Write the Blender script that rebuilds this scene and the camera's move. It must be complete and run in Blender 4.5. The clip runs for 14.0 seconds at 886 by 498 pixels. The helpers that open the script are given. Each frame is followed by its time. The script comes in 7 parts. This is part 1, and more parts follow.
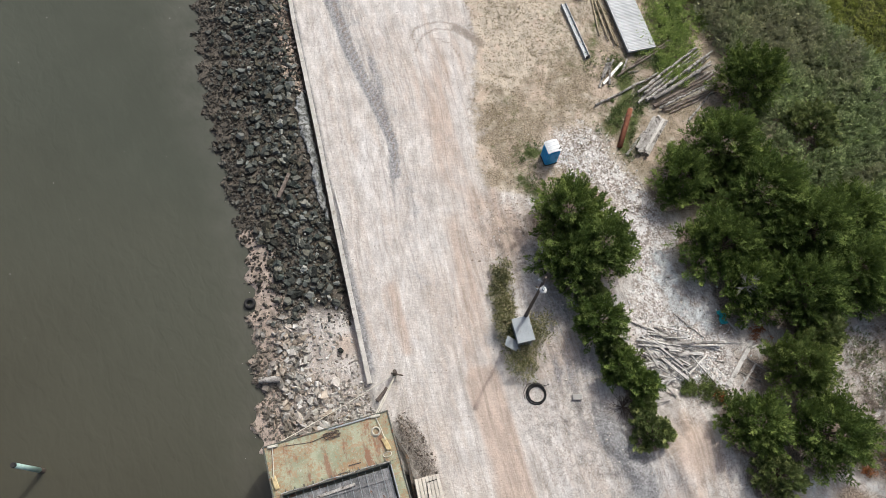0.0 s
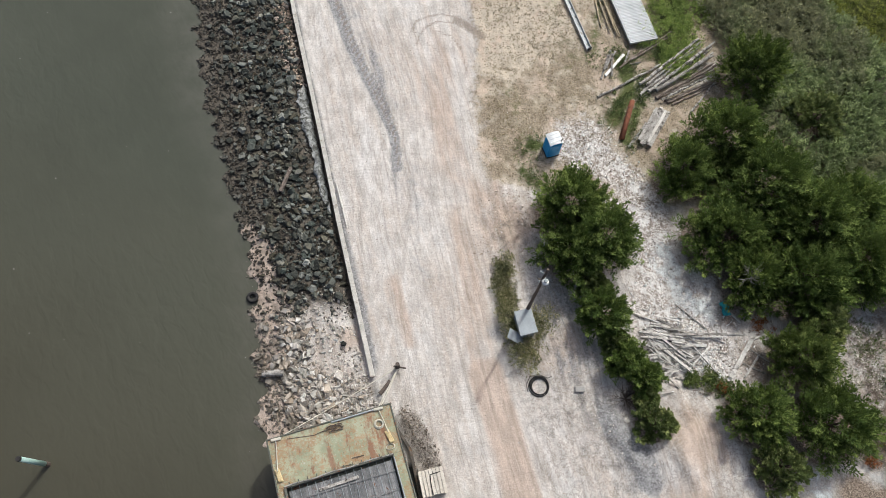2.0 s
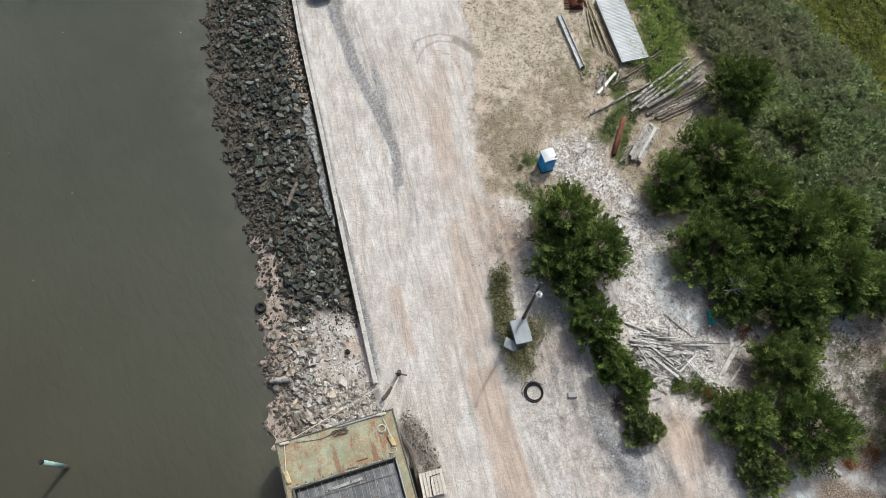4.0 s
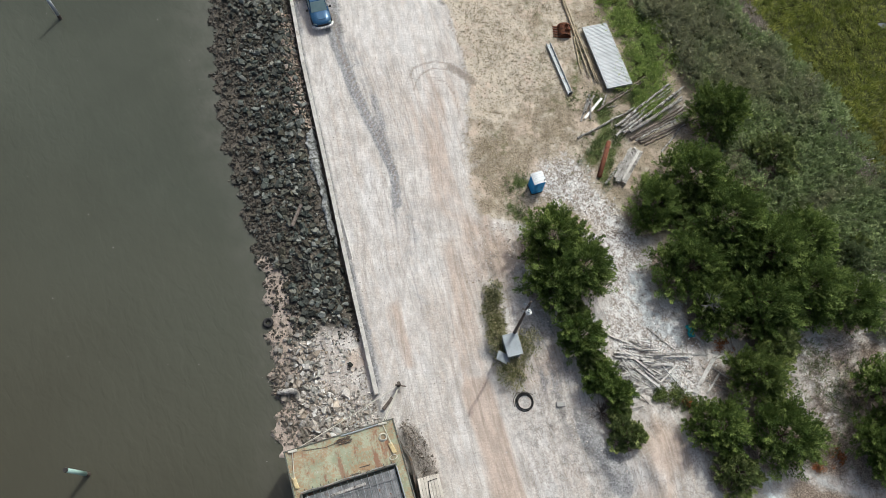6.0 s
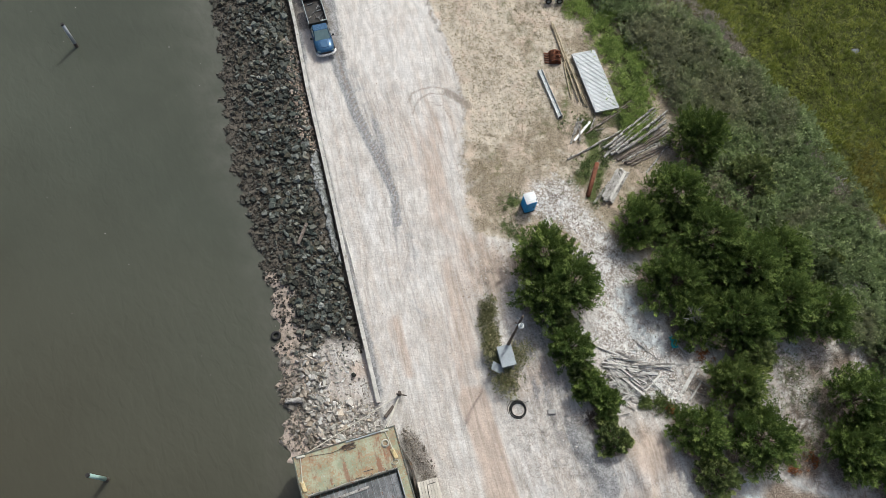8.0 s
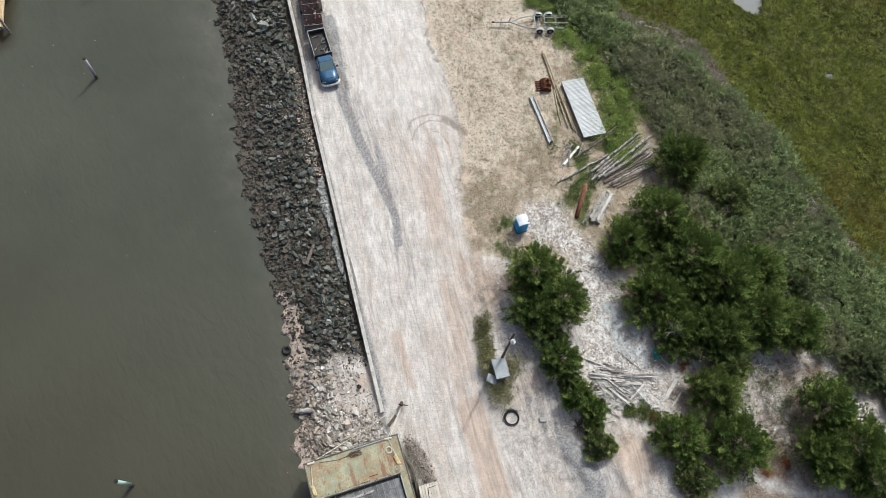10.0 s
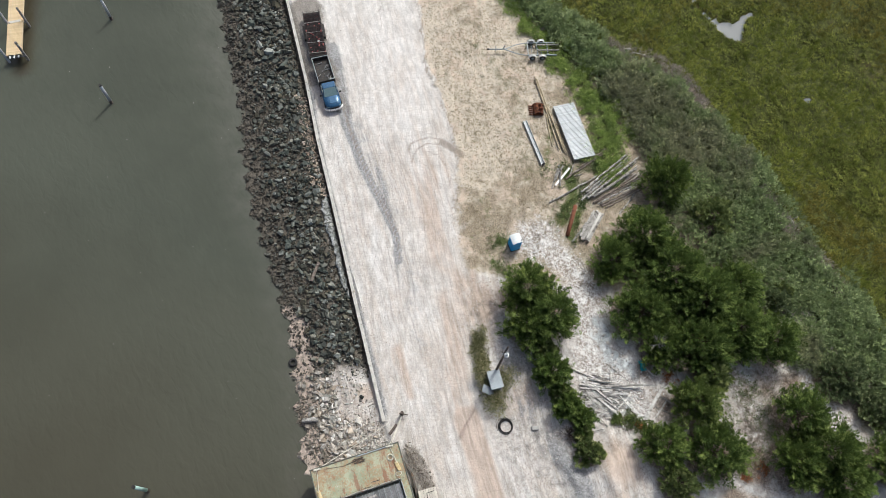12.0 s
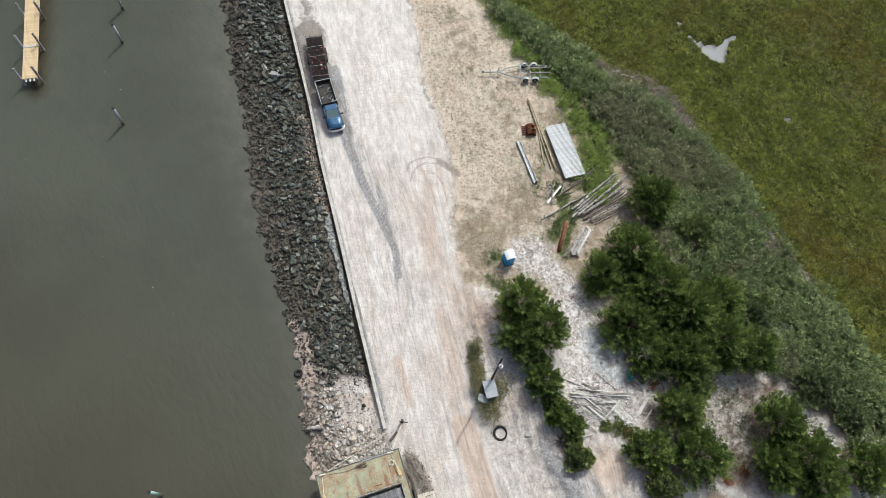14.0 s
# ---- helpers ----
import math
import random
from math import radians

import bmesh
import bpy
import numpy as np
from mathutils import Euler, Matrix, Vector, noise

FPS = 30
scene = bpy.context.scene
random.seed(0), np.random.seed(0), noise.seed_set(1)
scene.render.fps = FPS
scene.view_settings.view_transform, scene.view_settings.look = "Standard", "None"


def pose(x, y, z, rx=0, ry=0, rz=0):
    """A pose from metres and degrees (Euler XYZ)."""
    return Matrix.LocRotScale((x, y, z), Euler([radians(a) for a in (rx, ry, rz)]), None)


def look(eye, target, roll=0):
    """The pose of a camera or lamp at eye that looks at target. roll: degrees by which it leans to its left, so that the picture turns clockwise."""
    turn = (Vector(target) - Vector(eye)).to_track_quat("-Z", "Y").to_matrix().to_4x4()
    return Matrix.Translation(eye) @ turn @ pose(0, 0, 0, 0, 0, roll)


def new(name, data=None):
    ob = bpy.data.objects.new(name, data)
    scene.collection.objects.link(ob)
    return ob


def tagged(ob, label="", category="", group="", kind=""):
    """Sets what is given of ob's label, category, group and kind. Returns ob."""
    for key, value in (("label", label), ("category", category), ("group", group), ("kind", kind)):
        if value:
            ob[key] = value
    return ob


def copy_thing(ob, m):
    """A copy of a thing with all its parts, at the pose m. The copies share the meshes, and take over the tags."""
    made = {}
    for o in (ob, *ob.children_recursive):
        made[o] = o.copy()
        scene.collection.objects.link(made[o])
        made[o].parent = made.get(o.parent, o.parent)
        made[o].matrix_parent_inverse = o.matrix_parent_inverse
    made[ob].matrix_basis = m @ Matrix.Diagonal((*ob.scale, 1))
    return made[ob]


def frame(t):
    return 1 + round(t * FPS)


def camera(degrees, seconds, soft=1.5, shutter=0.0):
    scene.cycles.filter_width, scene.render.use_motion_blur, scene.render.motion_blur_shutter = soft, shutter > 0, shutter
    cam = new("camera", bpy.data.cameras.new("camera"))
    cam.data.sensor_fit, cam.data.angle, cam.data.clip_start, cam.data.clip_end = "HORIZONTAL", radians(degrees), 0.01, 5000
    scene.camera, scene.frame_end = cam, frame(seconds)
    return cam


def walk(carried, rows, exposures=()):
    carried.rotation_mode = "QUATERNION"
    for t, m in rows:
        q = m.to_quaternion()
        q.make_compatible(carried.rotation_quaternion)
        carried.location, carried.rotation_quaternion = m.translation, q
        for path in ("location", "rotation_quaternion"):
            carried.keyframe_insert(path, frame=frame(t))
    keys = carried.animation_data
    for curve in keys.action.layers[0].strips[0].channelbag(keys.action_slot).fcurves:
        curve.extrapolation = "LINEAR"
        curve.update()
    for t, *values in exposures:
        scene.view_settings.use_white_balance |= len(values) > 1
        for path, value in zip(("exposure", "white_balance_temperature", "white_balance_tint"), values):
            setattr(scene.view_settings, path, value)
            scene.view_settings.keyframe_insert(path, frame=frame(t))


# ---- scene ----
cam = camera(64.0, 14.0, soft=0.5)
PATH = [
    (0, (0.337, -0.281, 47.503), (0.326, 0.485, 45.656), 6.7),
    (0.5, (0.422, -0.408, 47.512), (0.406, 0.357, 45.664), 6.4),
    (1, (0.402, -0.468, 47.428), (0.386, 0.296, 45.579), 6.2),
    (1.5, (0.292, -0.386, 47.285), (0.28, 0.37, 45.433), 6.6),
    (2, (0.424, -0.393, 47.448), (0.406, 0.359, 45.594), 5.9),
    (2.5, (0.383, -0.478, 47.886), (0.363, 0.275, 46.033), 5.7),
    (3, (0.369, -0.547, 48.376), (0.35, 0.206, 46.523), 5.8),
    (5.5, (0.165, -0.326, 53.021), (0.158, 0.423, 51.167), 6.6),
    (6, (0.054, -0.54, 53.783), (0.053, 0.216, 51.932), 6.9),
    (6.5, (0.189, -0.807, 54.717), (0.183, -0.043, 52.868), 6.5),
    (7, (0.111, -0.911, 55.581), (0.109, -0.144, 53.734), 6.7),
    (7.5, (0.121, -1.082, 56.547), (0.119, -0.309, 54.702), 6.6),
    (8, (-0.164, -1.155, 57.313), (-0.157, -0.379, 55.47), 7.3),
    (10.5, (-0.132, -1.393, 63.165), (-0.128, -0.614, 61.323), 6.7),
    (11, (-0.315, -1.531, 63.962), (-0.305, -0.745, 62.123), 7.1),
    (11.5, (-0.342, -1.752, 65.002), (-0.33, -0.96, 63.166), 7.1),
    (12, (-0.324, -1.855, 66.06), (-0.314, -1.059, 64.226), 7.1),
    (12.5, (-0.345, -1.939, 67.079), (-0.333, -1.14, 65.246), 7.1),
    (13, (-0.318, -2.081, 68.129), (-0.307, -1.278, 66.297), 7.1),
    (13.5, (-0.362, -2.163, 69.08), (-0.349, -1.357, 67.25), 7.1),
    (14, (-0.563, -2.2, 69.941), (-0.545, -1.394, 68.111), 7.5),
]
walk(cam, [(t, look(eye, target, roll)) for t, eye, target, roll in PATH], [(0.0, -0.2, 6300, 8), (2.5, -0.24, 6200, 6), (5.5, -0.28, 6120, 4), (8.0, -0.27, 6120, 4), (11.0, -0.15, 6100, 5), (14.0, -0.13, 6100, 5)])


# ---- light ----
SUN_TO = Vector((0.325, 0.718, 1.011)).normalized()
world = bpy.data.worlds.new("sky")
scene.world = world
world.use_nodes = True
sky = world.node_tree.nodes.new("ShaderNodeTexSky")
sky.sky_type = "NISHITA"
sky.sun_disc = False
sky.sun_elevation = radians(52)
sky.sun_rotation = radians(24)
sky.air_density, sky.dust_density, sky.ozone_density = 0.7, 7.5, 0.8
back = world.node_tree.nodes["Background"]
back.inputs["Strength"].default_value = 0.15
world.node_tree.links.new(sky.outputs["Color"], back.inputs["Color"])
sun = new("sun", bpy.data.lights.new("sun", "SUN"))
sun.data.energy, sun.data.angle, sun.data.color = 2.1, radians(1.2), (1.0, 0.985, 0.93)
sun.matrix_world = look((30, 60, 90), Vector((30, 60, 90)) - SUN_TO)
scene.view_settings.exposure = 0.0

# ---- node helpers ----
def sock(nt, value, node, key):
    if isinstance(value, bpy.types.NodeSocket):
        nt.links.new(value, node.inputs[key])
    elif value is not None:
        node.inputs[key].default_value = value


def rgba(c):
    return (c[0], c[1], c[2], 1.0)


def place(nt, scale=(1, 1, 1), turn=0.0):
    tc = nt.nodes.new("ShaderNodeTexCoord")
    mp = nt.nodes.new("ShaderNodeMapping")
    mp.vector_type = "TEXTURE"
    mp.inputs["Scale"].default_value = tuple(1 / s for s in scale)
    mp.inputs["Rotation"].default_value = (0, 0, -turn)
    nt.links.new(tc.outputs["Object"], mp.inputs["Vector"])
    return mp.outputs["Vector"]


def warped(nt, vector, scale, amount):
    """Bends texture coordinates by slow noise."""
    n = nt.nodes.new("ShaderNodeTexNoise")
    n.inputs["Scale"].default_value = scale
    n.inputs["Detail"].default_value = 1.0
    nt.links.new(place(nt), n.inputs["Vector"])
    v = nt.nodes.new("ShaderNodeVectorMath")
    v.operation = "MULTIPLY_ADD"
    nt.links.new(n.outputs["Color"], v.inputs[0])
    v.inputs[1].default_value = (amount, amount * 0.15, 0.0)
    nt.links.new(vector, v.inputs[2])
    return v.outputs[0]


def noisy(nt, scale, detail=4.0, rough=0.6, vector=None, dist=0.0):
    n = nt.nodes.new("ShaderNodeTexNoise")
    n.inputs["Scale"].default_value = scale
    n.inputs["Detail"].default_value = detail
    n.inputs["Roughness"].default_value = rough
    n.inputs["Distortion"].default_value = dist
    nt.links.new(vector if vector else place(nt), n.inputs["Vector"])
    return n.outputs["Fac"]


def cells(nt, scale, feature="F1", vector=None, out="Distance"):
    n = nt.nodes.new("ShaderNodeTexVoronoi")
    n.feature = feature
    n.inputs["Scale"].default_value = scale
    nt.links.new(vector if vector else place(nt), n.inputs["Vector"])
    return n.outputs[out]


def remap(nt, value, a, b, c=0.0, d=1.0):
    n = nt.nodes.new("ShaderNodeMapRange")
    n.interpolation_type = "SMOOTHSTEP"
    sock(nt, value, n, 0)
    for i, v in enumerate((a, b, c, d)):
        n.inputs[i + 1].default_value = v
    return n.outputs[0]


def calc(nt, op, a, b=None, c=None):
    n = nt.nodes.new("ShaderNodeMath")
    n.operation = op
    for i, v in enumerate((a, b, c)):
        sock(nt, v, n, i)
    return n.outputs[0]


def mix(nt, fac, a, b, mode="MIX"):
    n = nt.nodes.new("ShaderNodeMix")
    n.data_type, n.blend_type = "RGBA", mode
    sock(nt, fac, n, 0)
    sock(nt, rgba(a) if isinstance(a, tuple) else a, n, 6)
    sock(nt, rgba(b) if isinstance(b, tuple) else b, n, 7)
    return n.outputs[2]


def material(name, rough=0.8, metal=0.0, spec=0.3):
    m = bpy.data.materials.new(name)
    m.use_nodes = True
    b = m.node_tree.nodes["Principled BSDF"]
    b.inputs["Roughness"].default_value = rough
    b.inputs["Metallic"].default_value = metal
    b.inputs["Specular IOR Level"].default_value = spec
    return m, m.node_tree, b


def bump(nt, b, height, strength=0.5, distance=0.03):
    n = nt.nodes.new("ShaderNodeBump")
    n.inputs["Strength"].default_value = strength
    n.inputs["Distance"].default_value = distance
    nt.links.new(height, n.inputs["Height"])
    nt.links.new(n.outputs["Normal"], b.inputs["Normal"])


def plain(name, dark, light, rough=0.75, metal=0.0, big=1.5, small=18.0, stain=None, amount=0.5, grain=None, relief=0.3, spec=0.3, vary=0.0):
    """A worn surface: two colours mixed by coarse and fine noise, an optional stain, and relief."""
    m, nt, b = material(name, rough, metal, spec)
    v = place(nt, grain) if grain else place(nt)
    coarse, fine = noisy(nt, big, 4, 0.6), noisy(nt, small, 5, 0.7, v)
    f = remap(nt, calc(nt, "ADD", calc(nt, "MULTIPLY", coarse, 0.5), calc(nt, "MULTIPLY", fine, 0.5)), 0.36, 0.64)
    col = mix(nt, f, dark, light)
    if stain:
        s = remap(nt, noisy(nt, big * 1.7 + 0.3, 6, 0.7, None, 0.6), 0.62 - 0.22 * amount, 0.74 - 0.14 * amount)
        col = mix(nt, s, col, stain)
    if vary:
        info = nt.nodes.new("ShaderNodeObjectInfo")
        col = mix(nt, calc(nt, "MULTIPLY", info.outputs["Random"], vary), col, tuple(0.35 * c for c in dark))
    nt.links.new(col, b.inputs["Base Color"])
    nt.links.new(remap(nt, fine, 0.3, 0.7, max(rough - 0.12, 0.05), min(rough + 0.1, 1)), b.inputs["Roughness"])
    bump(nt, b, fine, relief, 0.02)
    return m


def leafy(name, shade, tone, tip, rough=0.62, big=0.8, patch=None, shoots=False):
    """Foliage: each leaf differs a little, and whole sprays differ more."""
    m, nt, b = material(name, rough, 0.0, 0.18)
    geo = nt.nodes.new("ShaderNodeNewGeometry")
    own = geo.outputs["Random Per Island"]
    col = mix(nt, remap(nt, noisy(nt, big, 3, 0.6), 0.35, 0.65), shade, tone)
    if patch:
        far = remap(nt, noisy(nt, 0.07, 5, 0.65, None, 0.5), 0.5, 0.62, 0.0, 0.6)
        col, tip = mix(nt, far, col, patch), mix(nt, far, tip, tuple(1.7 * c for c in patch))
    if shoots:
        a = nt.nodes.new("ShaderNodeVertexColor")
        a.layer_name = "shoot"
        s = nt.nodes.new("ShaderNodeSeparateColor")
        nt.links.new(a.outputs["Color"], s.inputs[0])
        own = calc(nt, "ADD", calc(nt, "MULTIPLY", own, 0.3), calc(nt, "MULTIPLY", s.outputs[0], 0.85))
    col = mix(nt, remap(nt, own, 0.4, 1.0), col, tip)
    info = nt.nodes.new("ShaderNodeObjectInfo")
    col = mix(nt, calc(nt, "MULTIPLY", info.outputs["Random"], 0.3), col, (1.15, 1.05, 0.85), "MULTIPLY")
    nt.links.new(col, b.inputs["Base Color"])
    thin = nt.nodes.new("ShaderNodeBsdfTranslucent")
    nt.links.new(mix(nt, 0.5, col, tip), thin.inputs["Color"])
    both = nt.nodes.new("ShaderNodeMixShader")
    both.inputs[0].default_value = 0.25
    nt.links.new(b.outputs[0], both.inputs[1])
    nt.links.new(thin.outputs[0], both.inputs[2])
    nt.links.new(both.outputs[0], nt.nodes["Material Output"].inputs["Surface"])
    return m


def stony(name, dark, mid, light, rough=0.85, tide=None, warm=0.3):
    """Broken stone: each stone has its own tone, with speckle and a wet foot."""
    m, nt, b = material(name, rough, 0.0, 0.35)
    geo = nt.nodes.new("ShaderNodeNewGeometry")
    info = nt.nodes.new("ShaderNodeObjectInfo")
    own = calc(nt, "FRACT", calc(nt, "ADD", geo.outputs["Random Per Island"], info.outputs["Random"]))
    speck = noisy(nt, 9.0, 6, 0.75)
    col = mix(nt, remap(nt, own, 0.0, 0.7), dark, mid)
    col = mix(nt, remap(nt, own, 0.66, 1.0, 0.0, 0.85), col, light)
    hue = calc(nt, "FRACT", calc(nt, "MULTIPLY", own, 7.31))
    col = mix(nt, remap(nt, hue, 0.45, 1.0, 0.0, warm), col, tuple(c * k for c, k in zip(mid, (1.25, 1.0, 0.7))))
    col = mix(nt, remap(nt, hue, 0.3, 0.0, 0.0, warm), col, tuple(c * k for c, k in zip(mid, (0.95, 1.12, 1.12))))
    col = mix(nt, remap(nt, speck, 0.5, 0.8, 0.0, 0.4), col, light)
    col = mix(nt, remap(nt, noisy(nt, 0.35, 4, 0.6), 0.45, 0.62, 0.0, 0.45), col, dark)
    col = mix(nt, remap(nt, noisy(nt, 3.2, 6, 0.75, None, 0.4), 0.5, 0.66, 0.0, 0.4), col, dark)
    if tide:
        sep = nt.nodes.new("ShaderNodeSeparateXYZ")
        nt.links.new(geo.outputs["Position"], sep.inputs[0])
        wet = remap(nt, calc(nt, "ADD", sep.outputs[2], calc(nt, "MULTIPLY", noisy(nt, 0.5), 0.35)), -0.6, -0.22, 1.0, 0.0)
        col = mix(nt, calc(nt, "MULTIPLY", wet, 0.8), col, tide)
        nt.links.new(remap(nt, wet, 0, 1, rough, 0.45), b.inputs["Roughness"])
    nt.links.new(col, b.inputs["Base Color"])
    bump(nt, b, speck, 0.9, 0.05)
    return m


# ---- mesh helpers ----
def part(name, bm, mat, parent=None, label="", smooth=False):
    me = bpy.data.meshes.new(name)
    bm.to_mesh(me)
    bm.free()
    me.materials.append(mat)
    if smooth:
        me.shade_smooth()
    ob = new(name, me)
    ob.parent = parent
    if label:
        tagged(ob, label)
    return ob


def sheet(name, verts, faces, mat, parent=None, smooth=False):
    me = bpy.data.meshes.new(name)
    verts, faces = np.asarray(verts, np.float32), np.asarray(faces, np.int32)
    me.vertices.add(len(verts))
    me.vertices.foreach_set("co", verts.ravel())
    k = faces.shape[1]
    me.loops.add(faces.size)
    me.loops.foreach_set("vertex_index", faces.ravel())
    me.polygons.add(len(faces))
    me.polygons.foreach_set("loop_start", np.arange(0, faces.size, k, dtype=np.int32))
    me.update(calc_edges=True)
    me.materials.append(mat)
    if smooth:
        me.shade_smooth()
    else:
        me.shade_flat()
    ob = new(name, me)
    ob.parent = parent
    return ob


def thing(name, label, category, m, group="", kind=""):
    ob = new(name)
    ob.matrix_world = m
    return tagged(ob, label, category, group, kind)


def box(bm, size, at=(0, 0, 0), rot=(0, 0, 0), bevel=0.0, taper=None):
    made = bmesh.ops.create_cube(bm, size=1.0)
    vs = made["verts"]
    if taper:
        for v in vs:
            if v.co.z > 0:
                v.co.x *= taper[0]
                v.co.y *= taper[1]
    bmesh.ops.transform(bm, matrix=Matrix.LocRotScale(at, Euler([radians(a) for a in rot]), size), verts=vs)
    if bevel:
        es = list({e for v in vs for e in v.link_edges})
        bmesh.ops.bevel(bm, geom=es, offset=bevel, segments=2, affect="EDGES", profile=0.5)
    return bm


def rod(bm, p, q, r0, r1=None, seg=10, wob=0.0, steps=1):
    """A round bar from p to q, tapering, with an uneven surface where wob is set."""
    p, q = Vector(p), Vector(q)
    way = (q - p).normalized()
    side = way.orthogonal().normalized()
    up = way.cross(side)
    r1 = r0 if r1 is None else r1
    rings = []
    for i in range(steps + 1):
        f = i / steps
        c = p.lerp(q, f) + side * random.uniform(-wob, wob) + up * random.uniform(-wob, wob)
        r = (r0 + (r1 - r0) * f) * (1 + (random.uniform(-0.12, 0.12) if wob else 0))
        rings.append([bm.verts.new(c + (side * math.cos(a) + up * math.sin(a)) * r) for a in [2 * math.pi * k / seg for k in range(seg)]])
    for a, b in zip(rings, rings[1:]):
        for k in range(seg):
            bm.faces.new((a[k], a[(k + 1) % seg], b[(k + 1) % seg], b[k]))
    bm.faces.new(list(reversed(rings[0])))
    bm.faces.new(rings[-1])
    return bm


def tube(bm, pts, r, seg=6):
    """A bent line of round section through pts."""
    pts = [Vector(p) for p in pts]
    rings = []
    for i, p in enumerate(pts):
        way = (pts[min(i + 1, len(pts) - 1)] - pts[max(i - 1, 0)]).normalized()
        side = way.cross(Vector((0, 0, 1)))
        side = side.normalized() if side.length > 1e-4 else Vector((1, 0, 0))
        up = side.cross(way)
        rings.append([bm.verts.new(p + (side * math.cos(a) + up * math.sin(a)) * r) for a in [2 * math.pi * k / seg for k in range(seg)]])
    for a, b in zip(rings, rings[1:]):
        for k in range(seg):
            bm.faces.new((a[k], a[(k + 1) % seg], b[(k + 1) % seg], b[k]))
    return bm


def torus(bm, R, r, at, seg=40, ring=8, squash=1.0):
    tube_rows = []
    for i in range(seg):
        a = 2 * math.pi * i / seg
        tube_rows.append([bm.verts.new((at[0] + (R + r * math.cos(b)) * math.cos(a), at[1] + (R + r * math.cos(b)) * math.sin(a) * squash, at[2] + r * math.sin(b))) for b in [2 * math.pi * k / ring for k in range(ring)]])
    for i in range(seg):
        a, b = tube_rows[i], tube_rows[(i + 1) % seg]
        for k in range(ring):
            bm.faces.new((a[k], b[k], b[(k + 1) % ring], a[(k + 1) % ring]))
    return bm


# ---- plan of the shore ----
WATER = -1.0
KERB_Y = [-40.0, 1.9, 4.66, 7.3, 9.0, 19.6, 28.7, 38.0, 45.5, 57.3, 90.0]
KERB_X = [16.5, 0.55, -0.45, -2.75, -3.6, -7.7, -11.1, -14.7, -17.3, -21.85, -34.3]
TIDE_Y = [2.0, 6.4, 10.0, 14.3, 18.1, 22.7, 28.2, 34.7, 41.8, 49.3, 57.5, 90.0]
TIDE_X = [-9.8, -10.7, -11.9, -12.9, -14.5, -16.8, -19.6, -22.1, -24.1, -27.3, -30.1, -43.0]
EDGE_Y = [-40.0, 20.0, 23.0, 25.1, 28.8, 33.4, 36.9, 41.1, 45.4, 49.0, 54.7, 59.7, 90.0]
EDGE_X = [30.0, 12.0, 7.0, 2.4, 1.5, 0.7, 0.7, -0.3, -2.0, -4.0, -5.1, -6.5, -16.0]
MARSH_X = [-10.0, 6.8, 12.5, 17.3, 22.1, 26.7, 29.1, 33.3, 35.9, 38.5, 42.2, 45.4, 52.0, 80.0]
MARSH_Y = [72.0, 61.6, 58.0, 54.9, 53.5, 50.8, 46.5, 41.8, 35.7, 31.4, 27.3, 21.6, 12.0, -30.0]


def kerb_x(y):
    return np.interp(y, KERB_Y, KERB_X)


def tide_x(y):
    return np.interp(y, TIDE_Y, TIDE_X) + 0.28 * np.sin(np.asarray(y) * 1.9) + 0.22 * np.sin(np.asarray(y) * 4.3 + 1.0)


def edge_x(y):
    return np.interp(y, EDGE_Y, EDGE_X)


def marsh_in(x, y):
    """Metres past the marsh's edge."""
    return (y - np.interp(x, MARSH_X, MARSH_Y)) * 0.75


def ripple(x, y, s, seed=0.0):
    """A cheap smooth wave field between -1 and 1."""
    x, y = np.asarray(x, float) * s + seed, np.asarray(y, float) * s - seed * 0.7
    return (np.sin(1.3 * x + 1.7 * np.sin(0.9 * y + seed)) + np.sin(1.1 * y - 1.4 * np.sin(1.2 * x)) + 0.7 * np.sin(2.3 * (x + y) + 2 * np.sin(1.9 * y)) + 0.5 * np.sin(3.7 * x - 2.9 * y)) / 3.2


def bell(x, y, cx, cy, r):
    return np.exp(-((x - cx) ** 2 + (y - cy) ** 2) / (r * r))


def along(x, y, pts, width):
    """1 on the line through pts, falling to 0 at width."""
    best = np.full(np.shape(x), 1e9)
    for (ax, ay), (bx, by) in zip(pts, pts[1:]):
        t = np.clip(((x - ax) * (bx - ax) + (y - ay) * (by - ay)) / ((bx - ax) ** 2 + (by - ay) ** 2), 0, 1)
        best = np.minimum(best, np.hypot(x - ax - t * (bx - ax), y - ay - t * (by - ay)))
    return np.clip(1 - best / width, 0, 1)


def pond_depth(x, y):
    body = bell(x, y, 32.0, 59.9, 1.7) + 0.7 * along(x, y, [(27.4, 64.0), (28.6, 62.0), (31.2, 60.2)], 1.1) + 0.8 * along(x, y, [(32.6, 60.4), (33.6, 62.2), (34.5, 62.8)], 0.8)
    body = body + 0.7 * bell(x, y, 40.2, 50.9, 0.6) + 0.62 * bell(x, y, 42.0, 49.8, 0.5)
    return body + 0.22 * ripple(x, y, 1.3, 2) + 0.3 * ripple(x, y, 3.1, 5) - 0.08


def brown_marsh(x, y):
    """Bare brown stretches of the marsh."""
    return np.clip(np.maximum.reduce([bell(x, y, 48.5, 56.0, 4.6), 0.8 * bell(x, y, 45.0, 63.5, 2.6), 0.5 * bell(x, y, 55.0, 50.0, 5.0)]) * (0.75 + 0.4 * ripple(x, y, 0.8, 3)), 0, 1)


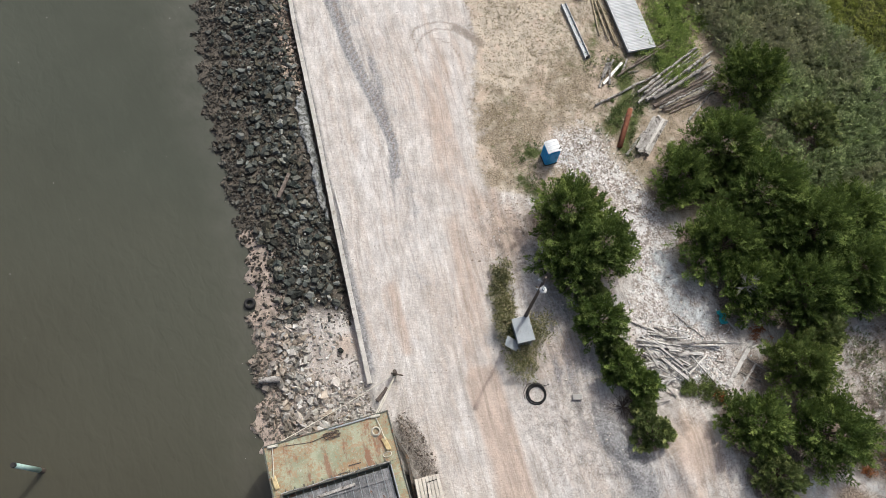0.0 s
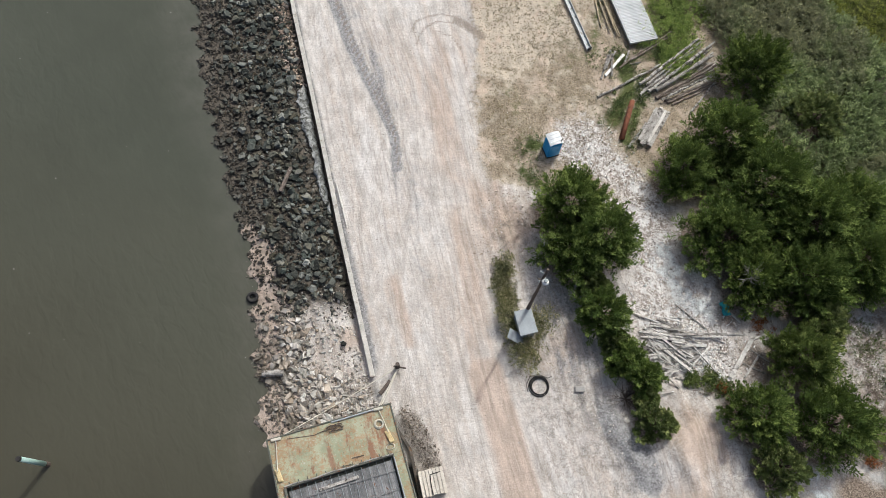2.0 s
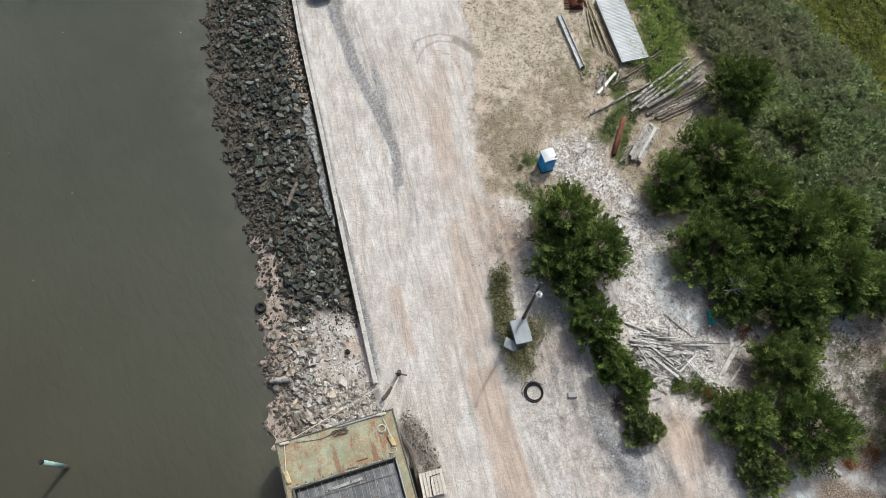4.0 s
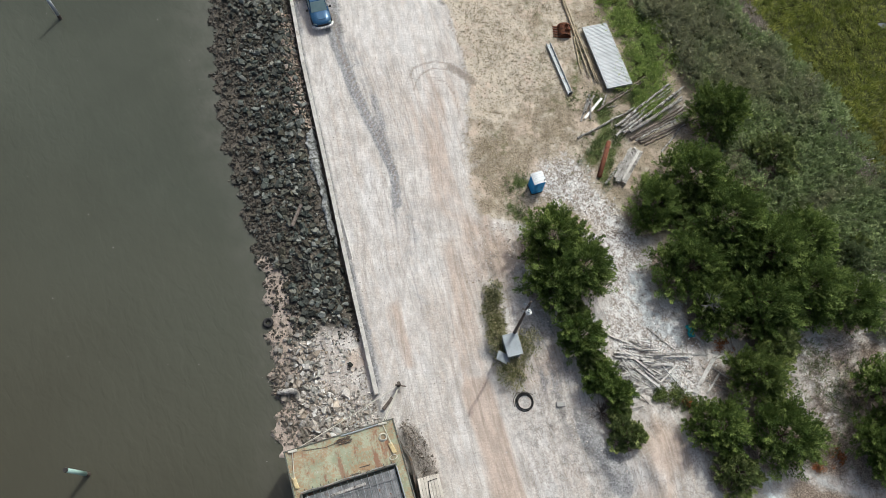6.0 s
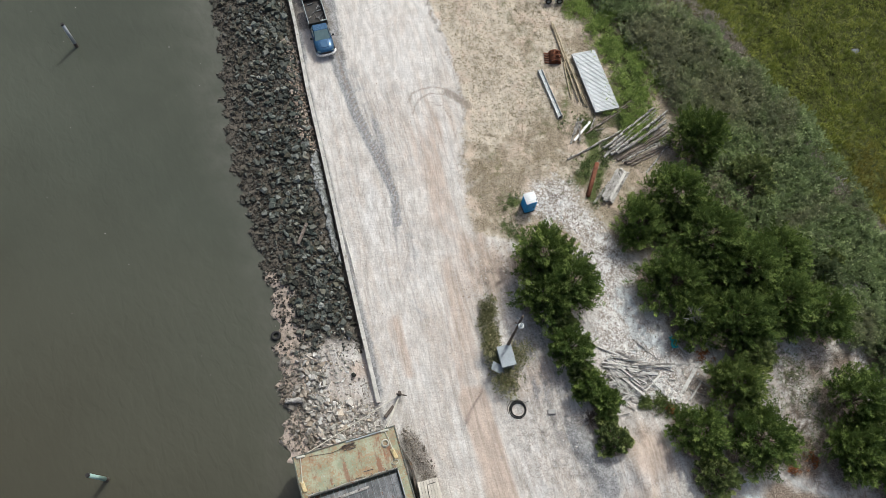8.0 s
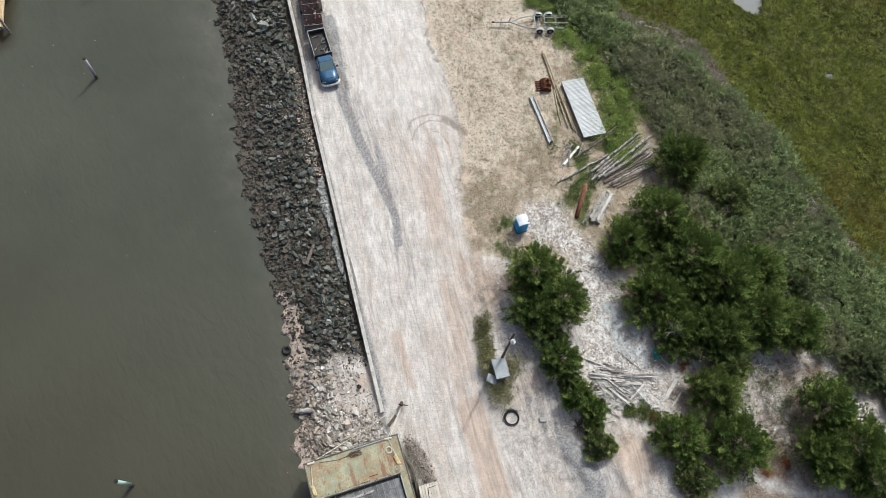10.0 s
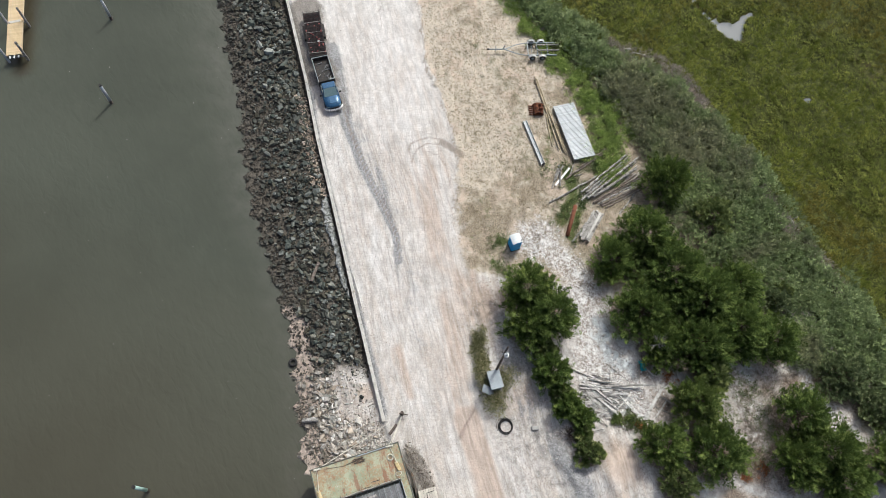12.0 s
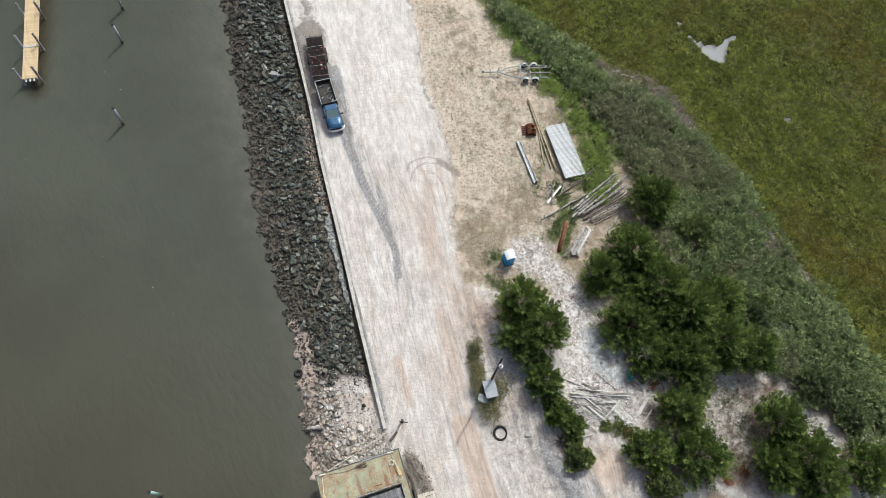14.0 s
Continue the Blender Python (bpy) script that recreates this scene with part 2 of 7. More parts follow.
def land_z(x, y):
    """Height of the ground."""
    x, y = np.asarray(x, float), np.asarray(y, float)
    kx, wx = kerb_x(y), tide_x(y)
    s = (kx - x) / np.maximum(kx - wx, 1.0)
    top = np.interp(y, [9.0, 14.0], [-0.3, -0.42])
    shore = np.where(s < 1, top + (WATER + 0.05 - top) * s, np.maximum(WATER + 0.05 - (s - 1) * 5.0, -4.5))
    shore = shore - 0.5 * np.interp(y, [10.0, 14.0], [0, 1]) * np.clip(1 - s / 0.13, 0, 1) * (s < 1)
    shore = shore + np.where(s < 1.2, 0.07 * ripple(x, y, 1.1), 0)
    shore = np.where(y < 3.6, np.minimum(shore, -2.6), shore)
    land = 0.03 * ripple(x, y, 0.35, 2.0) + 0.012 * ripple(x, y, 1.7)
    rough = np.maximum.reduce([bell(x, y, 14.0, 6.5, 6.5), 2.0 * bell(x, y, 4.8, 21.6, 2.6), bell(x, y, 17.5, 14.0, 4.0), bell(x, y, 30.0, 10.0, 6.0)])
    land = land + 0.28 * along(x, y, [(-0.9, 6.6), (-0.1, 5.6), (0.8, 4.4)], 0.9) * (1 + 0.5 * ripple(x, y, 4.0, 2))
    land = land + rough * (0.085 * ripple(x, y, 1.9, 4) + 0.06 * ripple(x, y, 4.3, 1))
    land = land + 0.32 * along(x, y, [(16.8, 10.8), (17.8, 8.4), (17.0, 6.6), (18.3, 4.4), (17.6, 1.5)], 0.75) + 0.3 * along(x, y, [(12.4, 8.0), (13.6, 6.6), (14.8, 5.0)], 1.2) * (1 + 0.4 * ripple(x, y, 3.1, 6))
    land = land + 0.5 * bell(x, y, 17.2, 6.6, 1.7) + 0.35 * bell(x, y, 19.5, 8.5, 1.6) + 0.12 * bell(x, y, 6.5, 21.5, 2.5) * (1 + 0.6 * ripple(x, y, 1.9, 4))
    past = marsh_in(x, y)
    land = land - 0.4 * np.clip((past + 2.0) / 4.0, 0, 1) - 0.45 * np.clip((pond_depth(x, y) - 0.42) * 4, 0, 1)
    return np.where(x < kx - 0.06, shore, land)


# ---- trees: centre, radius, height ----
PATH_CEDARS = [(8.63, 22.54, 2.5, 5.9), (11.09, 20.49, 2.35, 5.8), (9.05, 19.07, 2.1, 5.0)]
ROW_CEDARS = [(11.5, 15.2, 1.6, 3.6), (12.9, 12.2, 1.15, 2.6), (14.4, 11.1, 1.0, 2.4)]
THICKET_SHRUBS = [(26.6, 16.4, 1.75, 3.8), (19.24, 27.52, 1.6, 2.5), (34.33, 25.85, 1.1, 1.7), (27.62, 33.5, 2.3, 2.6)]
ROW_SHRUBS = [(23.3, 6.4, 1.7, 2.9), (15.2, 8.2, 1.25, 2.5), (14.6, 9.8, 0.8, 1.3), (12.3, 13.4, 0.9, 1.8), (10.75, 17.31, 1.1, 2.0)]
WOOD_CEDARS = [(22.56, 36.81, 2.4, 5.4), (20.08, 30.06, 2.9, 5.6), (17.06, 26.98, 2.2, 4.1), (22.93, 26.08, 3.4, 6.1), (20.0, 22.1, 3.0, 4.1), (26.09, 23.91, 3.4, 6.1), (21.9, 19.1, 2.3, 3.3), (29.08, 21.16, 3.0, 5.6), (25.43, 19.39, 3.0, 5.4), (32.59, 20.6, 2.4, 4.9), (29.35, 25.78, 2.4, 4.4)]
LIGHT_CEDARS = [(24.95, 13.7, 2.15, 4.3)]
LOW_CEDARS = [(21.8, 9.5, 1.95, 4.2), (26.5, 9.4, 2.6, 4.8), (34.5, 13.5, 2.3, 5.3), (33.9, 9.5, 2.3, 4.8), (36.6, 10.5, 2.6, 5.9), (38.0, 7.9, 2.2, 5.0), (42.7, 10.2, 2.1, 4.8)]
GREY_SHRUBS = [(33.33, 24.75, 1.6, 2.6), (39.51, 17.76, 2.6, 2.9), (42.52, 15.17, 2.0, 2.4)]
ALL_TREES = PATH_CEDARS + ROW_CEDARS + ROW_SHRUBS + THICKET_SHRUBS + WOOD_CEDARS + LIGHT_CEDARS + LOW_CEDARS + GREY_SHRUBS


def near_trees(x, y, grow=1.0):
    """1 under a crown, falling to 0 outside it."""
    f = np.zeros_like(np.asarray(x, float))
    for cx, cy, r, h in ALL_TREES:
        f = np.maximum(f, np.clip(1.6 - np.hypot(x - cx, y - cy) / (r * grow) * 1.0, 0, 1) / 0.6)
    return np.clip(f, 0, 1)

# ---- materials ----
def ground_material():
    m, nt, b = material("shore_ground", 0.92, 0.0, 0.15)

    def attr(n):
        a = nt.nodes.new("ShaderNodeVertexColor")
        a.layer_name = n
        s = nt.nodes.new("ShaderNodeSeparateColor")
        nt.links.new(a.outputs["Color"], s.inputs[0])
        return s.outputs[0], s.outputs[1], s.outputs[2], a.outputs["Alpha"]

    grey, tan, dirt, ash = attr("lot")
    dry, white, green, thatch = attr("land")
    litter_shade, marsh, mud, turn = attr("wild")
    n_fine, n_mid, n_big = noisy(nt, 14.0, 5, 0.75), noisy(nt, 2.6, 6, 0.7), noisy(nt, 0.35, 5, 0.6)
    chip = cells(nt, 8.5, vector=warped(nt, place(nt), 6.0, 0.1), out="Color")
    chips = nt.nodes.new("ShaderNodeSeparateColor")
    nt.links.new(chip, chips.inputs[0])
    streak = noisy(nt, 1.0, 3, 0.6, warped(nt, place(nt, (1.3, 0.09, 1.0), radians(-21.0)), 0.09, 3.2), 0.2)
    lines = noisy(nt, 1.0, 2, 0.5, warped(nt, place(nt, (4.2, 0.07, 1.0), radians(-17.5)), 0.07, 14.0), 0.1)
    ruts = noisy(nt, 1.0, 3, 0.55, warped(nt, place(nt, (6.0, 0.13, 1.0), radians(-20.0)), 0.1, 9.0), 0.15)

    def edge(mask, n, soft=0.12, gain=0.7):
        v = calc(nt, "ADD", mask, calc(nt, "MULTIPLY", calc(nt, "SUBTRACT", n, 0.5), gain))
        return remap(nt, v, 0.5 - soft, 0.5 + soft)

    grit = noisy(nt, 9.0, 3, 0.8)
    sift = noisy(nt, 1.1, 8, 0.72, None, 0.3)
    # crushed shell, driven over
    col = mix(nt, remap(nt, n_big, 0.35, 0.65), (0.535, 0.502, 0.466), (0.63, 0.60, 0.563))
    col = mix(nt, remap(nt, streak, 0.42, 0.66, 0.0, 0.55), col, (0.49, 0.415, 0.35))
    col = mix(nt, remap(nt, sift, 0.5, 0.64, 0.0, 0.5), col, (0.64, 0.62, 0.60))
    col = mix(nt, remap(nt, sift, 0.36, 0.47, 0.45, 0.0), col, (0.44, 0.39, 0.34))
    for cx, cy, sc in ((-2.0, 34.5, 0.42),):
        mp = nt.nodes.new("ShaderNodeMapping")
        mp.vector_type = "TEXTURE"
        mp.inputs["Location"].default_value = (cx, cy, 0)
        nt.links.new(place(nt), mp.inputs["Vector"])
        wv = nt.nodes.new("ShaderNodeTexWave")
        wv.wave_type, wv.rings_direction = "RINGS", "SPHERICAL"
        wv.inputs["Scale"].default_value = sc
        wv.inputs["Distortion"].default_value = 2.2
        wv.inputs["Detail"].default_value = 1.0
        wv.inputs["Detail Scale"].default_value = 0.35
        nt.links.new(mp.outputs[0], wv.inputs["Vector"])
        worn = calc(nt, "MULTIPLY", remap(nt, wv.outputs["Fac"], 0.86, 1.0), remap(nt, noisy(nt, 0.16, 3, 0.6, mp.outputs[0]), 0.5, 0.64, 0.0, 0.2))
        col = mix(nt, worn, col, (0.36, 0.32, 0.28))
    sweep = noisy(nt, 1.0, 4, 0.6, warped(nt, place(nt, (0.42, 0.11, 1.0), radians(-14.0)), 0.06, 3.0), 0.8)
    col = mix(nt, remap(nt, sweep, 0.48, 0.68, 0.0, 0.5), col, (0.71, 0.70, 0.685))
    col = mix(nt, remap(nt, sweep, 0.3, 0.46, 0.3, 0.0), col, (0.42, 0.365, 0.315))
    used = remap(nt, noisy(nt, 0.16, 3, 0.6, None, 0.6), 0.45, 0.62)
    col = mix(nt, calc(nt, "MULTIPLY", used, remap(nt, ruts, 0.55, 0.64, 0.0, 0.38)), col, (0.35, 0.305, 0.26))
    col = mix(nt, remap(nt, lines, 0.58, 0.62, 0.0, 0.36), col, (0.34, 0.30, 0.26))
    for turn_, scale_, amount_ in ((-32.0, 3.0, 10.0), (6.0, 3.4, 12.0)):
        track = noisy(nt, 1.0, 2, 0.5, warped(nt, place(nt, (scale_, 0.06, 1.0), radians(turn_)), 0.05, amount_), 0.1)
        seen = remap(nt, noisy(nt, 0.12, 3, 0.6, place(nt, (1, 1, 1), radians(turn_ * 7))), 0.5, 0.6)
        col = mix(nt, calc(nt, "MULTIPLY", seen, remap(nt, track, 0.59, 0.63, 0.0, 0.2)), col, (0.33, 0.29, 0.25))
        col = mix(nt, calc(nt, "MULTIPLY", seen, remap(nt, track, 0.37, 0.41, 0.25, 0.0)), col, (0.74, 0.73, 0.71))
    col = mix(nt, remap(nt, chips.outputs[0], 0.62, 1.0, 0.0, 0.26), col, (0.76, 0.75, 0.72))
    col = mix(nt, remap(nt, chips.outputs[1], 0.84, 1.0, 0.0, 0.3), col, (0.30, 0.28, 0.26))
    where = nt.nodes.new("ShaderNodeSeparateXYZ")
    nt.links.new(place(nt), where.inputs[0])
    col = mix(nt, calc(nt, "MULTIPLY", remap(nt, where.outputs[1], 33.0, 50.0, 0.0, 0.6), remap(nt, sweep, 0.36, 0.6, 0.35, 1.0)), col, (0.72, 0.694, 0.664))
    # trodden, crumbled shell beside the lane
    beside = calc(nt, "ADD", where.outputs[0], calc(nt, "MULTIPLY", where.outputs[1], 0.36))
    trod = calc(nt, "MULTIPLY", remap(nt, beside, 9.0, 10.5), remap(nt, where.outputs[1], 26.0, 23.0))
    crack = calc(nt, "ABSOLUTE", calc(nt, "SUBTRACT", noisy(nt, 0.9, 6, 0.72, None, 0.5), 0.5))
    col = mix(nt, calc(nt, "MULTIPLY", trod, remap(nt, crack, 0.03, 0.008, 0.0, 0.5)), col, (0.25, 0.205, 0.17))
    col = mix(nt, calc(nt, "MULTIPLY", trod, remap(nt, noisy(nt, 3.2, 5, 0.75, None, 0.4), 0.56, 0.66, 0.0, 0.45)), col, (0.33, 0.29, 0.255))
    # tan sand, grey gravel, dark soil
    sand = mix(nt, n_mid, (0.45, 0.35, 0.285), (0.555, 0.45, 0.37))
    sand = mix(nt, remap(nt, lines, 0.5, 0.6, 0.0, 0.5), sand, (0.36, 0.29, 0.23))
    col = mix(nt, calc(nt, "MULTIPLY", edge(tan, streak, 0.3, 0.8), 0.8), col, sand)
    gravel = mix(nt, chips.outputs[2], (0.155, 0.158, 0.165), (0.37, 0.373, 0.38))
    col = mix(nt, calc(nt, "MULTIPLY", edge(grey, calc(nt, "ADD", calc(nt, "MULTIPLY", streak, 0.6), calc(nt, "MULTIPLY", sift, 0.4)), 0.22, 2.0), 0.85), col, gravel)
    col = mix(nt, calc(nt, "MULTIPLY", edge(dirt, sift, 0.3, 2.0), 0.8), col, mix(nt, remap(nt, grit, 0.35, 0.65), (0.07, 0.06, 0.052), (0.30, 0.265, 0.225)))
    # dry grass on sand
    sandy = mix(nt, sift, (0.46, 0.392, 0.305), (0.69, 0.625, 0.52))
    thatch_col = mix(nt, remap(nt, grit, 0.36, 0.64), (0.13, 0.10, 0.064), (0.37, 0.305, 0.215))
    squirm = noisy(nt, 0.75, 9, 0.66, None, 0.25)
    cover = calc(nt, "ADD", calc(nt, "ADD", calc(nt, "MULTIPLY", squirm, 0.55), calc(nt, "MULTIPLY", sift, 0.25)), calc(nt, "ADD", calc(nt, "MULTIPLY", grit, 0.2), calc(nt, "MULTIPLY", calc(nt, "SUBTRACT", thatch, 0.5), 0.26)))
    field = mix(nt, calc(nt, "MULTIPLY", remap(nt, cover, 0.43, 0.60), 0.8), sandy, thatch_col)
    field = mix(nt, remap(nt, noisy(nt, 0.7, 7, 0.75, None, 0.8), 0.57, 0.7, 0.0, 0.2), field, mix(nt, n_fine, (0.09, 0.105, 0.035), (0.2, 0.2, 0.09)))
    tufts = remap(nt, noisy(nt, 3.0, 4, 0.7, None, 0.6), 0.56, 0.62, 0.0, 0.7)
    field = mix(nt, tufts, field, mix(nt, n_fine, (0.11, 0.09, 0.055), (0.25, 0.21, 0.14)))
    field = mix(nt, remap(nt, noisy(nt, 0.42, 7, 0.7, None, 0.5), 0.52, 0.6, 0.0, 0.65), field, mix(nt, sift, (0.47, 0.365, 0.285), (0.66, 0.55, 0.45)))
    dots = nt.nodes.new("ShaderNodeSeparateColor")
    spread = warped(nt, place(nt), 5.0, 0.15)
    nt.links.new(cells(nt, 4.6, vector=spread, out="Color"), dots.inputs[0])
    dot = calc(nt, "MULTIPLY", remap(nt, cells(nt, 4.6, vector=spread), 0.42, 0.24), remap(nt, dots.outputs[0], 0.56, 0.66))
    field = mix(nt, calc(nt, "MULTIPLY", dot, 0.75), field, mix(nt, dots.outputs[1], (0.10, 0.078, 0.05), (0.24, 0.195, 0.13)))
    col = mix(nt, edge(dry, sift, 0.2, 1.3), col, field)
    tread = noisy(nt, 7.0, 3, 0.6, None, 0.3)
    scuff = calc(nt, "MULTIPLY", remap(nt, calc(nt, "ADD", turn, calc(nt, "MULTIPLY", calc(nt, "SUBTRACT", tread, 0.5), 0.8)), 0.4, 0.95), 0.75)
    col = mix(nt, scuff, col, (0.25, 0.205, 0.165))
    # bleached shell hash, smeared by wheels, with leaf bits
    drift = noisy(nt, 1.0, 8, 0.74, warped(nt, place(nt, (1.5, 0.7, 1.0), radians(24.0)), 0.2, 3.0), 0.3)
    shell = noisy(nt, 5.0, 8, 0.84)
    hash_ = mix(nt, remap(nt, shell, 0.40, 0.60), (0.27, 0.225, 0.19), (0.80, 0.78, 0.755))
    hash_ = mix(nt, remap(nt, drift, 0.48, 0.57, 0.0, 0.9), hash_, mix(nt, remap(nt, shell, 0.35, 0.65), (0.16, 0.13, 0.105), (0.52, 0.45, 0.39)))
    bits = nt.nodes.new("ShaderNodeSeparateColor")
    nt.links.new(cells(nt, 9.5, vector=warped(nt, place(nt), 7.0, 0.12), out="Color"), bits.inputs[0])
    hash_ = mix(nt, remap(nt, bits.outputs[0], 0.62, 0.7, 0.0, 0.75), hash_, (0.84, 0.825, 0.80))
    hash_ = mix(nt, remap(nt, bits.outputs[1], 0.24, 0.16, 0.0, 0.7), hash_, (0.17, 0.135, 0.11))
    hash_ = mix(nt, remap(nt, squirm, 0.55, 0.62, 0.0, 0.9), hash_, (0.80, 0.795, 0.78))
    hash_ = mix(nt, remap(nt, noisy(nt, 1.9, 6, 0.8, None, 0.3), 0.56, 0.62, 0.0, 0.8), hash_, (0.12, 0.095, 0.078))
    hash_ = mix(nt, remap(nt, noisy(nt, 1.2, 6, 0.68, None, 0.4), 0.52, 0.6, 0.0, 0.75), hash_, (0.83, 0.82, 0.80))
    hash_ = mix(nt, remap(nt, noisy(nt, 1.7, 6, 0.7, warped(nt, place(nt, (1.6, 0.8, 1.0), radians(-25.0)), 0.3, 1.5), 0.4), 0.46, 0.38, 0.0, 0.8), hash_, (0.2, 0.155, 0.125))
    col = mix(nt, calc(nt, "MULTIPLY", edge(white, sift, 0.28, 1.6), 0.9), col, hash_)
    ash_col = mix(nt, remap(nt, sift, 0.35, 0.65), (0.27, 0.285, 0.295), (0.74, 0.785, 0.79))
    ash_col = mix(nt, remap(nt, shell, 0.52, 0.6, 0.0, 0.75), ash_col, (0.16, 0.15, 0.14))
    col = mix(nt, calc(nt, "MULTIPLY", edge(ash, sift, 0.14, 2.4), 0.75), col, ash_col)
    turf = mix(nt, n_fine, (0.055, 0.075, 0.025), (0.15, 0.17, 0.065))
    col = mix(nt, edge(green, sift, 0.18, 1.2), col, turf)
    duff = mix(nt, remap(nt, grit, 0.35, 0.65), (0.13, 0.10, 0.078), (0.38, 0.31, 0.25))
    col = mix(nt, edge(litter_shade, sift, 0.22, 1.1), col, duff)
    bog = mix(nt, remap(nt, noisy(nt, 2.2, 6, 0.75, None, 1.2), 0.4, 0.62), (0.028, 0.034, 0.009), (0.115, 0.125, 0.032))
    col = mix(nt, edge(marsh, n_mid, 0.2, 0.5), col, bog)
    silt = mix(nt, n_mid, (0.05, 0.047, 0.038), (0.2, 0.175, 0.145))
    silt = mix(nt, marsh, silt, mix(nt, n_mid, (0.032, 0.026, 0.012), (0.085, 0.062, 0.03)))
    col = mix(nt, edge(mud, sift, 0.2, 0.9), col, silt)
    speck = nt.nodes.new("ShaderNodeCombineColor")
    tone = calc(nt, "MULTIPLY", remap(nt, grit, 0.3, 0.7, 0.9, 1.1), remap(nt, noisy(nt, 1.0, 3, 0.6, warped(nt, place(nt, (1.9, 0.6, 1.0), radians(-19.0)), 0.1, 3.0), 0.2), 0.34, 0.66, 0.87, 1.1))
    for k in range(3):
        nt.links.new(tone, speck.inputs[k])
    col = mix(nt, 1.0, col, speck.outputs[0], "MULTIPLY")
    nt.links.new(col, b.inputs["Base Color"])
    h = calc(nt, "ADD", calc(nt, "MULTIPLY", n_fine, 0.35), calc(nt, "ADD", calc(nt, "MULTIPLY", n_mid, 0.7), calc(nt, "MULTIPLY", calc(nt, "MULTIPLY", ruts, used), 0.4)))
    bump(nt, b, h, 1.0, 0.11)
    return m


def water_material(name, deep, shallow, rough, size, silty=False):
    m, nt, b = material(name, rough, 0.0, 0.38)
    b.inputs["IOR"].default_value = 1.33
    col = mix(nt, remap(nt, noisy(nt, 0.05, 4, 0.6), 0.35, 0.65), deep, shallow)
    col = mix(nt, remap(nt, noisy(nt, 1.0, 4, 0.7, place(nt, (1.3, 0.35, 1.0), radians(-30)), 0.6), 0.5, 0.75, 0.0, 0.15), col, tuple(1.2 * c for c in shallow))
    if silty:
        a = nt.nodes.new("ShaderNodeVertexColor")
        a.layer_name = "silt"
        s = nt.nodes.new("ShaderNodeSeparateColor")
        nt.links.new(a.outputs["Color"], s.inputs[0])
        col = mix(nt, calc(nt, "MULTIPLY", s.outputs[0], remap(nt, noisy(nt, 0.4, 5, 0.65), 0.25, 0.7, 0.2, 0.9)), col, (0.125, 0.125, 0.105))
        col = mix(nt, calc(nt, "MULTIPLY", s.outputs[1], 0.8), col, (0.05, 0.04, 0.025))
        col = mix(nt, calc(nt, "MULTIPLY", s.outputs[2], 0.6), col, (0.062, 0.054, 0.036))
    nt.links.new(col, b.inputs["Base Color"])
    waves = calc(nt, "MULTIPLY", noisy(nt, 1.3, 2, 0.5, place(nt, (1.0, 0.5, 1.0), radians(-35)), 0.4), remap(nt, noisy(nt, 0.06, 3, 0.6), 0.35, 0.65, 0.25, 1.0))
    bump(nt, b, waves, 0.5, size)
    return m


M_GROUND = ground_material()
M_WATER = water_material("river_water", (0.063, 0.0695, 0.053), (0.078, 0.085, 0.065), 0.2, 0.14, True)
M_POND = water_material("pond_water", (0.075, 0.09, 0.10), (0.125, 0.14, 0.15), 0.15, 0.02)
M_ROCK = stony("riprap_stone", (0.02, 0.022, 0.018), (0.108, 0.116, 0.10), (0.37, 0.385, 0.35), 0.85, (0.042, 0.037, 0.028), 0.55)
M_FILL = stony("riprap_chips", (0.018, 0.017, 0.014), (0.085, 0.078, 0.064), (0.26, 0.25, 0.22), 0.85, (0.042, 0.035, 0.026), 0.7)
M_RUBBLE = stony("pale_rubble", (0.22, 0.195, 0.165), (0.54, 0.505, 0.46), (0.84, 0.83, 0.80), 0.9, (0.085, 0.07, 0.05))
M_CLOD = stony("soil_clod", (0.11, 0.09, 0.075), (0.22, 0.19, 0.16), (0.42, 0.39, 0.35), 0.95)
M_HEAP = stony("dug_soil", (0.22, 0.18, 0.15), (0.40, 0.345, 0.295), (0.6, 0.56, 0.51), 0.95)
M_BRICK = stony("brick_rubble", (0.30, 0.23, 0.18), (0.46, 0.39, 0.33), (0.62, 0.58, 0.53), 0.9)
M_SHELL = stony("shell_lump", (0.42, 0.38, 0.34), (0.56, 0.53, 0.49), (0.74, 0.73, 0.71), 0.9)
M_LIME = stony("white_lime", (0.62, 0.62, 0.61), (0.78, 0.78, 0.77), (0.86, 0.86, 0.85), 0.9)
M_CEDAR = leafy("cedar_leaf", (0.041, 0.072, 0.018), (0.094, 0.149, 0.034), (0.285, 0.37, 0.105), 0.6, 2.0, shoots=True)
M_YOUNG = leafy("young_cedar_leaf", (0.06, 0.098, 0.026), (0.135, 0.19, 0.05), (0.36, 0.43, 0.14), 0.6, 2.0, shoots=True)
M_BAY = leafy("bayberry_leaf", (0.115, 0.155, 0.07), (0.26, 0.335, 0.155), (0.62, 0.71, 0.40), 0.62, 0.9, (0.31, 0.29, 0.21), True)
M_BAYBUSH = leafy("bayberry_bush_leaf", (0.065, 0.095, 0.04), (0.16, 0.21, 0.095), (0.38, 0.43, 0.23), 0.62, 1.6, None, True)
M_OLIVE = leafy("olive_leaf", (0.07, 0.105, 0.035), (0.175, 0.225, 0.075), (0.42, 0.47, 0.2), shoots=True)
M_MARSH = leafy("marsh_grass", (0.072, 0.096, 0.014), (0.165, 0.198, 0.03), (0.32, 0.345, 0.08), 0.7, 0.5, (0.15, 0.115, 0.026), True)
M_GRASS = leafy("green_grass", (0.11, 0.18, 0.04), (0.27, 0.37, 0.09), (0.50, 0.58, 0.22), 0.7, 1.5)
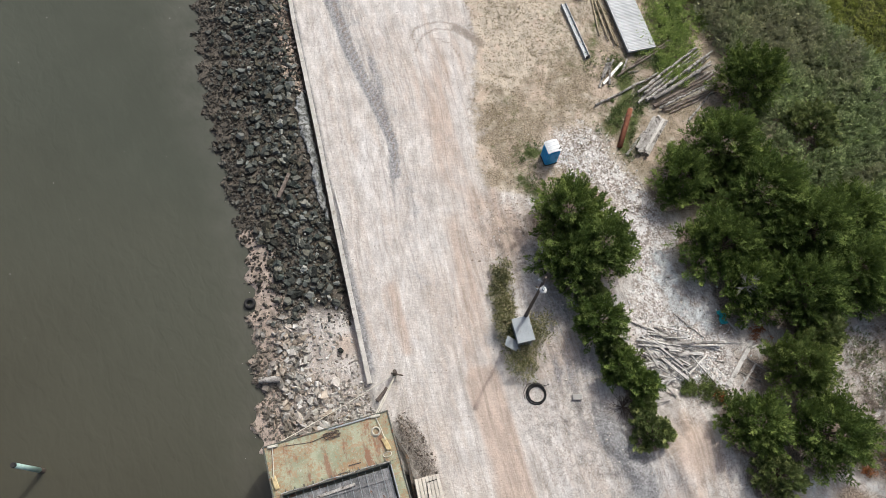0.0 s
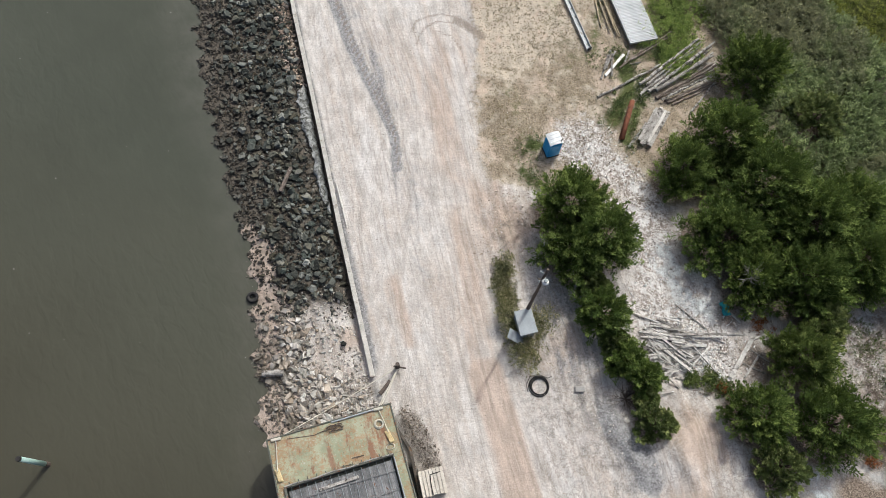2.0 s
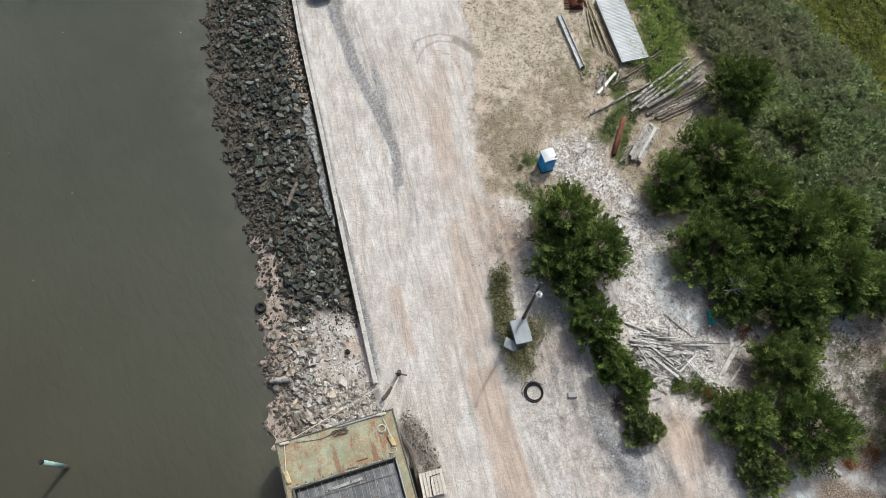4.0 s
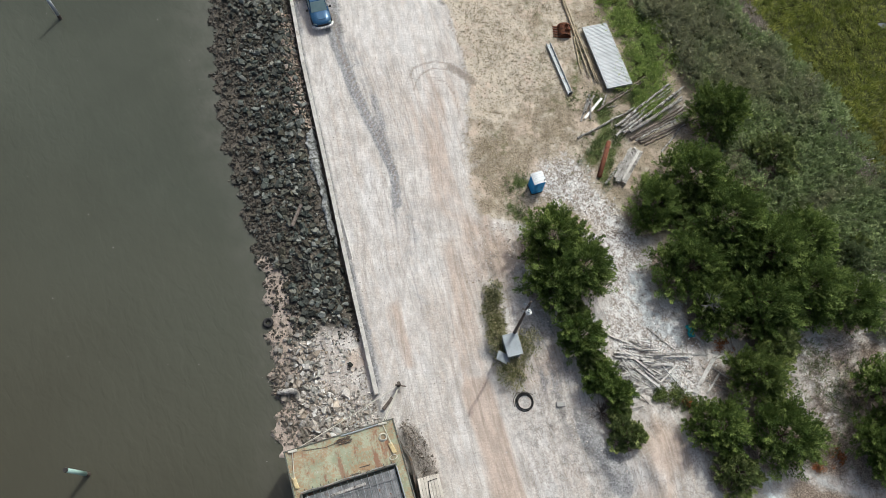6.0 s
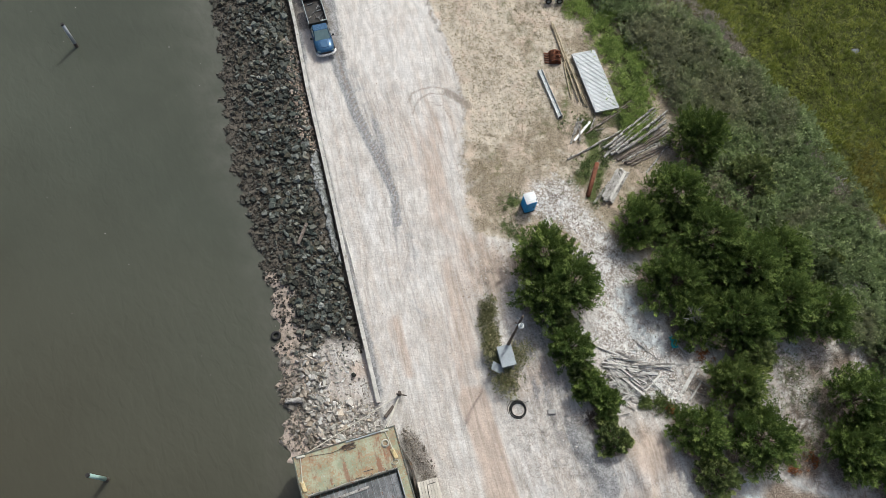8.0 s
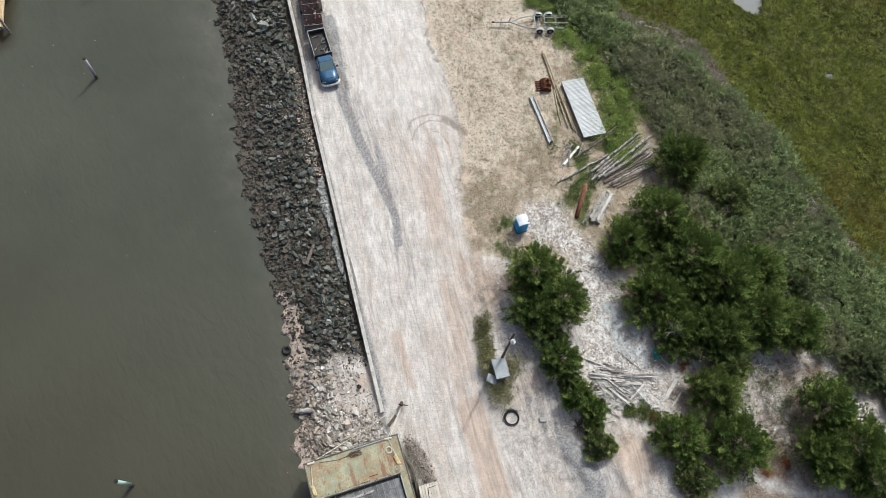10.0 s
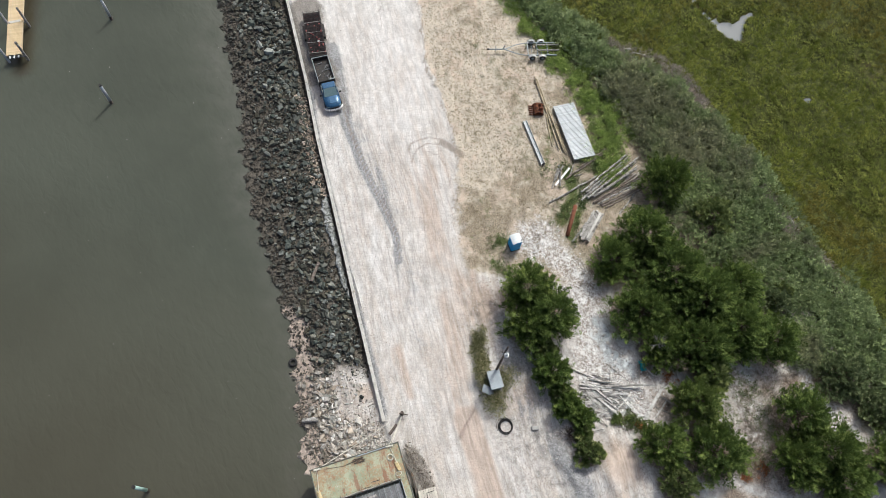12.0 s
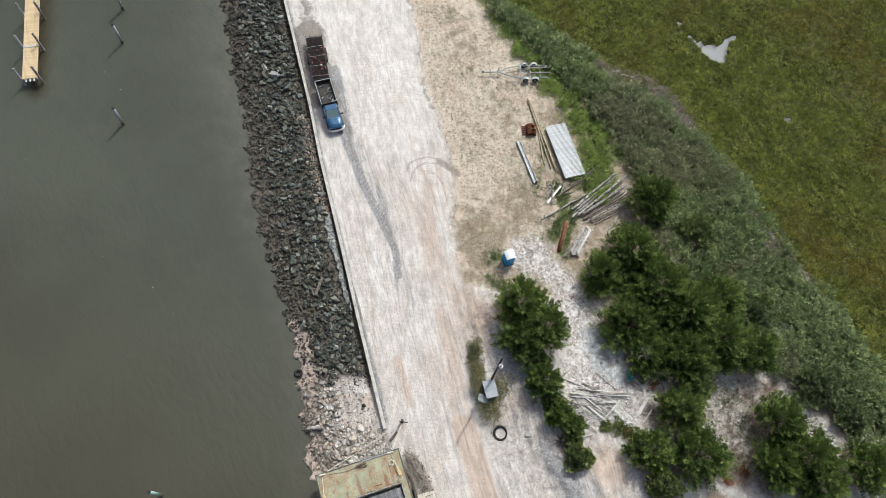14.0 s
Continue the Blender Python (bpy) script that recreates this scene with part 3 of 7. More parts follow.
M_LOWGRASS = leafy("low_grass_blade", (0.075, 0.12, 0.04), (0.125, 0.18, 0.06), (0.25, 0.29, 0.13), 0.7, 0.9)
M_STRAW = leafy("dry_grass", (0.12, 0.10, 0.05), (0.2, 0.165, 0.09), (0.36, 0.31, 0.19), 0.8, 0.6)
M_STALK = leafy("bleached_stalk", (0.2, 0.155, 0.13), (0.36, 0.30, 0.26), (0.58, 0.52, 0.47), 0.8, 0.6)
M_TUFT = leafy("olive_tuft", (0.06, 0.06, 0.03), (0.12, 0.11, 0.055), (0.2, 0.18, 0.1), 0.8, 0.6)
M_WRACK = leafy("dead_reed", (0.2, 0.165, 0.14), (0.34, 0.295, 0.26), (0.54, 0.5, 0.455), 0.8, 0.8)
M_WEED = leafy("weed_leaf", (0.075, 0.10, 0.036), (0.19, 0.2, 0.085), (0.56, 0.51, 0.34), 0.7, 0.9)
M_FOAM = plain("river_foam", (0.45, 0.45, 0.42), (0.6, 0.6, 0.57), 0.8)
M_REDLEAF = leafy("russet_leaf", (0.2, 0.075, 0.03), (0.32, 0.12, 0.045), (0.45, 0.2, 0.09), 0.7, 1.2)
M_BARK = plain("bark", (0.05, 0.036, 0.028), (0.13, 0.1, 0.08), 0.9, grain=(1, 1, 0.2), relief=0.7)
M_DEAD = plain("dead_twig", (0.26, 0.24, 0.22), (0.42, 0.40, 0.37), 0.9)
M_CAP = plain("weathered_kerb", (0.42, 0.40, 0.36), (0.62, 0.6, 0.56), 0.85, stain=(0.28, 0.25, 0.21), amount=0.4, relief=0.4)
M_PILE = plain("tarred_sheet_wall", (0.05, 0.045, 0.04), (0.13, 0.115, 0.1), 0.85, stain=(0.16, 0.1, 0.06))
M_CLOTH = plain("silty_fabric", (0.17, 0.18, 0.175), (0.46, 0.47, 0.46), 0.85, big=1.6, small=7, stain=(0.07, 0.07, 0.06), amount=0.9, relief=0.8)

# ---- ground ----
def axis(lo, hi, step, far):
    core = np.arange(lo, hi + step / 2, step)
    out, d, a, b = [], step, lo, hi
    left, right = [], []
    while a > -far or b < far:
        d *= 1.45
        a, b = a - d, b + d
        left.append(a)
        right.append(b)
    return np.concatenate([left[::-1], core, right])


def wrack_mask(x, y):
    return np.maximum.reduce([1.15 * along(x, y, [(16.6, 54.9), (18.6, 54.4), (20.3, 54.0), (23.4, 53.0), (25.4, 51.2), (27.4, 47.6)], 1.5), 0.5 * along(x, y, [(26.0, 51.0), (28.0, 47.6)], 1.1), (0.55 + 0.4 * ripple(x, y, 0.9, 3)) * along(x, y, [(33.4, 38.4), (35.0, 35.3), (36.9, 32.8), (39.0, 30.1), (40.5, 27.5)], 1.3), 0.4 * along(x, y, [(29.3, 45.6), (32.8, 40.6)], 0.9)]) * (0.8 + 0.4 * ripple(x, y, 1.4, 8))


def build_ground():
    xs, ys = axis(-24.0, 52.0, 0.25, 2600.0), axis(-2.0, 68.0, 0.25, 2600.0)
    X, Y = np.meshgrid(xs, ys)
    x, y = X.ravel(), Y.ravel()
    z = land_z(x, y)
    nx, ny = len(xs), len(ys)
    i = (np.arange(ny - 1)[:, None] * nx + np.arange(nx - 1)[None, :]).ravel()
    ob = sheet("ground", np.stack([x, y, z], 1), np.stack([i, i + 1, i + nx + 1, i + nx], 1), M_GROUND, smooth=True)
    kx, ex = kerb_x(y), edge_x(y)
    inland = (x > kx - 0.06).astype(float)
    past = marsh_in(x, y)
    # lot
    streak = along(x, y, [(-15.2, 50.0), (-13.4, 44.5), (-12.0, 40.5), (-10.0, 36.3), (-8.0, 32.9), (-6.3, 30.2), (-4.9, 27.5), (-4.2, 24.9)], np.interp(y, [25, 30, 40, 50], [0.5, 0.7, 0.95, 1.5]))
    fade = 0.42 * along(x, y, [(-4.2, 25.0), (-3.1, 21.7), (-2.3, 19.0), (-1.2, 15.5)], 1.5)
    by_kerb = np.clip(1.3 - (x - kx) / 0.7, 0, 1) * np.interp(y, [8, 10, 13, 22, 40, 55], [0, 1.0, 1.0, 0.6, 0.75, 0.9])
    side = 0.5 * along(x - 1.3, y, [(-12.0, 40.5), (-10.0, 36.3), (-8.0, 32.9), (-6.3, 30.2), (-4.9, 27.5), (-3.6, 22.0)], 1.4)
    grey = np.maximum.reduce([streak * 1.5, side, fade, by_kerb]) * inland
    grey = np.maximum.reduce([grey, 1.15 * along(x, y, [(12.3, 8.2), (13.6, 6.6), (14.9, 4.8)], 1.9), 0.5 * bell(x, y, 19.4, 15.4, 1.5), 0.66 * bell(x, y, 10.0, 12.0, 2.6), 0.72 * bell(x, y, 8.0, 15.6, 2.4), 0.62 * bell(x, y, 6.8, 20.0, 1.8), 0.6 * bell(x, y, 4.6, 13.2, 1.0), 0.55 * bell(x, y, 11.6, 8.8, 2.2)])
    tan = np.maximum.reduce([1.6 * along(x, y, [(3.9, 10.2), (5.2, 7.2), (7.4, 1.6), (9.6, -6.0)], 1.75), 0.9 * bell(x, y, -5.6, 11.6, 1.3), 0.85 * along(x, y, [(-3.3, 16.0), (-1.5, 11.6)], 0.9), 0.7 * along(x, y, [(3.0, 27.0), (3.8, 20.0)], 1.2), 0.62 * np.clip(1 - np.abs(x - (ex - 3.0)) / 4.2, 0, 1) * np.interp(y, [21, 22, 34, 42], [0, 1, 1, 0.35]) + 0.55 * along(x, y, [(1.5, 22.0), (3.4, 11.0)], 2.2), 0.85 * bell(x, y, 4.6, 21.4, 2.8), 0.8 * bell(x, y, 18.3, 7.6, 2.8), 0.65 * bell(x, y, 17.8, 3.6, 2.6), 0.7 * bell(x, y, 9.3, 12.5, 2.6), 0.6 * along(x, y, [(0.5, 22.0), (3.0, 12.0)], 1.5)])
    turn = np.zeros_like(x)
    for pts, wide, deep in (
        ([(-4.9, 37.6), (-4.7, 38.7), (-3.9, 39.3), (-2.8, 39.8), (-1.6, 39.7), (-0.3, 39.1), (0.9, 38.4)], 0.32, 0.75),
        ([(-4.3, 36.4), (-4.2, 37.3), (-3.9, 38.2), (-2.9, 39.0), (-1.7, 39.1), (-0.2, 38.5), (0.8, 37.8)], 0.3, 0.75),
        ([(-1.3, 39.4), (-0.3, 38.8), (0.9, 38.1)], 0.8, 0.9),
        ([(-2.9, 38.0), (-1.6, 37.7), (-0.8, 36.7), (-0.1, 35.1), (-0.1, 33.7)], 0.26, 0.75),
        ([(-3.6, 36.8), (-2.4, 36.0), (-1.7, 34.6), (-1.4, 33.0)], 0.26, 0.7),
        ([(-16.6, 57.0), (-12.8, 50.2), (-9.5, 44.5), (-6.8, 37.7)], 0.24, 0.62),
        ([(-11.2, 60.1), (-9.8, 53.4)], 0.24, 0.7),
        ([(-13.0, 50.6), (-12.2, 52.8), (-10.6, 56.5), (-8.2, 59.6)], 0.25, 0.6),
        ([(-15.3, 55.0), (-13.1, 58.9), (-9.8, 61.4)], 0.25, 0.6),
        ([(-11.8, 50.3), (-8.7, 52.5), (-5.7, 53.7)], 0.25, 0.6),
        ([(-11.0, 47.6), (-8.4, 49.8), (-5.6, 50.6)], 0.25, 0.6),
        ([(-9.6, 45.2), (-7.0, 47.2), (-4.4, 47.6)], 0.25, 0.6),
        ([(-10.2, 46.8), (-6.7, 41.3), (-3.7, 34.7), (-1.3, 27.5)], 0.24, 0.55),
        ([(-11.7, 36.1), (-9.2, 30.4), (-7.0, 26.2)], 0.26, 0.66),
        ([(-12.5, 36.6), (-10.3, 30.9), (-8.0, 26.1)], 0.26, 0.66),
        ([(-2.5, 27.4), (0.0, 19.8), (2.0, 14.3), (3.5, 8.2)], 0.26, 0.56),
        ([(-3.5, 27.3), (-1.1, 19.7), (1.2, 13.7)], 0.26, 0.56),
        ([(-13.2, 44.0), (-11.7, 40.0), (-9.7, 35.9), (-7.8, 32.6), (-6.1, 29.9), (-4.7, 27.3), (-4.1, 25.0)], 0.24, 0.85),
        ([(-12.7, 42.5), (-11.2, 39.6), (-9.4, 36.2), (-7.4, 32.8), (-5.6, 29.9), (-4.5, 27.9)], 0.22, 0.75),
        ([(3.0, 22.0), (4.2, 20.2), (5.2, 18.6)], 0.35, 0.6),
        ([(2.4, 24.0), (4.6, 22.4), (6.0, 21.4)], 0.3, 0.5),
    ):
        turn = np.maximum(turn, deep * np.minimum(1.4 * along(x, y, pts, wide), 1))
    rim = (0.34 + 0.3 * ripple(x, y, 1.1, 5) + 0.3 * ripple(x, y, 2.7, 2)) * np.clip(1.3 - np.abs(x - ex - 0.05) / 0.9, 0, 1) * (y > 30)
    brink = ex - 0.15 + 0.28 * ripple(0 * x, y, 1.3, 2) + 0.15 * np.sin(y * 3.1)
    turn = np.maximum(turn, np.interp(y, [33, 38], [0, 1]) * (0.72 + 0.4 * ripple(x, y, 0.9, 4)) * np.clip(1.5 - np.abs(x - brink) / 0.2, 0, 1))
    turn = np.maximum(turn, np.interp(y, [29, 33, 39, 42], [0, 0.66, 0.66, 0]) * (0.8 + 0.4 * ripple(x, y, 1.7, 3)) * np.clip(1.4 - np.abs(x - ex - 0.1) / 0.55, 0, 1))
    yard = (2.1 + 0.6 * ripple(x, y, 1.2, 4)) * along(x, y, [(-16.3, 46.4), (-19.0, 55.0)], 2.5) + 0.7 * along(x, y, [(-19.0, 55.0), (-20.2, 60.0)], 1.8) + 0.55 * along(x, y, [(-12.2, 42.2), (-14.6, 47.0)], 1.6)
    dirt = np.maximum.reduce([rim, yard, (1.5 + 0.6 * ripple(x, y, 2.6, 3)) * along(x, y, [(-0.9, 6.6), (-0.1, 5.6), (0.6, 4.6), (1.3, 3.0)], 1.0), 0.42 * bell(x, y, 9.5, 8.5, 3.2), 0.4 * bell(x, y, 12.0, 5.6, 3.0), 0.36 * bell(x, y, 7.6, 12.4, 2.2), 0.42 * bell(x, y, 4.8, 21.2, 2.2), 0.34 * along(x, y, [(-1.0, 7.5), (1.5, 4.0)], 2.6)]) * inland
    # land right of the lot
    dry = np.clip(0.5 + (x - ex + 0.3 * ripple(x, y, 1.3, 2)) / np.interp(y, [29, 37], [3.6, 0.9]), 0, 1) * np.clip(0.5 + (y - 24.6) / 1.5, 0, 1)
    white = np.maximum.reduce([1.1 * bell(x, y, 9.6, 29.0, 2.7), 1.25 * along(x, y, [(11.2, 27.8), (13.4, 26.0), (15.3, 22.6), (15.4, 19.4), (15.0, 16.5)], 2.3), 1.1 * bell(x, y, 17.5, 15.5, 3.6), 1.2 * bell(x, y, 19.3, 13.0, 2.0), 0.7 * bell(x, y, 19.4, 37.0, 2.0), 0.9 * along(x, y, [(36.0, 17.5), (39.5, 13.8), (41.0, 6.5)], 1.9), 0.85 * along(x, y, [(29.5, 17.0), (31.0, 13.0), (30.6, 8.0)], 2.2), 0.6 * bell(x, y, 24.0, 14.0, 2.0), 0.35 * bell(x, y, 31.5, 6.0, 2.2)])
    green = np.maximum.reduce([0.95 * along(x, y, [(12.0, 31.5), (13.2, 34.5), (12.5, 37.6)], 1.3), 0.75 * along(x, y, [(13.0, 29.8), (13.9, 33.2)], 1.3), 0.8 * along(x, y, [(16.0, 38.5), (17.0, 43.5), (14.0, 49.6), (10.0, 55.0)], 3.0), 0.75 * bell(x, y, 5.9, 28.3, 1.0), 0.7 * along(x, y, [(5.2, 26.0), (6.6, 24.8)], 1.0), 0.55 * along(x, y, [(10.0, 38.0), (10.5, 43.0)], 1.4), 0.42 * along(x, y, [(1.0, 53.0), (5.0, 48.5), (7.0, 45.5), (6.6, 41.0), (8.6, 36.5)], 3.0), 0.42 * along(x, y, [(3.6, 33.0), (5.0, 30.0), (4.6, 27.0)], 2.2), 0.85 * np.clip((past + np.interp(x, [4, 14, 20], [3.0, 5.5, 8.5])) / 3.0, 0, 1)])
    ash = np.maximum.reduce([0.8 * along(x, y, [(15.8, 20.8), (17.2, 17.2), (19.6, 16.3)], 1.5), 0.6 * bell(x, y, 30.4, 6.8, 1.9), 0.6 * bell(x, y, 32.0, 4.6, 2.4), 0.7 * bell(x, y, 30.6, 17.6, 1.1), 0.6 * bell(x, y, 26.2, 5.6, 1.4)])
    # Litter; strips left of the cedars and near (32, 5) also paint tree shade.
    litter_shade = np.maximum.reduce([0.8 * near_trees(x, y, 0.8), 0.85 * np.clip(1.6 * wrack_mask(x, y), 0, 1), 0.6 * bell(x, y, 23.5, 12.8, 2.2), 0.45 * bell(x, y, 31.0, 12.6, 2.8), 0.4 * bell(x, y, 30.2, 15.6, 1.9), 1.0 * bell(x, y, 30.6, 8.8, 2.2), 1.1 * along(x, y, [(28.5, 5.4), (33.0, 4.4), (36.0, 5.0)], 2.2), 0.7 * bell(x, y, 34.8, 16.8, 1.8), 0.8 * bell(x, y, 34.0, 8.0, 2.2), 0.7 * bell(x, y, 35.0, 5.0, 2.6), 0.6 * bell(x, y, 32.5, 16.0, 2.0), 0.62 * bell(x, y, 22.6, 13.6, 2.2), 0.5 * bell(x, y, 17.6, 9.2, 1.3), 0.5 * bell(x, y, 18.3, 11.4, 1.2), 0.75 * bell(x, y, 6.2, 14.0, 2.0), 0.5 * along(x, y, [(6.4, 22.0), (7.4, 19.0), (8.4, 15.8), (9.6, 13.0)], 2.0), 0.7 * bell(x, y, 16.0, 26.2, 1.0), 0.7 * bell(x, y, 20.6, 16.6, 1.4)])
    litter_shade = np.where((y < 21) & (x < 13) & (x > 3.0), litter_shade * 0.75, litter_shade)
    marsh = np.clip(0.5 + past / 1.5, 0, 1)
    # water side
    s = (kx - x) / np.maximum(kx - tide_x(y), 1)
    mud = (1 - inland) * np.interp(y, [11.5, 15.5], [0.05, 0.9])
    mud = np.maximum(mud, (past > 0) * np.maximum(0.6 * brown_marsh(x, y), 0.7 * np.clip(1 - np.abs(pond_depth(x, y) - 0.42) / 0.22, 0, 1)))
    mud = np.where((s > 0.72) & (y > 9) & (y < 19.5) & (s < 1.1), 0.44, mud)
    tan = np.maximum(tan, (1 - inland) * np.where((s > 0.7) & (y < 20), 0.8, 0.4))
    one = np.ones_like(x)
    thatch = np.clip(np.interp(y, [24, 30, 35, 39, 44], [0.75, 0.7, 0.62, 0.42, 0.36]) - 0.3 * np.clip(1 - (x - ex) / 4.5, 0, 1) * (y > 34) + 0.35 * ripple(x, y, 0.4, 8) + 0.5 * np.clip((x - 8) / 4, 0, 1) * (y > 36), 0, 1)
    for name, cols in (("lot", (grey, tan, dirt, ash)), ("land", (dry, white, green, thatch)), ("wild", (litter_shade, marsh, mud, turn))):
        a = ob.data.color_attributes.new(name, "FLOAT_COLOR", "POINT")
        a.data.foreach_set("color", np.stack(np.clip(cols, 0, 1), 1).astype(np.float32).ravel())
    tagged(ob, "pale crushed shell and sand ground with worn tyre tracks", "ground", kind="structure")


build_ground()
def build_water():
    xs, ys = axis(-60.0, 2.0, 0.8, 2600.0), axis(-10.0, 70.0, 0.8, 2600.0)
    X, Y = np.meshgrid(xs, ys)
    x, y = X.ravel(), Y.ravel()
    nx = len(xs)
    i = (np.arange(len(ys) - 1)[:, None] * nx + np.arange(nx - 1)[None, :]).ravel()
    ob = sheet("water", np.stack([x, y, np.full_like(x, WATER)], 1), np.stack([i, i + 1, i + nx + 1, i + nx], 1), M_WATER, smooth=True)
    silt = np.clip(1.0 - (tide_x(y) - x) / np.interp(y, [8, 20, 45], [2.5, 3.0, 5.0]), 0, 1) * (0.75 + 0.35 * ripple(x, y, 0.3, 3))
    # Darker brown strip of water along the dock's right edge.
    dock_strip = 1.2 * along(x, y, [(-48.9, 43.2), (-52.3, 57.0), (-56.0, 70.0)], 1.5)
    a = ob.data.color_attributes.new("silt", "FLOAT_COLOR", "POINT")
    a.data.foreach_set("color", np.stack([np.clip(silt, 0, 1), np.clip(dock_strip, 0, 1), np.clip((26.0 - y - 0.25 * (x + 25.0)) / 26.0 + 0.15 * ripple(x, y, 0.12, 3), 0, 1), 0 * x + 1], 1).astype(np.float32).ravel())
    tagged(ob, "murky grey brown river water with faint ripples", "water", kind="structure")


build_water()
bm = bmesh.new()
box(bm, (11, 9, 0.1), (31, 61.2, -0.62))
tagged(part("pond_water", bm, M_POND), "shallow marsh pond reflecting the bright sky", "water", kind="structure")

bm = bmesh.new()
box(bm, (6, 5, 0.1), (40.8, 50.4, -0.62))
tagged(part("pond_water", bm, M_POND), "small dark puddle in the salt marsh grass", "water", kind="structure")

# ---- quay edge ----
def build_kerb():
    quay = thing("quay_wall", "weathered pale timber capped quay wall", "wall", pose(0, 0, 0), kind="structure")
    y = 9.0
    while y < 70:
        step = 3.6
        a, c = Vector((float(kerb_x(y)), y, 0)), Vector((float(kerb_x(y + step)), y + step, 0))
        d = c - a
        turn = math.degrees(math.atan2(d.y, d.x))
        mid = (a + c) / 2
        bm = bmesh.new()
        box(bm, (d.length - 0.015, 0.32, 0.2), (mid.x, mid.y, 0.06), (0, 0, turn + random.uniform(-0.12, 0.12)), 0.02)
        part("cap_beam", bm, M_CAP, quay)
        bm = bmesh.new()
        n = max(1, int(d.length / 0.45))
        for i in range(n):
            p = a.lerp(c, (i + 0.5) / n)
            box(bm, (d.length / n - 0.01, 0.16 if i % 2 else 0.1, 1.7), (p.x, p.y, -0.9), (0, 0, turn), 0)
        part("wall_face", bm, M_PILE, quay, "dark tarred sheet wall face")
        y += step
    dark = thing("steel_quay_wall", "dark rusty steel quay wall beside the barge", "wall", pose(0, 0, 0), kind="structure")
    for p, q in (((-2.75, 7.3), (-0.45, 4.66)), ((-0.45, 4.66), (0.55, 1.9)), ((0.55, 1.9), (5.2, -10.0)), ((5.2, -10.0), (12.9, -30.5))):
        a, c = Vector((*p, 0)), Vector((*q, 0))
        d = c - a
        bm = bmesh.new()
        box(bm, (d.length, 0.2, 2.6), ((a + c).x / 2, (a + c).y / 2, -1.25), (0, 0, math.degrees(math.atan2(d.y, d.x))), 0.02)
        part("wall_panel", bm, M_PILE, dark)


build_kerb()

# ---- stones ----
def rock_shapes(n, points=11, flat=0.62):
    """Angular blocks: hulls of random points; vertices and triangles."""
    out = []
    for k in range(n):
        bm = bmesh.new()
        for i in range(points):
            v = Vector((random.gauss(0, 1), random.gauss(0, 1), random.gauss(0, 1))).normalized()
            big = max(abs(v.x), abs(v.y), abs(v.z))
            v = v / big * random.uniform(0.75, 1.0)
            bm.verts.new((v.x * 0.55 * random.uniform(0.9, 1.1), v.y * 0.42, v.z * flat * 0.5))
        hull = bmesh.ops.convex_hull(bm, input=bm.verts)
        bmesh.ops.delete(bm, geom=[e for e in hull["geom_interior"] if isinstance(e, bmesh.types.BMVert)], context="VERTS")
        bmesh.ops.triangulate(bm, faces=bm.faces)
        bm.verts.index_update()
        out.append((np.array([v.co[:] for v in bm.verts]), np.array([[v.index for v in f.verts] for f in bm.faces])))
        bm.free()
    return out


def turned(rng, n, lean=0.5):
    """n random rotation matrices, mostly about z."""
    a, b, c = rng.uniform(0, 2 * np.pi, n), rng.normal(0, lean, n), rng.normal(0, lean, n)
    ca, sa, cb, sb, cc, sc = np.cos(a), np.sin(a), np.cos(b), np.sin(b), np.cos(c), np.sin(c)
    o, l = np.zeros(n), np.ones(n)
    rz = np.stack([ca, -sa, o, sa, ca, o, o, o, l], 1).reshape(n, 3, 3)
    rx = np.stack([l, o, o, o, cb, -sb, o, sb, cb], 1).reshape(n, 3, 3)
    ry = np.stack([cc, o, sc, o, l, o, -sc, o, cc], 1).reshape(n, 3, 3)
    return rz @ rx @ ry


SHAPES = rock_shapes(18, 9, 0.62)


def slab_shapes(n):
    """Quarried slabs: uneven polygons of stone with a worn top; vertices and triangles."""
    out = []
    for k in range(n):
        m = random.choice((4, 5, 5, 6))
        turn, long, thick = random.uniform(0, 6.28), random.uniform(0.45, 0.9), random.uniform(0.12, 0.24)
        low, top = [], []
        for i in range(m):
            a = turn + 2 * math.pi * (i + random.uniform(-0.28, 0.28)) / m
            r = 0.55 * random.uniform(0.8, 1.1)
            low.append((r * math.cos(a), r * math.sin(a) * long, -thick * random.uniform(0.8, 1.2)))
            f = random.uniform(0.68, 0.98)
            top.append((r * f * math.cos(a), r * f * math.sin(a) * long, thick * random.uniform(0.55, 1.2)))
        faces = [(0, i + 1, i) for i in range(1, m - 1)] + [(m, m + i, m + i + 1) for i in range(1, m - 1)]
        for i in range(m):
            j = (i + 1) % m
            faces += [(i, j, m + j), (i, m + j, m + i)]
        out.append((np.array(low + top), np.array(faces)))
    return out


BLOCKS = slab_shapes(26)


def joined_rocks(name, pts, sizes, mat, parent, rng, lean=0.45, shapes=SHAPES):
    V, F, base = [], [], 0
    rot = turned(rng, len(pts), lean)
    pick = rng.integers(0, len(shapes), len(pts))
    for p, s, r, k in zip(pts, sizes, rot, pick):
        v, f = shapes[k]
        V.append(v @ r.T * s + p)
        F.append(f + base)
        base += len(v)
    return sheet(name, np.concatenate(V), np.concatenate(F), mat, parent)


def shore_points(rng, n, y0, y1, s0, s1):
    y = rng.uniform(y0, y1, n)
    s = rng.uniform(s0, s1, n)
    x = kerb_x(y) - 0.35 + (tide_x(y) - kerb_x(y)) * s
    return x, y, s


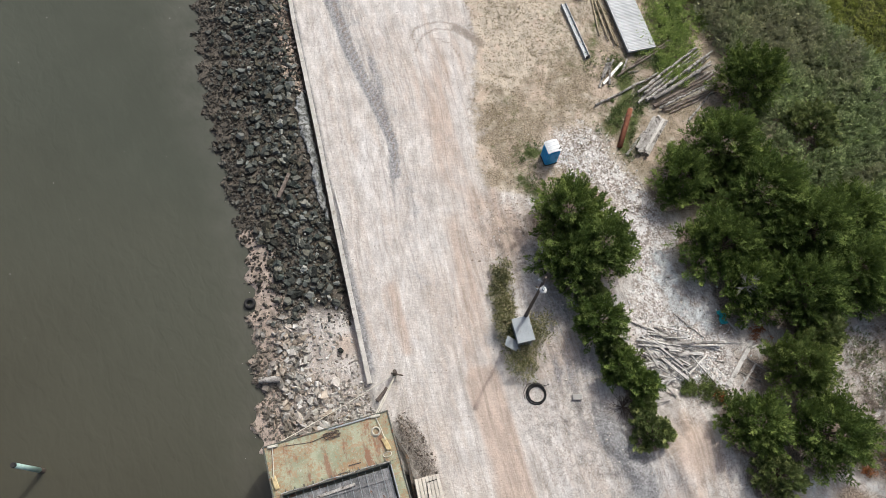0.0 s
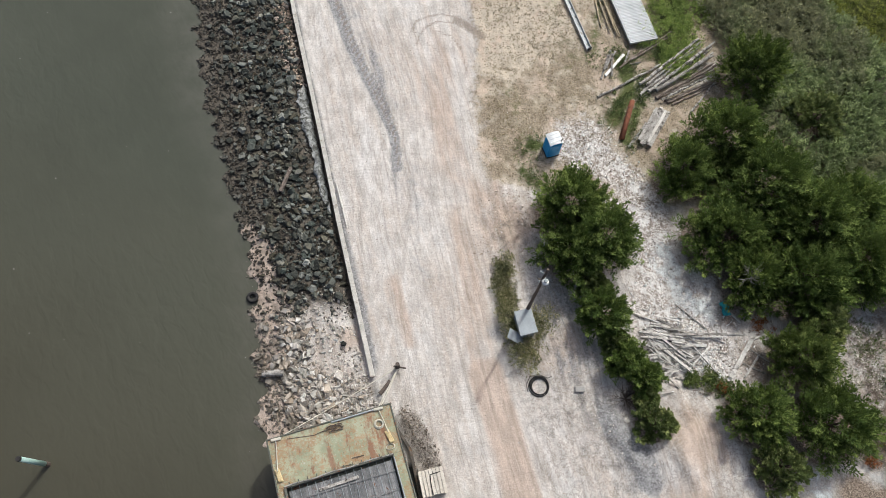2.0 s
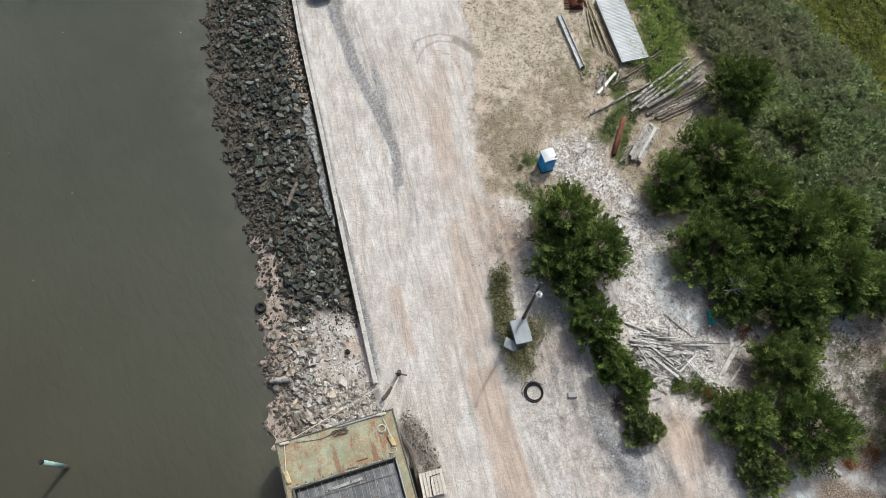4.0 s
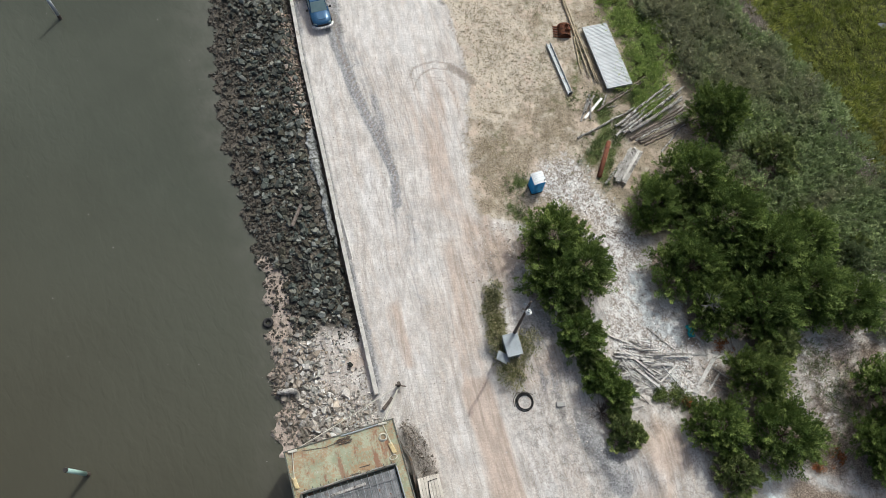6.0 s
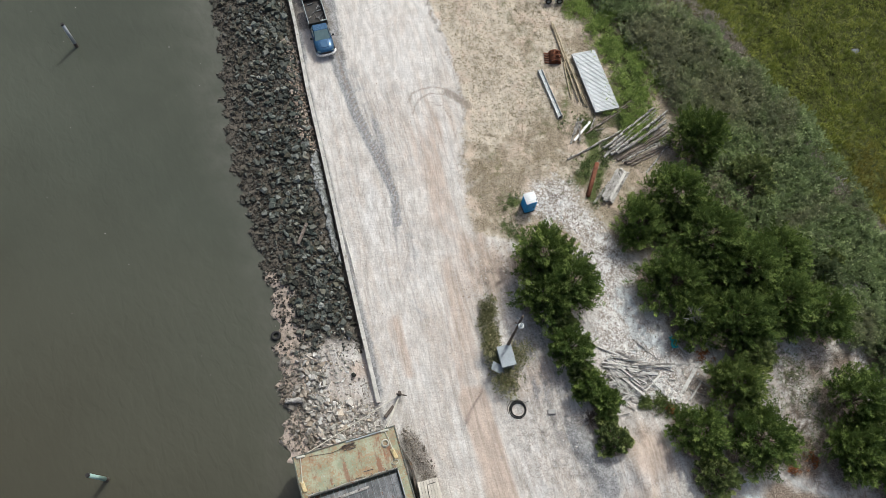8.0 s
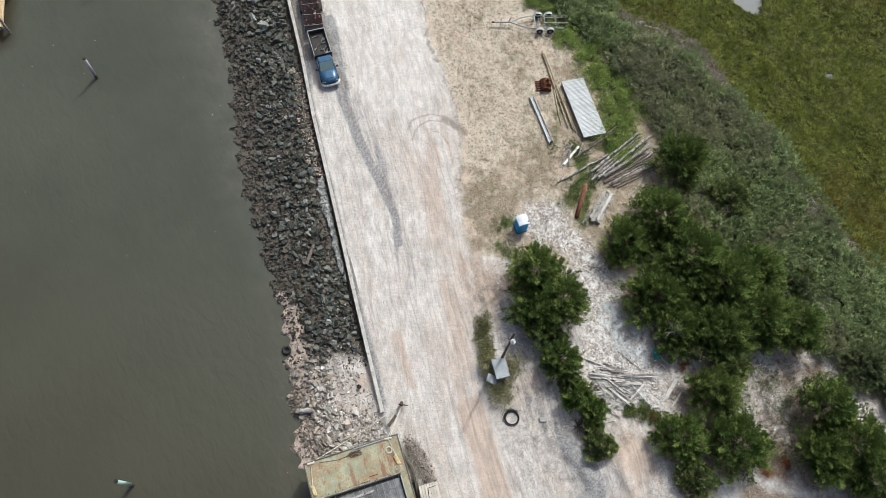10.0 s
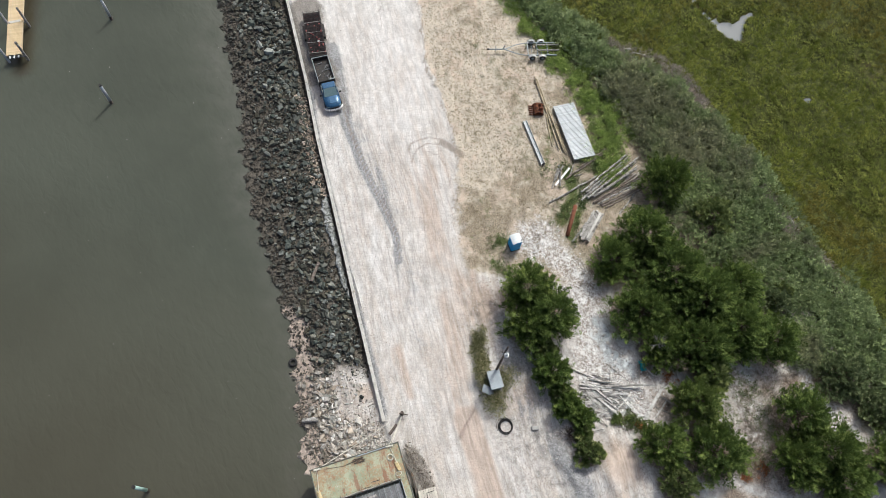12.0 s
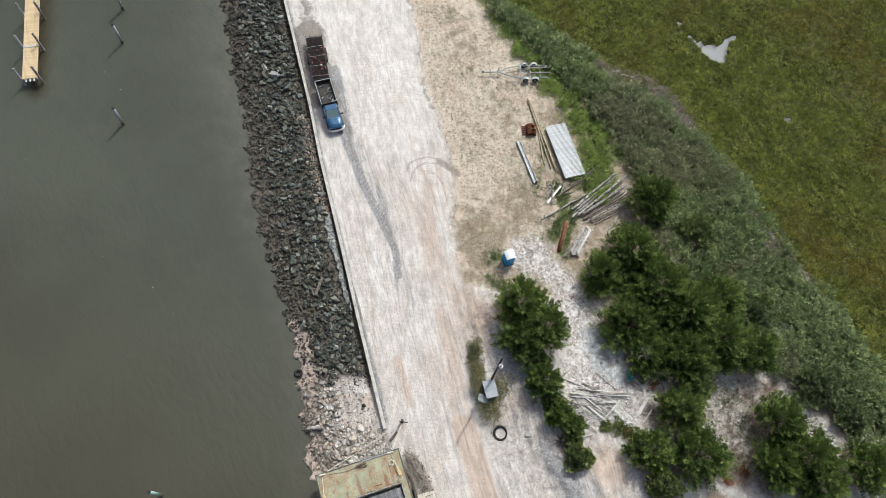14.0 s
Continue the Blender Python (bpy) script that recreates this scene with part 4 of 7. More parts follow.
def build_riprap():
    rng = np.random.default_rng(5)
    rip = thing("riprap", "dark broken stone riprap sloping into the river", "riprap", pose(0, 0, 0), kind="structure")
    # small filling stones
    for name, n, y0, y1, lo, hi, mat, sk in (("riprap_stones", 15800, 10.6, 66.0, 0.12, 0.36, M_FILL, 1.08), ("rubble_stones", 6400, 4.6, 17.5, 0.10, 0.8, M_RUBBLE, 1.02)):
        x, y, s = shore_points(rng, n, y0, y1, 0.0, sk)
        size = lo + (hi - lo) * rng.random(n) ** (1.8 if mat is M_FILL else 3.4)
        keep = (s < 0.98 + 0.06 * ripple(x, y, 0.9, 3)) & ~((s > 0.74) & (y > 9.5) & (y < 18.5) & (rng.random(n) < 0.55))
        blend = np.interp(y + 1.3 * ripple(x, y, 0.7, 6) + 3.0 * np.clip(s - 0.3, 0, 0.5), [12.6, 16.6], [0, 1])
        keep &= rng.random(n) < (blend if mat is M_FILL else 1 - blend)
        if mat is M_RUBBLE:
            clear = (s < 0.5) & (y > 9.0)
            size = np.where(clear, size * 0.5, size)
            keep &= ~(clear & (rng.random(n) < 0.45))
            keep &= ~(y < 7.0 - (x + 9) * -0.42 - 3.0)
        x, y, size = x[keep], y[keep], size[keep]
        z = land_z(x, y) + size * 0.1 - 0.2 * np.clip(s[keep] - 0.85, 0, 1)
        if mat is M_RUBBLE:
            size = np.where((size > 0.36) & ((np.abs(s[keep] - 0.58) > 0.2) | (y > 12.5)), size * 0.5, size)
        joined_rocks(name, np.stack([x, y, z], 1), size, mat, rip, rng, 0.45 if mat is M_FILL else 0.7, SHAPES if mat is M_FILL else SHAPES + BLOCKS[:9])
        tagged(rip.children[-1], "small broken stones filling the slope", kind="stuff")
    # pale brick rubble near the wall
    x, y, s = shore_points(rng, 620, 31.5, 43.5, 0.0, 0.17)
    size = 0.12 + 0.25 * rng.random(len(x)) ** 2
    tagged(joined_rocks("brick_rubble", np.stack([x, y, land_z(x, y) + 0.14], 1), size, M_BRICK, rip, rng), "pale broken brick and shell rubble", kind="stuff")
    # larger blocks, joined beyond the nearest stretch
    x, y, s = shore_points(rng, 5200, 11.0, 66.0, 0.02, 1.0)
    size = (0.24 + 0.62 * rng.random(len(x)) ** 3.2) * (1 - 1.3 * np.clip(s - 0.65, 0, 0.35)) * np.where((y > 46) & (rng.random(len(x)) < 0.12), 1.6, 1.0)
    near = (y < 27.5) & (rng.random(len(x)) < 0.25)
    keep = ~near & ~((s < 0.07) & (y > 31) & (rng.random(len(x)) < 0.8)) & ~((s < 0.16) & (y < 31) & (y > 22)) & ~((s > 0.74) & (y < 18.5) & (rng.random(len(x)) < 0.8)) & (rng.random(len(x)) < np.interp(y + 1.3 * ripple(x, y, 0.7, 6) + 7.0 * np.clip(s - 0.35, 0, 0.4), [12.6, 16.6], [0.03, 1]))
    keep &= rng.random(len(x)) < np.interp(s, [0.35, 0.9], [1.0, 0.5])
    z = land_z(x, y) + 0.16 + size * 0.1 - 0.5 * np.clip(s - 0.75, 0, 1)
    big = joined_rocks("riprap_blocks", np.stack([x, y, z], 1)[keep], size[keep], M_ROCK, rip, rng, 0.36, BLOCKS)
    tagged(big, "larger broken stone blocks", kind="stuff")
    meshes = []
    for mat in (M_ROCK, M_RUBBLE):
        row = []
        for v, f in BLOCKS:
            me = bpy.data.meshes.new("stone")
            me.from_pydata(v.tolist(), [], f.tolist())
            me.materials.append(mat)
            row.append(me)
        meshes.append(row)
    x1, y1, s1 = shore_points(rng, 300, 14.6, 27.5, 0.04, 0.96)
    x2, y2, s2 = shore_points(rng, 130, 5.4, 13.5, 0.05, 0.96)
    for k, (xs, ys, ss) in enumerate(((x1, y1, s1), (x2, y2, s2))):
        for px, py, ps in zip(xs, ys, ss):
            if ps > 0.74 and 10 < py < 18.5 and rng.random() < 0.7 or (k and ps < 0.45 and rng.random() < 0.8):
                continue
            if k == 0 and ps < 0.2 and py > 22:
                continue
            sz = 0.26 + (0.55 if k else 0.42) * rng.random() ** 2.4
            ob = new("stone", meshes[k][rng.integers(0, len(BLOCKS))])
            ob.parent = rip
            ob.matrix_basis = Matrix.LocRotScale((px, py, float(land_z(px, py)) + 0.14 + sz * 0.06), Euler((rng.normal(0, 0.3), rng.normal(0, 0.3), rng.uniform(0, 6.28))), (sz, sz * rng.uniform(0.75, 1.2), sz * rng.uniform(0.55, 0.95)))


build_riprap()


def fabric_strip():
    """Silt-covered filter cloth draped along the wall's foot."""
    n, w = 70, 12
    V = []
    for i in range(n):
        y = 20.6 + 10.8 * i / (n - 1)
        half = float(np.interp(i / n, [0, 0.15, 0.3, 0.38, 0.6, 0.85, 1], [0.05, 0.3, 0.36, 0.24, 0.42, 0.5, 0.12])) * (1 + 0.1 * math.sin(i * 0.31) + 0.06 * math.sin(i * 1.3) + 0.06 * math.sin(i * 2.9))
        for j in range(w):
            d = (j / (w - 1)) * 2 * half
            x = float(kerb_x(y)) - 0.42 - d - 0.04 * math.sin(i * 0.9)
            z = float(land_z(x, y)) + 0.16 + 0.07 * math.sin(j * 0.5 + i * 0.25) + 0.05 * math.sin(i * 0.7) + 0.16 * math.sin(math.pi * j / (w - 1))
            V.append((x, y, z))
    i = (np.arange(n - 1)[:, None] * w + np.arange(w - 1)[None, :]).ravel()
    ob = sheet("filter_cloth", V, np.stack([i, i + 1, i + w + 1, i + w], 1), M_CLOTH, smooth=True)
    solid = ob.modifiers.new("thick", "SOLIDIFY")
    solid.thickness = 0.03
    tagged(ob, "grey silt-covered filter cloth draped at the wall foot", "cloth")


fabric_strip()

# ---- foliage ----
def leaves_at(centres, normals, count, spread, length, width, rng, reach=0.55, rise=0.4):
    """Sprays of diamond leaves along short twigs that grow outwards from centres; vertices and quads."""
    k = len(centres)
    axis = normals * 0.75 + rng.normal(0, 0.33, (k, 3))
    axis[:, 2] += rise
    axis /= np.linalg.norm(axis, axis=1)[:, None]
    n = k * count
    c, ax = np.repeat(centres, count, 0), np.repeat(axis, count, 0)
    t = rng.random(n)[:, None]
    out = np.cross(ax, rng.normal(0, 1, (n, 3)))
    out /= np.linalg.norm(out, axis=1)[:, None] + 1e-9
    base = c + ax * (reach * (t - 0.35)) + out * spread * (1.05 - 0.85 * t) * np.sqrt(rng.random(n))[:, None]
    way = ax * 0.75 + out * 0.65 + rng.normal(0, 0.35, (n, 3))
    way /= np.linalg.norm(way, axis=1)[:, None]
    side = np.cross(way, np.array([0, 0, 1.0]) + rng.normal(0, 0.5, (n, 3)))
    side /= np.linalg.norm(side, axis=1)[:, None] + 1e-9
    ln = length * (0.6 + 0.8 * rng.random(n))[:, None]
    wd = width * (0.7 + 0.6 * rng.random(n))[:, None]
    V = np.stack([base, base + way * ln * 0.45 + side * wd, base + way * ln, base + way * ln * 0.45 - side * wd], 1).reshape(-1, 3)
    return V, np.arange(4 * n).reshape(n, 4)


def shoots_at(centres, ways, lengths, count, wide, leaf, thin, rng):
    """Feathered shoots: leaves along tapering sprays that point outwards; vertices, quads and one tone a shoot."""
    k = len(centres)
    n = k * count
    c, ax, ln = np.repeat(centres, count, 0), np.repeat(ways, count, 0), np.repeat(lengths, count)[:, None]
    flat = np.cross(ways, np.array([0, 0, 1.0]) + rng.normal(0, 0.35, (k, 3)))
    flat /= np.linalg.norm(flat, axis=1)[:, None] + 1e-9
    fl = np.repeat(flat, count, 0)
    up = np.cross(fl, ax)
    t = (rng.random(n) ** 0.85)[:, None]
    side = rng.choice([-1.0, 1.0], n)[:, None] * rng.random(n)[:, None]
    w = wide * ln * (0.12 + 1.0 * (1 - t) ** 0.8)
    base = c + ax * ln * t + fl * side * w + up * rng.normal(0, 0.34, n)[:, None] * w
    way = ax * 0.9 + fl * side * 0.95 + up * rng.normal(0.1, 0.4, n)[:, None]
    way /= np.linalg.norm(way, axis=1)[:, None]
    across = np.cross(way, up + rng.normal(0, 0.45, (n, 3)))
    across /= np.linalg.norm(across, axis=1)[:, None] + 1e-9
    l = leaf * (0.65 + 0.7 * rng.random(n))[:, None]
    d = thin * (0.7 + 0.6 * rng.random(n))[:, None]
    V = np.stack([base, base + way * l * 0.45 + across * d, base + way * l, base + way * l * 0.45 - across * d], 1).reshape(-1, 3)
    tone = np.repeat(np.repeat(rng.random(k) ** 1.6, count) * 0.75 + 0.3 * t[:, 0] ** 2, 4)
    return V, np.arange(4 * n).reshape(n, 4), tone


def crown_points(r, h, rng, density, shoot):
    """Shoot roots and directions on the leaders and side boughs of one crown."""
    lobes = [(0, 0, h * 0.42, r * 0.5, h * 0.56)]
    k = int(7 + 2.6 * r)
    for i in range(k):
        a = 2.4 * i + rng.uniform(-0.5, 0.5)
        d = r * (0.34 + 0.46 * ((i + 0.5) / k) ** 0.6) * rng.uniform(0.82, 1.14)
        lr = r * rng.uniform(0.17, 0.33)
        lobes.append((d * np.cos(a), d * np.sin(a), h * (0.08 + 0.52 * (1 - d / r)) * rng.uniform(0.8, 1.2), lr, (0.6 * lr + h * 0.2 * (1.25 - d / r)) * rng.uniform(0.8, 1.3)))
    C, W = [], []
    for cx, cy, cz, lr, lz in lobes:
        n = int(density * 2.0 * np.pi * lr * (lr + lz) * 0.5) + 8
        u = rng.normal(0, 1, (n, 3))
        u /= np.linalg.norm(u, axis=1)[:, None]
        u[:, 2] = np.where(u[:, 2] < -0.25, -u[:, 2], u[:, 2])
        C.append(u * np.array([lr, lr, lz]) * (0.55 + 0.4 * rng.random(n))[:, None] + np.array([cx, cy, cz]))
        away = np.array([cx, cy, 0.0]) / (np.hypot(cx, cy) + 0.3)
        w = u * np.array([1, 1, 0.8]) + 0.35 * away + np.array([0, 0, 0.35]) + rng.normal(0, 0.22, (n, 3))
        W.append(w / np.linalg.norm(w, axis=1)[:, None])
    C, W = np.concatenate(C), np.concatenate(W)
    tip = C + W * shoot * 0.7
    keep = np.ones(len(C), bool)
    for cx, cy, cz, lr, lz in lobes:
        q = ((tip[:, 0] - cx) / lr) ** 2 + ((tip[:, 1] - cy) / lr) ** 2 + ((tip[:, 2] - cz) / lz) ** 2
        keep &= q > 0.5
    keep &= C[:, 2] > 0.1
    return C[keep], W[keep], lobes


def build_tree(name, label, category, spot, mat, seed, density=3.8, count=64, shoot=1.2, wide=0.25, leaf=0.19, thin=0.04, group=""):
    x, y, r, h = spot
    rng = np.random.default_rng(seed)
    z = float(land_z(x, y))
    tree = thing(name, label, category, pose(x, y, z), group)
    C, W, lobes = crown_points(r * 1.0, h * 0.92, rng, density, shoot)
    small = min(1.0, 0.5 + 0.22 * r)
    V, F, tone = shoots_at(C, W, shoot * rng.uniform(0.55, 1.25, len(C)) * small, count, wide, leaf, thin, rng)
    mid = np.array([0, 0, h * 0.25])
    old = rng.random(len(C)) < 0.7
    # Inner shoots get low tones: the crown's inner shade is painted into their colour.
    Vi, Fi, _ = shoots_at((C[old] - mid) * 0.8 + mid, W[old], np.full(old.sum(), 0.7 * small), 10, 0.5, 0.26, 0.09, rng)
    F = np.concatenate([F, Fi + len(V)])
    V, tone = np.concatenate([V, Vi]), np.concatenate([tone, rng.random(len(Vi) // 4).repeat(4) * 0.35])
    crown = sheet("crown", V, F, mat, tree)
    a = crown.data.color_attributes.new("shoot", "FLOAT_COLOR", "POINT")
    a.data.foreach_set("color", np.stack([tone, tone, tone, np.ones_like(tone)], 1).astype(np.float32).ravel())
    bm = bmesh.new()
    rod(bm, (0, 0, -0.15), (0.1, 0.05, h * 0.6), 0.05 * r + 0.03, 0.02, 9, 0.04, 5)
    for cx, cy, cz, lr, lz in lobes[1:]:
        s = rng.uniform(0.12, 0.3)
        rod(bm, (0.05, 0.03, h * s), (cx * 0.9, cy * 0.9, cz), 0.04, 0.012, 6, 0.03, 3)
    part("trunk", bm, M_BARK, tree)
    return tree


seed = 100
for spots, name, label, category, mat, group, kw in (
    (PATH_CEDARS, "cedar_tree", "dense dark green cedar beside the shell lot", "tree", M_CEDAR, "cedars by the lot", {}),
    (ROW_CEDARS, "cedar_shrub", "low bushy green cedar along the sandy path", "tree", M_CEDAR, "cedars along the path", {}),
    (ROW_SHRUBS, "olive_shrub", "rough olive green shrub standing beside low cedars", "shrub", M_OLIVE, "shrubs along the path", {"shoot": 0.6}),
    (THICKET_SHRUBS, "olive_shrub", "leafy olive green shrub among cedars and thicket", "shrub", M_OLIVE, "shrubs in the thicket", {"shoot": 0.6}),
    (WOOD_CEDARS, "cedar_tree", "dense dark green cedar in the thicket", "tree", M_CEDAR, "cedars of the thicket", {}),
    (LIGHT_CEDARS, "cedar_tree", "feathery light olive green cedar standing in pale sand", "tree", M_YOUNG, "cedars on the sand", {}),
    (LOW_CEDARS, "cedar_tree", "round dark green cedar standing in pale sand", "tree", M_CEDAR, "cedars on the sand", {}),
    (GREY_SHRUBS, "bayberry_shrub", "grey green bushy shrub at the marsh edge", "shrub", M_BAYBUSH, "shrubs at the marsh", {"density": 7.0, "count": 40, "shoot": 0.55, "wide": 0.4, "leaf": 0.16, "thin": 0.045}),
):
    for spot in spots:
        seed += 1
        build_tree(name, label, category, spot, mat, seed, group=group, **kw)


def scatter(rng, n, x0, x1, y0, y1, test):
    x, y = rng.uniform(x0, x1, n), rng.uniform(y0, y1, n)
    k = test(x, y, rng.random(n))
    return x[k], y[k]


def clumps(name, label, category, x, y, rng, mat, tall, spread, count, length, width, lift=0.5, reach=0.5):
    """A low cover of leafy sprays over the ground: kind stuff."""
    h = tall * (0.52 + 0.33 * ripple(x, y, 0.5, 7) + 0.32 * ripple(x, y, 1.5, 3)) * (0.65 + 0.35 * rng.random(len(x)))
    z = land_z(x, y) + np.maximum(h, 0.12)
    N = np.stack([rng.normal(0, 0.25, len(x)), rng.normal(0, 0.25, len(x)), np.ones(len(x))], 1)
    N /= np.linalg.norm(N, axis=1)[:, None]
    V, F = leaves_at(np.stack([x, y, z - spread * lift], 1), N, count, spread, length, width, rng, reach)
    tagged(sheet(name, V, F, mat), label, category, kind="stuff")


def bushes(name, label, category, x, y, rng, mat, per=18, count=17):
    """Low rounded bushes grown into one another: kind stuff."""
    k = len(x)
    r = rng.uniform(0.5, 1.3, k)
    h = r * rng.uniform(0.55, 1.05, k)
    z = land_z(x, y) + 0.1
    u = rng.normal(0, 1, (k * per, 3))
    u[:, 2] = np.abs(u[:, 2]) + 0.15
    u /= np.linalg.norm(u, axis=1)[:, None]
    R, H = np.repeat(r, per)[:, None], np.repeat(h, per)[:, None]
    c = np.repeat(np.stack([x, y, z], 1), per, 0) + u * np.concatenate([R, R, H], 1) * rng.uniform(0.6, 0.95, (k * per, 1))
    w = u + np.array([0, 0, 0.5]) + rng.normal(0, 0.25, u.shape)
    w /= np.linalg.norm(w, axis=1)[:, None]
    V, F, tone = shoots_at(c, w, rng.uniform(0.4, 0.75, len(c)), count, 0.36, 0.2, 0.058, rng)
    tone = 0.5 * tone + 0.5 * np.repeat(rng.random(k) ** 1.5, per * count * 4)
    ob = tagged(sheet(name, V, F, mat), label, category, kind="stuff")
    a = ob.data.color_attributes.new("shoot", "FLOAT_COLOR", "POINT")
    a.data.foreach_set("color", np.stack([tone, tone, tone, np.ones_like(tone)], 1).astype(np.float32).ravel())


def blades(name, label, category, x, y, rng, mat, count, height, lean, width):
    """Tufts of thin upright blades: kind stuff."""
    n = len(x) * count
    bx, by = np.repeat(x, count) + rng.normal(0, 0.09, n), np.repeat(y, count) + rng.normal(0, 0.09, n)
    base = np.stack([bx, by, land_z(bx, by) - 0.03], 1)
    a = rng.uniform(0, 2 * np.pi, n)
    hh = height * (0.6 + 0.7 * rng.random(n))
    ln = lean * rng.random(n) * hh
    tip = base + np.stack([np.cos(a) * ln, np.sin(a) * ln, hh], 1)
    b = rng.uniform(0, 2 * np.pi, n)
    side = np.stack([np.cos(b), np.sin(b), np.zeros(n)], 1) * (width * (0.6 + 0.8 * rng.random(n)))[:, None]
    V = np.stack([base - side, base + side, tip], 1).reshape(-1, 3)
    tagged(sheet(name, V, np.arange(3 * n).reshape(n, 3), mat), label, category, kind="stuff")


def combed(name, label, category, x, y, rng, mat, count, length, width):
    """Soft tufts leaning the way that wind and tide have laid them, each with a tone of its own: kind stuff."""
    n = len(x) * count
    way = np.repeat(2.6 * ripple(x, y, 0.35, 4) + 1.4 * ripple(x, y, 1.1, 9) + 2.2, count) + rng.normal(0, 0.75, n)
    tall = np.repeat(0.75 + 0.35 * ripple(x, y, 0.9, 6) + 0.3 * rng.random(len(x)), count)
    bx, by = np.repeat(x, count) + rng.normal(0, 0.12, n), np.repeat(y, count) + rng.normal(0, 0.12, n)
    base = np.stack([bx, by, land_z(bx, by) - 0.02], 1)
    rise = rng.uniform(0.35, 1.1, n)
    run = length * tall * (0.6 + 0.6 * rng.random(n))
    tip = base + np.stack([np.cos(way) * np.cos(rise), np.sin(way) * np.cos(rise), np.sin(rise)], 1) * run[:, None]
    mid = (base + tip) / 2 + np.array([0, 0, 0.07])
    side = np.stack([-np.sin(way), np.cos(way), np.zeros(n)], 1) * (width * (0.6 + 0.8 * rng.random(n)))[:, None]
    V = np.stack([base, mid - side, tip, mid + side], 1).reshape(-1, 3)
    ob = tagged(sheet(name, V, np.arange(4 * n).reshape(n, 4), mat), label, category, kind="stuff")
    tone = np.repeat(np.clip(0.42 + 0.3 * ripple(x, y, 0.8, 3) + 0.3 * ripple(x, y, 2.3, 5) + rng.normal(0, 0.16, len(x)), 0, 1), count * 4)
    a = ob.data.color_attributes.new("shoot", "FLOAT_COLOR", "POINT")
    a.data.foreach_set("color", np.stack([tone, tone, tone, np.ones_like(tone)], 1).astype(np.float32).ravel())


def build_cover():
    rng = np.random.default_rng(77)

    def brush(x, y, u):
        past = marsh_in(x, y)
        inner = np.interp(x, [5, 9, 12, 17, 20, 22, 24, 28, 34, 45, 50], [-2.2, -2.8, -3.8, -5.4, -8.0, -11.5, -16.0, -17.0, -14.0, -9.0, -16.0])
        return (past < 0.2 + 0.8 * ripple(x, y, 0.8, 5)) & (past > inner + 1.0 * ripple(x, y, 0.6, 9)) & (ripple(x, y, 0.9, 1) > -0.75) & (x + y * 0.3 > 20) & (near_trees(x, y, 0.75) < 0.5) & (wrack_mask(x, y) < 0.22) & ~((x > 28) & (x < 41) & (y < 17)) & (along(x, y, [(37.6, 17.5), (39.6, 13.6), (41.2, 7.0)], 1.7) < 0.2) & ~((x > 34.5) & (x < 40.5) & (y < 18.5) & (y > 8))
    x, y = scatter(rng, 8200, 3, 60, 8, 68, brush)
    bushes("shrub_thicket", "grey green low shrub thicket bordering the marsh", "shrub", x, y, rng, M_BAY)

    def pond(x, y):
        return pond_depth(x, y) > 0.5

    def marsh(x, y, u):
        return (marsh_in(x, y) > -0.3) & ~pond(x, y) & (u < 0.92 + 0.2 * ripple(x, y, 0.9, 2)) & (u > 0.75 * brown_marsh(x, y))
    x, y = scatter(rng, 42000, 4, 66, 12, 80, marsh)
    combed("marsh_grass", "yellow green salt marsh grass", "grass", x, y, rng, M_MARSH, 9, 0.46, 0.034)

    def wrack(x, y, u):
        g = wrack_mask(x, y) * 2.4
        return u < g
    x, y = scatter(rng, 16000, 14, 42, 26, 58, wrack)
    clumps("wrack_line", "grey brown dead reeds stranded along the marsh edge", "dead reeds", x, y, rng, M_WRACK, 0.6, 0.3, 12, 0.36, 0.024, 0.4, 0.25)

    def lush(x, y, u):
        g = np.maximum.reduce([along(x, y, [(12.0, 31.5), (13.2, 34.5), (12.5, 37.6)], 1.7), 1.3 * along(x, y, [(13.0, 29.8), (13.9, 33.2), (14.0, 36.0)], 1.3), 1.7 * along(x, y, [(16.2, 38.5), (17.2, 43.5), (14.0, 49.6), (9.6, 55.0), (6.0, 61.0)], 3.3), bell(x, y, 5.9, 28.2, 1.1), 0.8 * along(x, y, [(5.2, 26.0), (7.0, 24.8)], 1.1), 0.8 * bell(x, y, 10.7, 37.3, 0.9)])
        return (u < g * (0.5 + 0.95 * ripple(x, y, 1.3, 3))) & (bell(x, y, 16.9, 49.0, 1.1) < 0.5)
    x, y = scatter(rng, 44000, 2, 24, 22, 64, lush)
    low = (y < 39.0) & (x < 15.6)
    pipe = along(x, y, [(12.6, 29.6), (13.4, 33.5)], 0.45) > 0
    clumps("low_grass", "short green grass between stored logs and planks", "grass", x[low & ~pipe], y[low & ~pipe], rng, M_LOWGRASS, 0.2, 0.16, 14, 0.15, 0.02, 0.4, 0.2)
    x, y = x[~low], y[~low]
    clumps("green_grass", "bright green rough grass beside stored timber", "grass", x, y, rng, M_GRASS, 0.65, 0.24, 18, 0.22, 0.028, 0.4, 0.4)

    def tan(x, y, u):
        f = (x > edge_x(y) + 0.8) & (y > 24.5) & (marsh_in(x, y) < -4)
        return f & (u < 0.4 + 0.75 * ripple(x, y, 0.55, 6)) & (near_trees(x, y) < 0.4)
    x, y = scatter(rng, 26000, -8, 24, 24, 62, tan)
    clumps("dry_grass", "sparse dry straw coloured grass on sand", "grass", x, y, rng, M_STRAW, 0.1, 0.13, 7, 0.12, 0.014, 0.3, 0.15)

